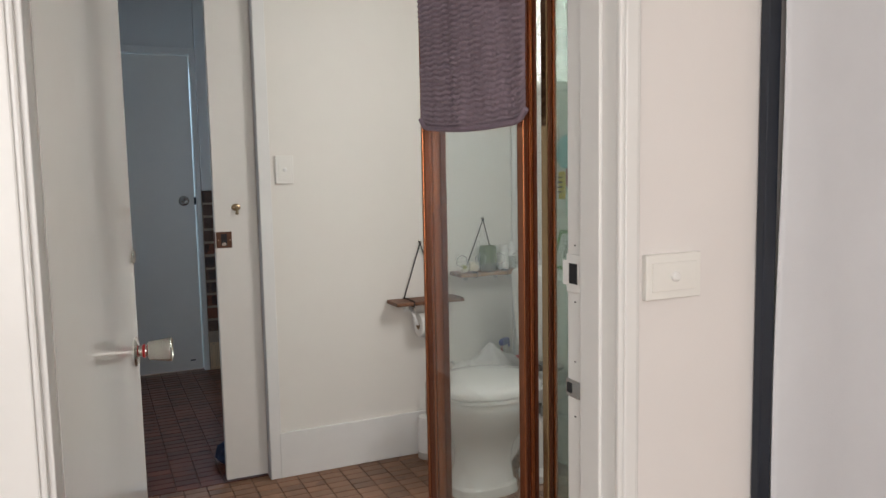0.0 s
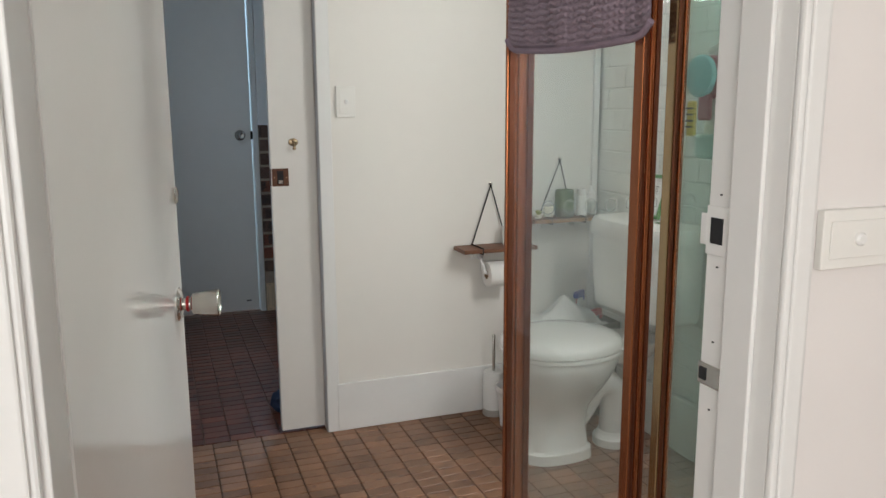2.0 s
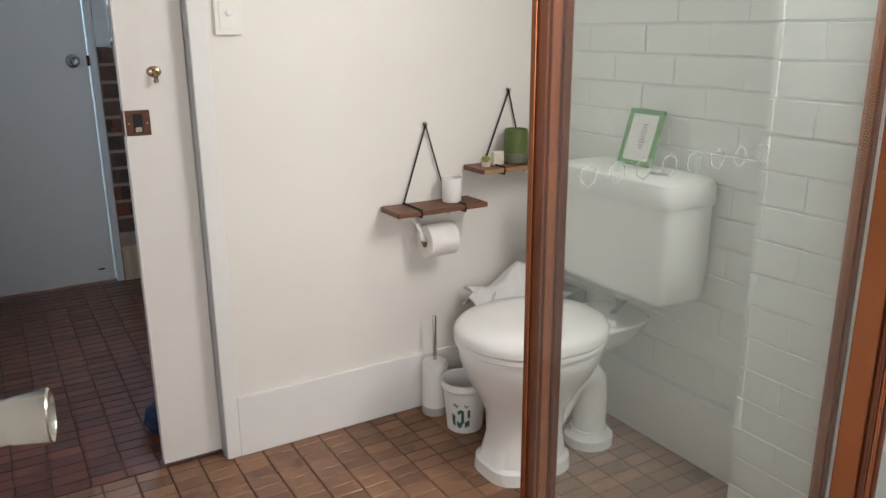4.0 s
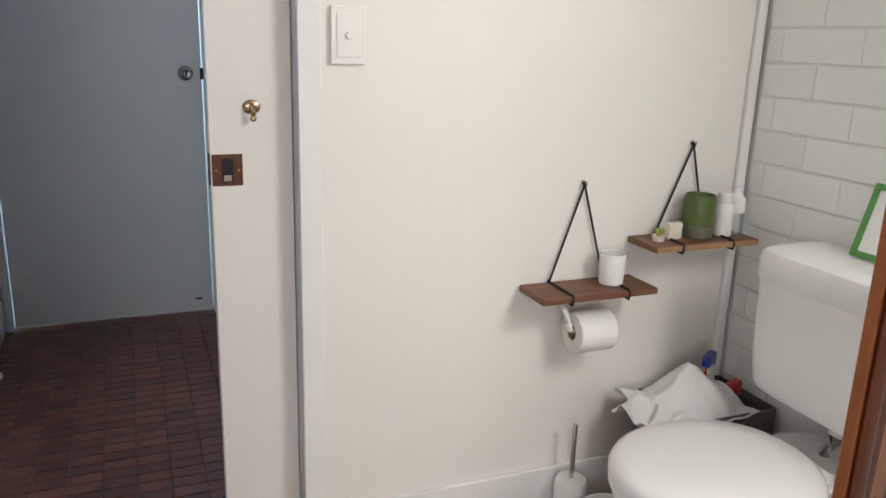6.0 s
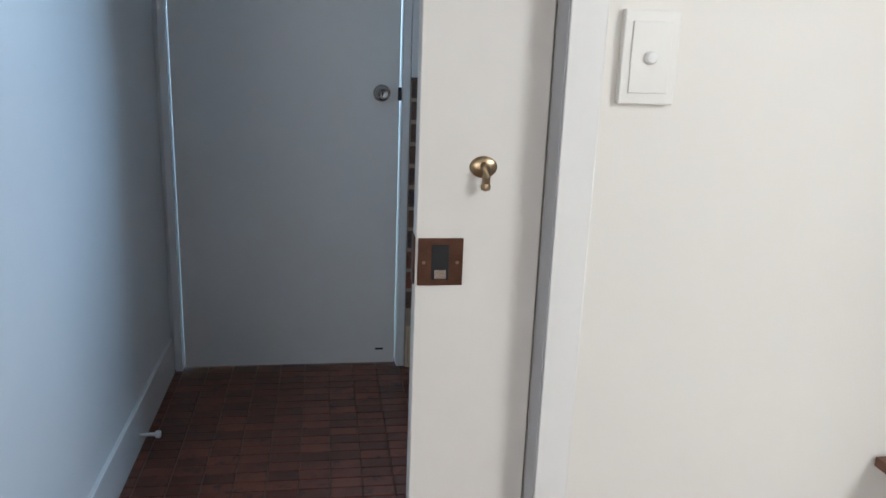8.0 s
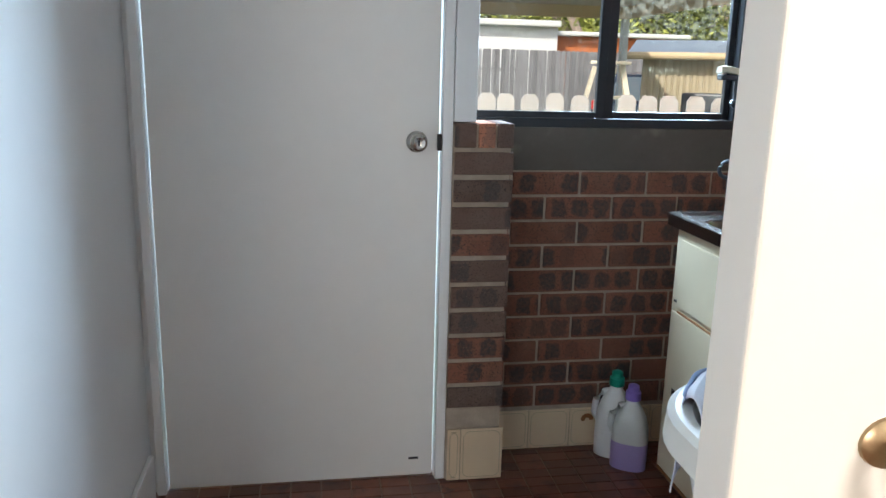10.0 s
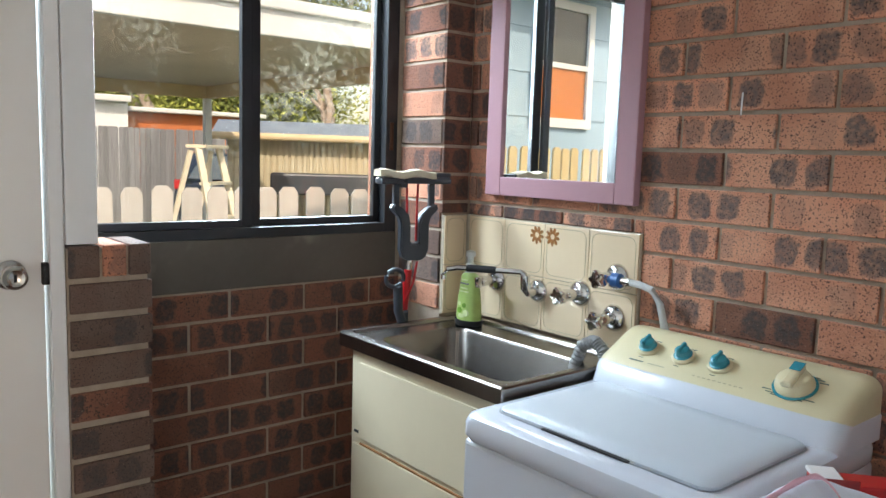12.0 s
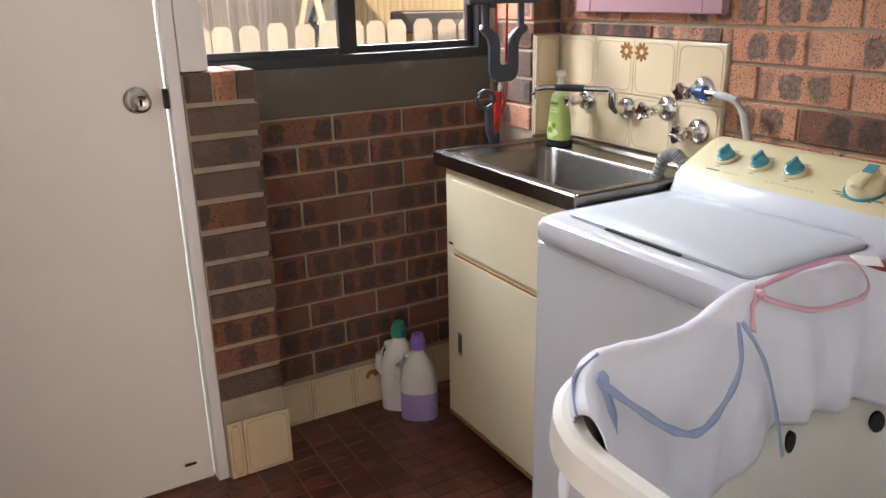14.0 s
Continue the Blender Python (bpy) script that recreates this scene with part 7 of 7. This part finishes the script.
for sy in (-0.875, 0.865):
    local_part("side_window", loft([[(-1.35, sy, 1.14), (0.85, sy, 1.14), (0.45, sy, 1.50), (-1.1, sy, 1.56)], [(-1.35, sy + 0.01, 1.14), (0.85, sy + 0.01, 1.14), (0.45, sy + 0.01, 1.50), (-1.1, sy + 0.01, 1.56)]]), glassm, car)
    for wx in (-1.3, 1.3):
        wh = local_part("wheel", turned([(0.20, -0.1), (0.32, -0.1), (0.33, -0.05), (0.33, 0.05), (0.32, 0.1), (0.20, 0.1)], (wx, sy * 0.92, 0.33), "y", 24), M_GAP, car, smooth=True)
        rm = part("rim", turned([(0.19, -0.11), (0.19, 0.11)], (wx, sy * 0.92, 0.33), "y", 18), M_NICKEL, None)
        rm.parent = wh
    local_part("tail_light", box(-2.09, -1.90, sy * 0.86 - 0.06, sy * 0.86 + 0.06, 0.92, 1.10, 0.02), M_RED, car)
local_part("number_plate", box(-2.125, -2.10, -0.22, 0.22, 0.72, 0.82), M_PLASTIC, car)

# step ladder under the carport
lad = thing("step_ladder", "paint-splashed cream timber step ladder standing open", "ladder")
lad.matrix_basis = pose(2.27, 6.15, G0 + 0.03, 0, 0, 38) @ Matrix.Diagonal((0.95, 0.95, 0.955, 1.0))
for s in (-1, 1):
    local_part("stile", tube([(s * 0.26, -0.42, 0.0), (s * 0.17, -0.02, 1.72)], 0.034, 4), M_LADDER, lad)
    local_part("back_leg", tube([(s * 0.24, 0.48, 0.0), (s * 0.17, 0.05, 1.70)], 0.026, 4), M_LADDER, lad)
for k in range(1, 6):
    f = k / 6
    y_, z_, hw = -0.42 + 0.40 * f, 1.72 * f, 0.26 - 0.09 * f
    local_part("tread", box(-hw, hw, y_ - 0.05, y_ + 0.05, z_ - 0.012, z_ + 0.012), M_LADDER, lad)
local_part("top_tread", box(-0.20, 0.20, -0.10, 0.08, 1.722, 1.75, 0.004), M_LADDER, lad)
local_part("brace", tube([(-0.21, 0.33, 0.6), (0.21, 0.33, 0.6)], 0.015, 4), M_LADDER, lad)
bike = thing("bicycle", "small bicycle lying against the picket fence", "bicycle")
bike.matrix_basis = pose(1.75, 4.6, G0 - 0.35, 0, 0, -14)
for wx in (-0.42, 0.42):
    local_part("wheel", tube([(wx + 0.29 * math.cos(2 * math.pi * k / 28), 0.15, 0.29 * math.sin(2 * math.pi * k / 28) + 0.29 + 0.36) for k in range(28)], 0.018, 6, True), M_GAP, bike)
local_part("frame", tube([(-0.42, 0.15, 0.65), (-0.10, 0.15, 1.05), (0.32, 0.15, 1.0), (0.42, 0.15, 0.65), (0.0, 0.15, 0.65), (-0.10, 0.15, 1.05)], 0.018, 8), M_GREY, bike)


# trees
def tree(x, y, h, spread, seedv, leaf, n_leaf, lean=0.0, bare=0.45):
    rg = random.Random(seedv)
    t = thing("tree", "tall pale-barked gum tree with patchy foliage" if leaf is M_LEAF else "leafy sunlit yellow-green tree", "tree", (x, y, G0))
    limbs = bmesh.new()
    tips = []

    def limb(p, d, r, ln, depth):
        pts, q = [p], p
        for _ in range(4):
            d = (d + Vector((rg.uniform(-0.25, 0.25), rg.uniform(-0.25, 0.25), 0.08))).normalized()
            q = q + d * ln / 4
            pts.append(q)
        for a, b, k in zip(pts, pts[1:], range(4)):
            r0, r1 = r * (1 - 0.12 * k), r * (1 - 0.12 * (k + 1))
            s = (b - a).normalized().orthogonal().normalized()
            u = (b - a).normalized().cross(s)
            ra = [limbs.verts.new(a + r0 * (math.cos(6.283 * j / 7) * s + math.sin(6.283 * j / 7) * u)) for j in range(7)]
            rb = [limbs.verts.new(b + r1 * (math.cos(6.283 * j / 7) * s + math.sin(6.283 * j / 7) * u)) for j in range(7)]
            for j in range(7):
                limbs.faces.new((ra[j], ra[(j + 1) % 7], rb[(j + 1) % 7], rb[j]))
        if depth == 0:
            tips.append(q)
            return
        for _ in range(3):
            limb(pts[-1] if rg.random() < 0.7 else pts[2], (d + Vector((rg.uniform(-0.9, 0.9), rg.uniform(-0.9, 0.9), rg.uniform(0, 0.5)))).normalized(), r * 0.55, ln * 0.62, depth - 1)

    limb(Vector((x, y, G0 - 0.05)), Vector((lean, 0, 1)).normalized(), h * 0.028, h * bare, 3)
    part("trunk", limbs, M_BARK, t, "pale bark trunk and limbs", True)
    vs, fs = [], []
    for k in range(n_leaf):
        c = rg.choice(tips) + Vector((rg.gauss(0, spread), rg.gauss(0, spread), rg.gauss(0, spread * 0.7)))
        s = rg.uniform(0.06, 0.16)
        a = Vector((rg.uniform(-1, 1), rg.uniform(-1, 1), rg.uniform(-1, 1))).normalized()
        b = a.orthogonal().normalized()
        i = len(vs)
        vs += [c - a * s, c + b * s * 0.4, c + a * s, c - b * s * 0.4]
        fs.append((i, i + 1, i + 2, i + 3))
    me_ = bpy.data.meshes.new("crown")
    me_.from_pydata(vs, [], fs)
    me_.materials.append(leaf)
    cr = new("crown", me_)
    cr.parent = t
    cr.matrix_parent_inverse = t.matrix_basis.inverted()


tree(9.0, 24.0, 9.0, 0.9, 3, M_LEAF, 9000, -0.25)
tree(13.5, 23.0, 10.0, 1.0, 5, M_LEAF, 9000, 0.1)
tree(6.0, 29.0, 6.0, 1.1, 9, M_LEAF2, 9000)
tree(10.5, 28.0, 5.0, 1.2, 12, M_LEAF2, 9000)
tree(1.5, 32.0, 6.5, 1.3, 15, M_LEAF, 9000)
tree(17.5, 20.0, 8.0, 0.9, 21, M_LEAF, 7000, -0.2)
for k, (tx, ty, th) in enumerate(((0.5, 28.0, 4.6), (3.6, 29.5, 5.2), (8.2, 27.5, 5.0), (11.8, 26.5, 4.8), (15.0, 27.5, 5.4))):
    tree(tx, ty, th, 1.25, 40 + k, M_LEAF2 if k != 3 else M_LEAF, 12000, 0.0, 0.34)

# ---------------------------------------------------------------- bricks, tiles: pieces of walls and floors
def piece_mesh(name, lx, ly, lz, mat, bev=0.002):
    bm = box(-lx / 2, lx / 2, -ly / 2, ly / 2, -lz / 2, lz / 2, bev, 1)
    me_ = bpy.data.meshes.new(name)
    bm.to_mesh(me_)
    bm.free()
    me_.materials.append(mat)
    return me_


CACHE = {}


def piece(name, lx, ly, lz, mat, at, parent, jitter=None):
    key = (name, round(lx, 4), round(ly, 4), round(lz, 4), mat.name)
    if key not in CACHE:
        CACHE[key] = piece_mesh(name, lx, ly, lz, mat)
    ob = new(name, CACHE[key])
    ob.parent = parent
    ob.location = at
    return ob


rb = random.Random(21)
BH, BJ, BP, CO = 0.076, 0.010, 0.240, 0.086


def brick_face(parent, axis, plane, lo, hi, z_lo, z_hi, z_bed, perp, mats, holes=(), depth=0.020, joint=BJ, out=-1, bed=BJ, bond=True):
    """Courses of bricks on a wall face. axis: the way that the wall runs; plane: its face; out: the side that it looks to."""
    k0 = int(math.floor((z_lo - z_bed) / CO)) - 1
    for c in range(k0, k0 + 60):
        za, zb = z_bed + c * CO + bed / 2, z_bed + (c + 1) * CO - bed / 2
        za, zb = max(za, z_lo), min(zb, z_hi)
        if zb - za < 0.015:
            continue
        shift = perp + (BP / 2 if c % 2 and bond else 0.0)
        i0 = int(math.floor((lo - shift) / BP)) - 1
        for i in range(i0, i0 + 40):
            a, b = shift + i * BP + joint / 2, shift + (i + 1) * BP - joint / 2
            a, b = max(a, lo), min(b, hi)
            if b - a < 0.02:
                continue
            spans = [(a, b, za, zb)]
            for h0, h1, g0, g1 in holes:
                nxt = []
                for (p, q, r, s) in spans:
                    if q <= h0 or p >= h1 or s <= g0 or r >= g1:
                        nxt.append((p, q, r, s))
                        continue
                    if p < h0 - 0.01:
                        nxt.append((p, h0, r, s))
                    if q > h1 + 0.01:
                        nxt.append((h1, q, r, s))
                    if s > g1 + 0.012:
                        nxt.append((max(p, h0), min(q, h1), g1, s))
                spans = nxt
            for p, q, r, s in spans:
                j = rb.uniform(-0.0018, 0.0018)
                ln, hg = round(q - p, 3), round(s - r, 3)
                mat_ = rb.choice(mats)
                if axis == "y":
                    piece("brick", depth, ln, hg, mat_, (plane - out * depth / 2 + j, (p + q) / 2, (r + s) / 2), parent)
                else:
                    piece("brick", ln, depth, hg, mat_, ((p + q) / 2, plane - out * depth / 2 + j, (r + s) / 2), parent)


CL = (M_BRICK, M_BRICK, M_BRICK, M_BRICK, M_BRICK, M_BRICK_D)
# window wall and pier front: same clinker brick with shade put into its colour
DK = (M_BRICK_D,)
PR = (M_BRICK_D, M_BRICK_D, M_BRICK_P, M_BRICK)
brick_face(brickwall_r, "y", XR - 0.001, 0.11, 2.005, 0.55, 2.36, 1.62, 1.249, CL, holes=((1.336, 2.0, 0.92, 1.238),))
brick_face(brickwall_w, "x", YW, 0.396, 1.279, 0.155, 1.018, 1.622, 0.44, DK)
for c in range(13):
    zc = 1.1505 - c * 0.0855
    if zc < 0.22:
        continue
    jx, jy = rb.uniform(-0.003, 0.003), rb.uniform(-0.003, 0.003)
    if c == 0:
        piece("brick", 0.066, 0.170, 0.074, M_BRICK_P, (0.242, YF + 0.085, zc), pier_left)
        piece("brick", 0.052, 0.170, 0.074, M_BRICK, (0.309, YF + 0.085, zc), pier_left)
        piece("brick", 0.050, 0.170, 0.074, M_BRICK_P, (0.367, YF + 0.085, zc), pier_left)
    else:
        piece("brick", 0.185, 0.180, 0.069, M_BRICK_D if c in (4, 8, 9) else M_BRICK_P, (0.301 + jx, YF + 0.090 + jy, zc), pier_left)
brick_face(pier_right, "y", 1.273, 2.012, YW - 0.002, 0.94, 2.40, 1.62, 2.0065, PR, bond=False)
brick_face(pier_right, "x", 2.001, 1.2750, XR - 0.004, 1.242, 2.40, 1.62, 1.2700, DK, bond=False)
brick_face(brickwall_bath, "y", XR + 0.005, -0.950, -0.020, 0.215, 2.185, 1.62, -0.07, (M_BRICK_W,), joint=0.0010, bed=0.0050)
SPW = bpy.data.objects["shower_pier"]
brick_face(SPW, "y", 1.2805, -1.196, -0.9555, 0.02, 2.30, 1.62, -1.198, (M_BRICK_W,), joint=0.0010, bed=0.0050)
brick_face(SPW, "x", -0.9505, 1.278, XR - 0.002, 0.215, 2.30, 1.62, 1.2755, (M_BRICK_W,), joint=0.0010, bed=0.0050, out=1)
brick_face(brickwall_bath, "y", XR + 0.005, -2.04, -1.245, 0.3, 2.30, 1.62, -0.07, (M_BRICK_W,), joint=0.0010, bed=0.0050, holes=((-1.88, -1.22, 1.54, 2.16),))

# tiled skirting of the laundry
sk = thing("tile_skirting", "cream patterned tile skirting along the brick wall", "tile skirting", (0.7, YW, 0), kind="structure")
for k in range(6):
    a = 0.385 + k * 0.155
    b = min(a + 0.155, 1.278)
    if b - a > 0.05:
        wall_tile(sk, YW - 0.001, a, b, 0.002, 0.153, "y")
for k, (px_, pz_) in enumerate(((0.835, 0.118), (0.762, 0.118))):
    for j in range(6):
        a = radians(j * 30 + (20 if k else -10))
        part("petal", turned([(0.001, -0.0006), (0.009, -0.0004), (0.009, 0.0)], (px_ + 0.016 * math.cos(a), YW - 0.0072, pz_ - 0.012 + 0.016 * math.sin(a)), "y", 8), M_FLOWER, sk)
wall_tile(sk, YF - 0.001, 0.208, 0.254, 0.002, 0.187, "y")
wall_tile(sk, YF - 0.001, 0.254, 0.398, 0.002, 0.187, "y")

# floor tiles: columns along the room, two to a square
GAP = 0.0036


def floor_tiles(parent, x0, x1, y0, y1, ox, oy, mat, near, PX, PY, n_near=300):
    cells = []
    i0, j0 = int((x0 - ox) / PX) - 1, int((y0 - oy) / PY) - 1
    for i in range(i0, int((x1 - ox) / PX) + 2):
        for j in range(j0, int((y1 - oy) / PY) + 2):
            a, b = max(x0, ox + i * PX + GAP / 2), min(x1, ox + (i + 1) * PX - GAP / 2)
            c, d = max(y0, oy + j * PY + GAP / 2), min(y1, oy + (j + 1) * PY - GAP / 2)
            if b - a > 0.012 and d - c > 0.008:
                cells.append((a, b, c, d))
    cells.sort(key=lambda q: (abs((q[0] + q[1]) / 2 - near[0]) + abs((q[2] + q[3]) / 2 - near[1])))
    for a, b, c, d in cells[:n_near]:
        ob = piece("tile", round(b - a, 3), round(d - c, 3), 0.008, mat, ((a + b) / 2, (c + d) / 2, -0.004 + rb.uniform(-0.0006, 0.0002)), parent)
        ob.rotation_euler = (rb.uniform(-0.006, 0.006), rb.uniform(-0.004, 0.004), rb.uniform(-0.004, 0.004))
    vs, fs = [], []
    for a, b, c, d in cells[n_near:]:
        e, z = 0.0015, rb.uniform(-0.0006, 0.0002)
        i = len(vs)
        vs += [(a, c, -0.008), (b, c, -0.008), (b, d, -0.008), (a, d, -0.008), (a, c, z - e), (b, c, z - e), (b, d, z - e), (a, d, z - e),
               (a + e, c + e, z), (b - e, c + e, z), (b - e, d - e, z), (a + e, d - e, z)]
        for q in range(4):
            r = (q + 1) % 4
            fs += [(i + q, i + r, i + 4 + r, i + 4 + q), (i + 4 + q, i + 4 + r, i + 8 + r, i + 8 + q)]
        fs.append((i + 8, i + 9, i + 10, i + 11))
    me_ = bpy.data.meshes.new("tiles")
    me_.from_pydata(vs, [], fs)
    me_.materials.append(M_TILE_R if mat is M_TILE else M_TILE_LR)
    ob = new("tiles", me_)
    ob.parent = parent
    ob["kind"] = "stuff"


def island_tile(name, base, dark, rough):
    m, nt, b = nodes_of(name)
    L = nt.links.new
    geo = nt.nodes.new("ShaderNodeNewGeometry")
    tc = nt.nodes.new("ShaderNodeTexCoord")
    n = nt.nodes.new("ShaderNodeTexNoise")
    n.inputs["Scale"].default_value, n.inputs["Detail"].default_value = 14.0, 6.0
    L(tc.outputs["Object"], n.inputs["Vector"])
    mx = nt.nodes.new("ShaderNodeMix")
    mx.data_type = "RGBA"
    mr = nt.nodes.new("ShaderNodeMapRange")
    mr.inputs["From Min"].default_value, mr.inputs["From Max"].default_value = 0.52, 0.70
    L(n.outputs["Fac"], mr.inputs["Value"])
    L(mr.outputs[0], mx.inputs["Factor"])
    hsv = nt.nodes.new("ShaderNodeHueSaturation")
    hsv.inputs["Color"].default_value = rgb(base)
    m2 = nt.nodes.new("ShaderNodeMapRange")
    m2.inputs["To Min"].default_value, m2.inputs["To Max"].default_value = 0.66, 1.34
    L(geo.outputs["Random Per Island"], m2.inputs["Value"])
    L(m2.outputs[0], hsv.inputs["Value"])
    L(hsv.outputs["Color"], mx.inputs["A"])
    mx.inputs["B"].default_value = rgb(dark)
    L(mx.outputs["Result"], b.inputs["Base Color"])
    b.inputs["Roughness"].default_value = rough
    bp = nt.nodes.new("ShaderNodeBump")
    bp.inputs["Strength"].default_value, bp.inputs["Distance"].default_value = 0.12, 0.004
    L(n.outputs["Fac"], bp.inputs["Height"])
    L(bp.outputs[0], b.inputs["Normal"])
    return m


M_TILE_R = island_tile("brown_quarry_tiles", (0.235, 0.118, 0.064), (0.17, 0.080, 0.045), 0.42)
M_TILE_LR = island_tile("red_brown_quarry_tiles", (0.142, 0.044, 0.026), (0.075, 0.026, 0.020), 0.34)
floor_tiles(floor_bath, XL + 0.001, XR - 0.023, W0B + 0.005, 0.048, 0.188, 0.002, M_TILE, (0.25, -0.35), 0.092, 0.0525)
floor_tiles(floor_laundry, XL + 0.017, XR - 0.006, 0.052, YW - 0.01, -0.010, 0.0525, M_TILE_L, (0.05, 1.3), 0.0972, 0.0545)
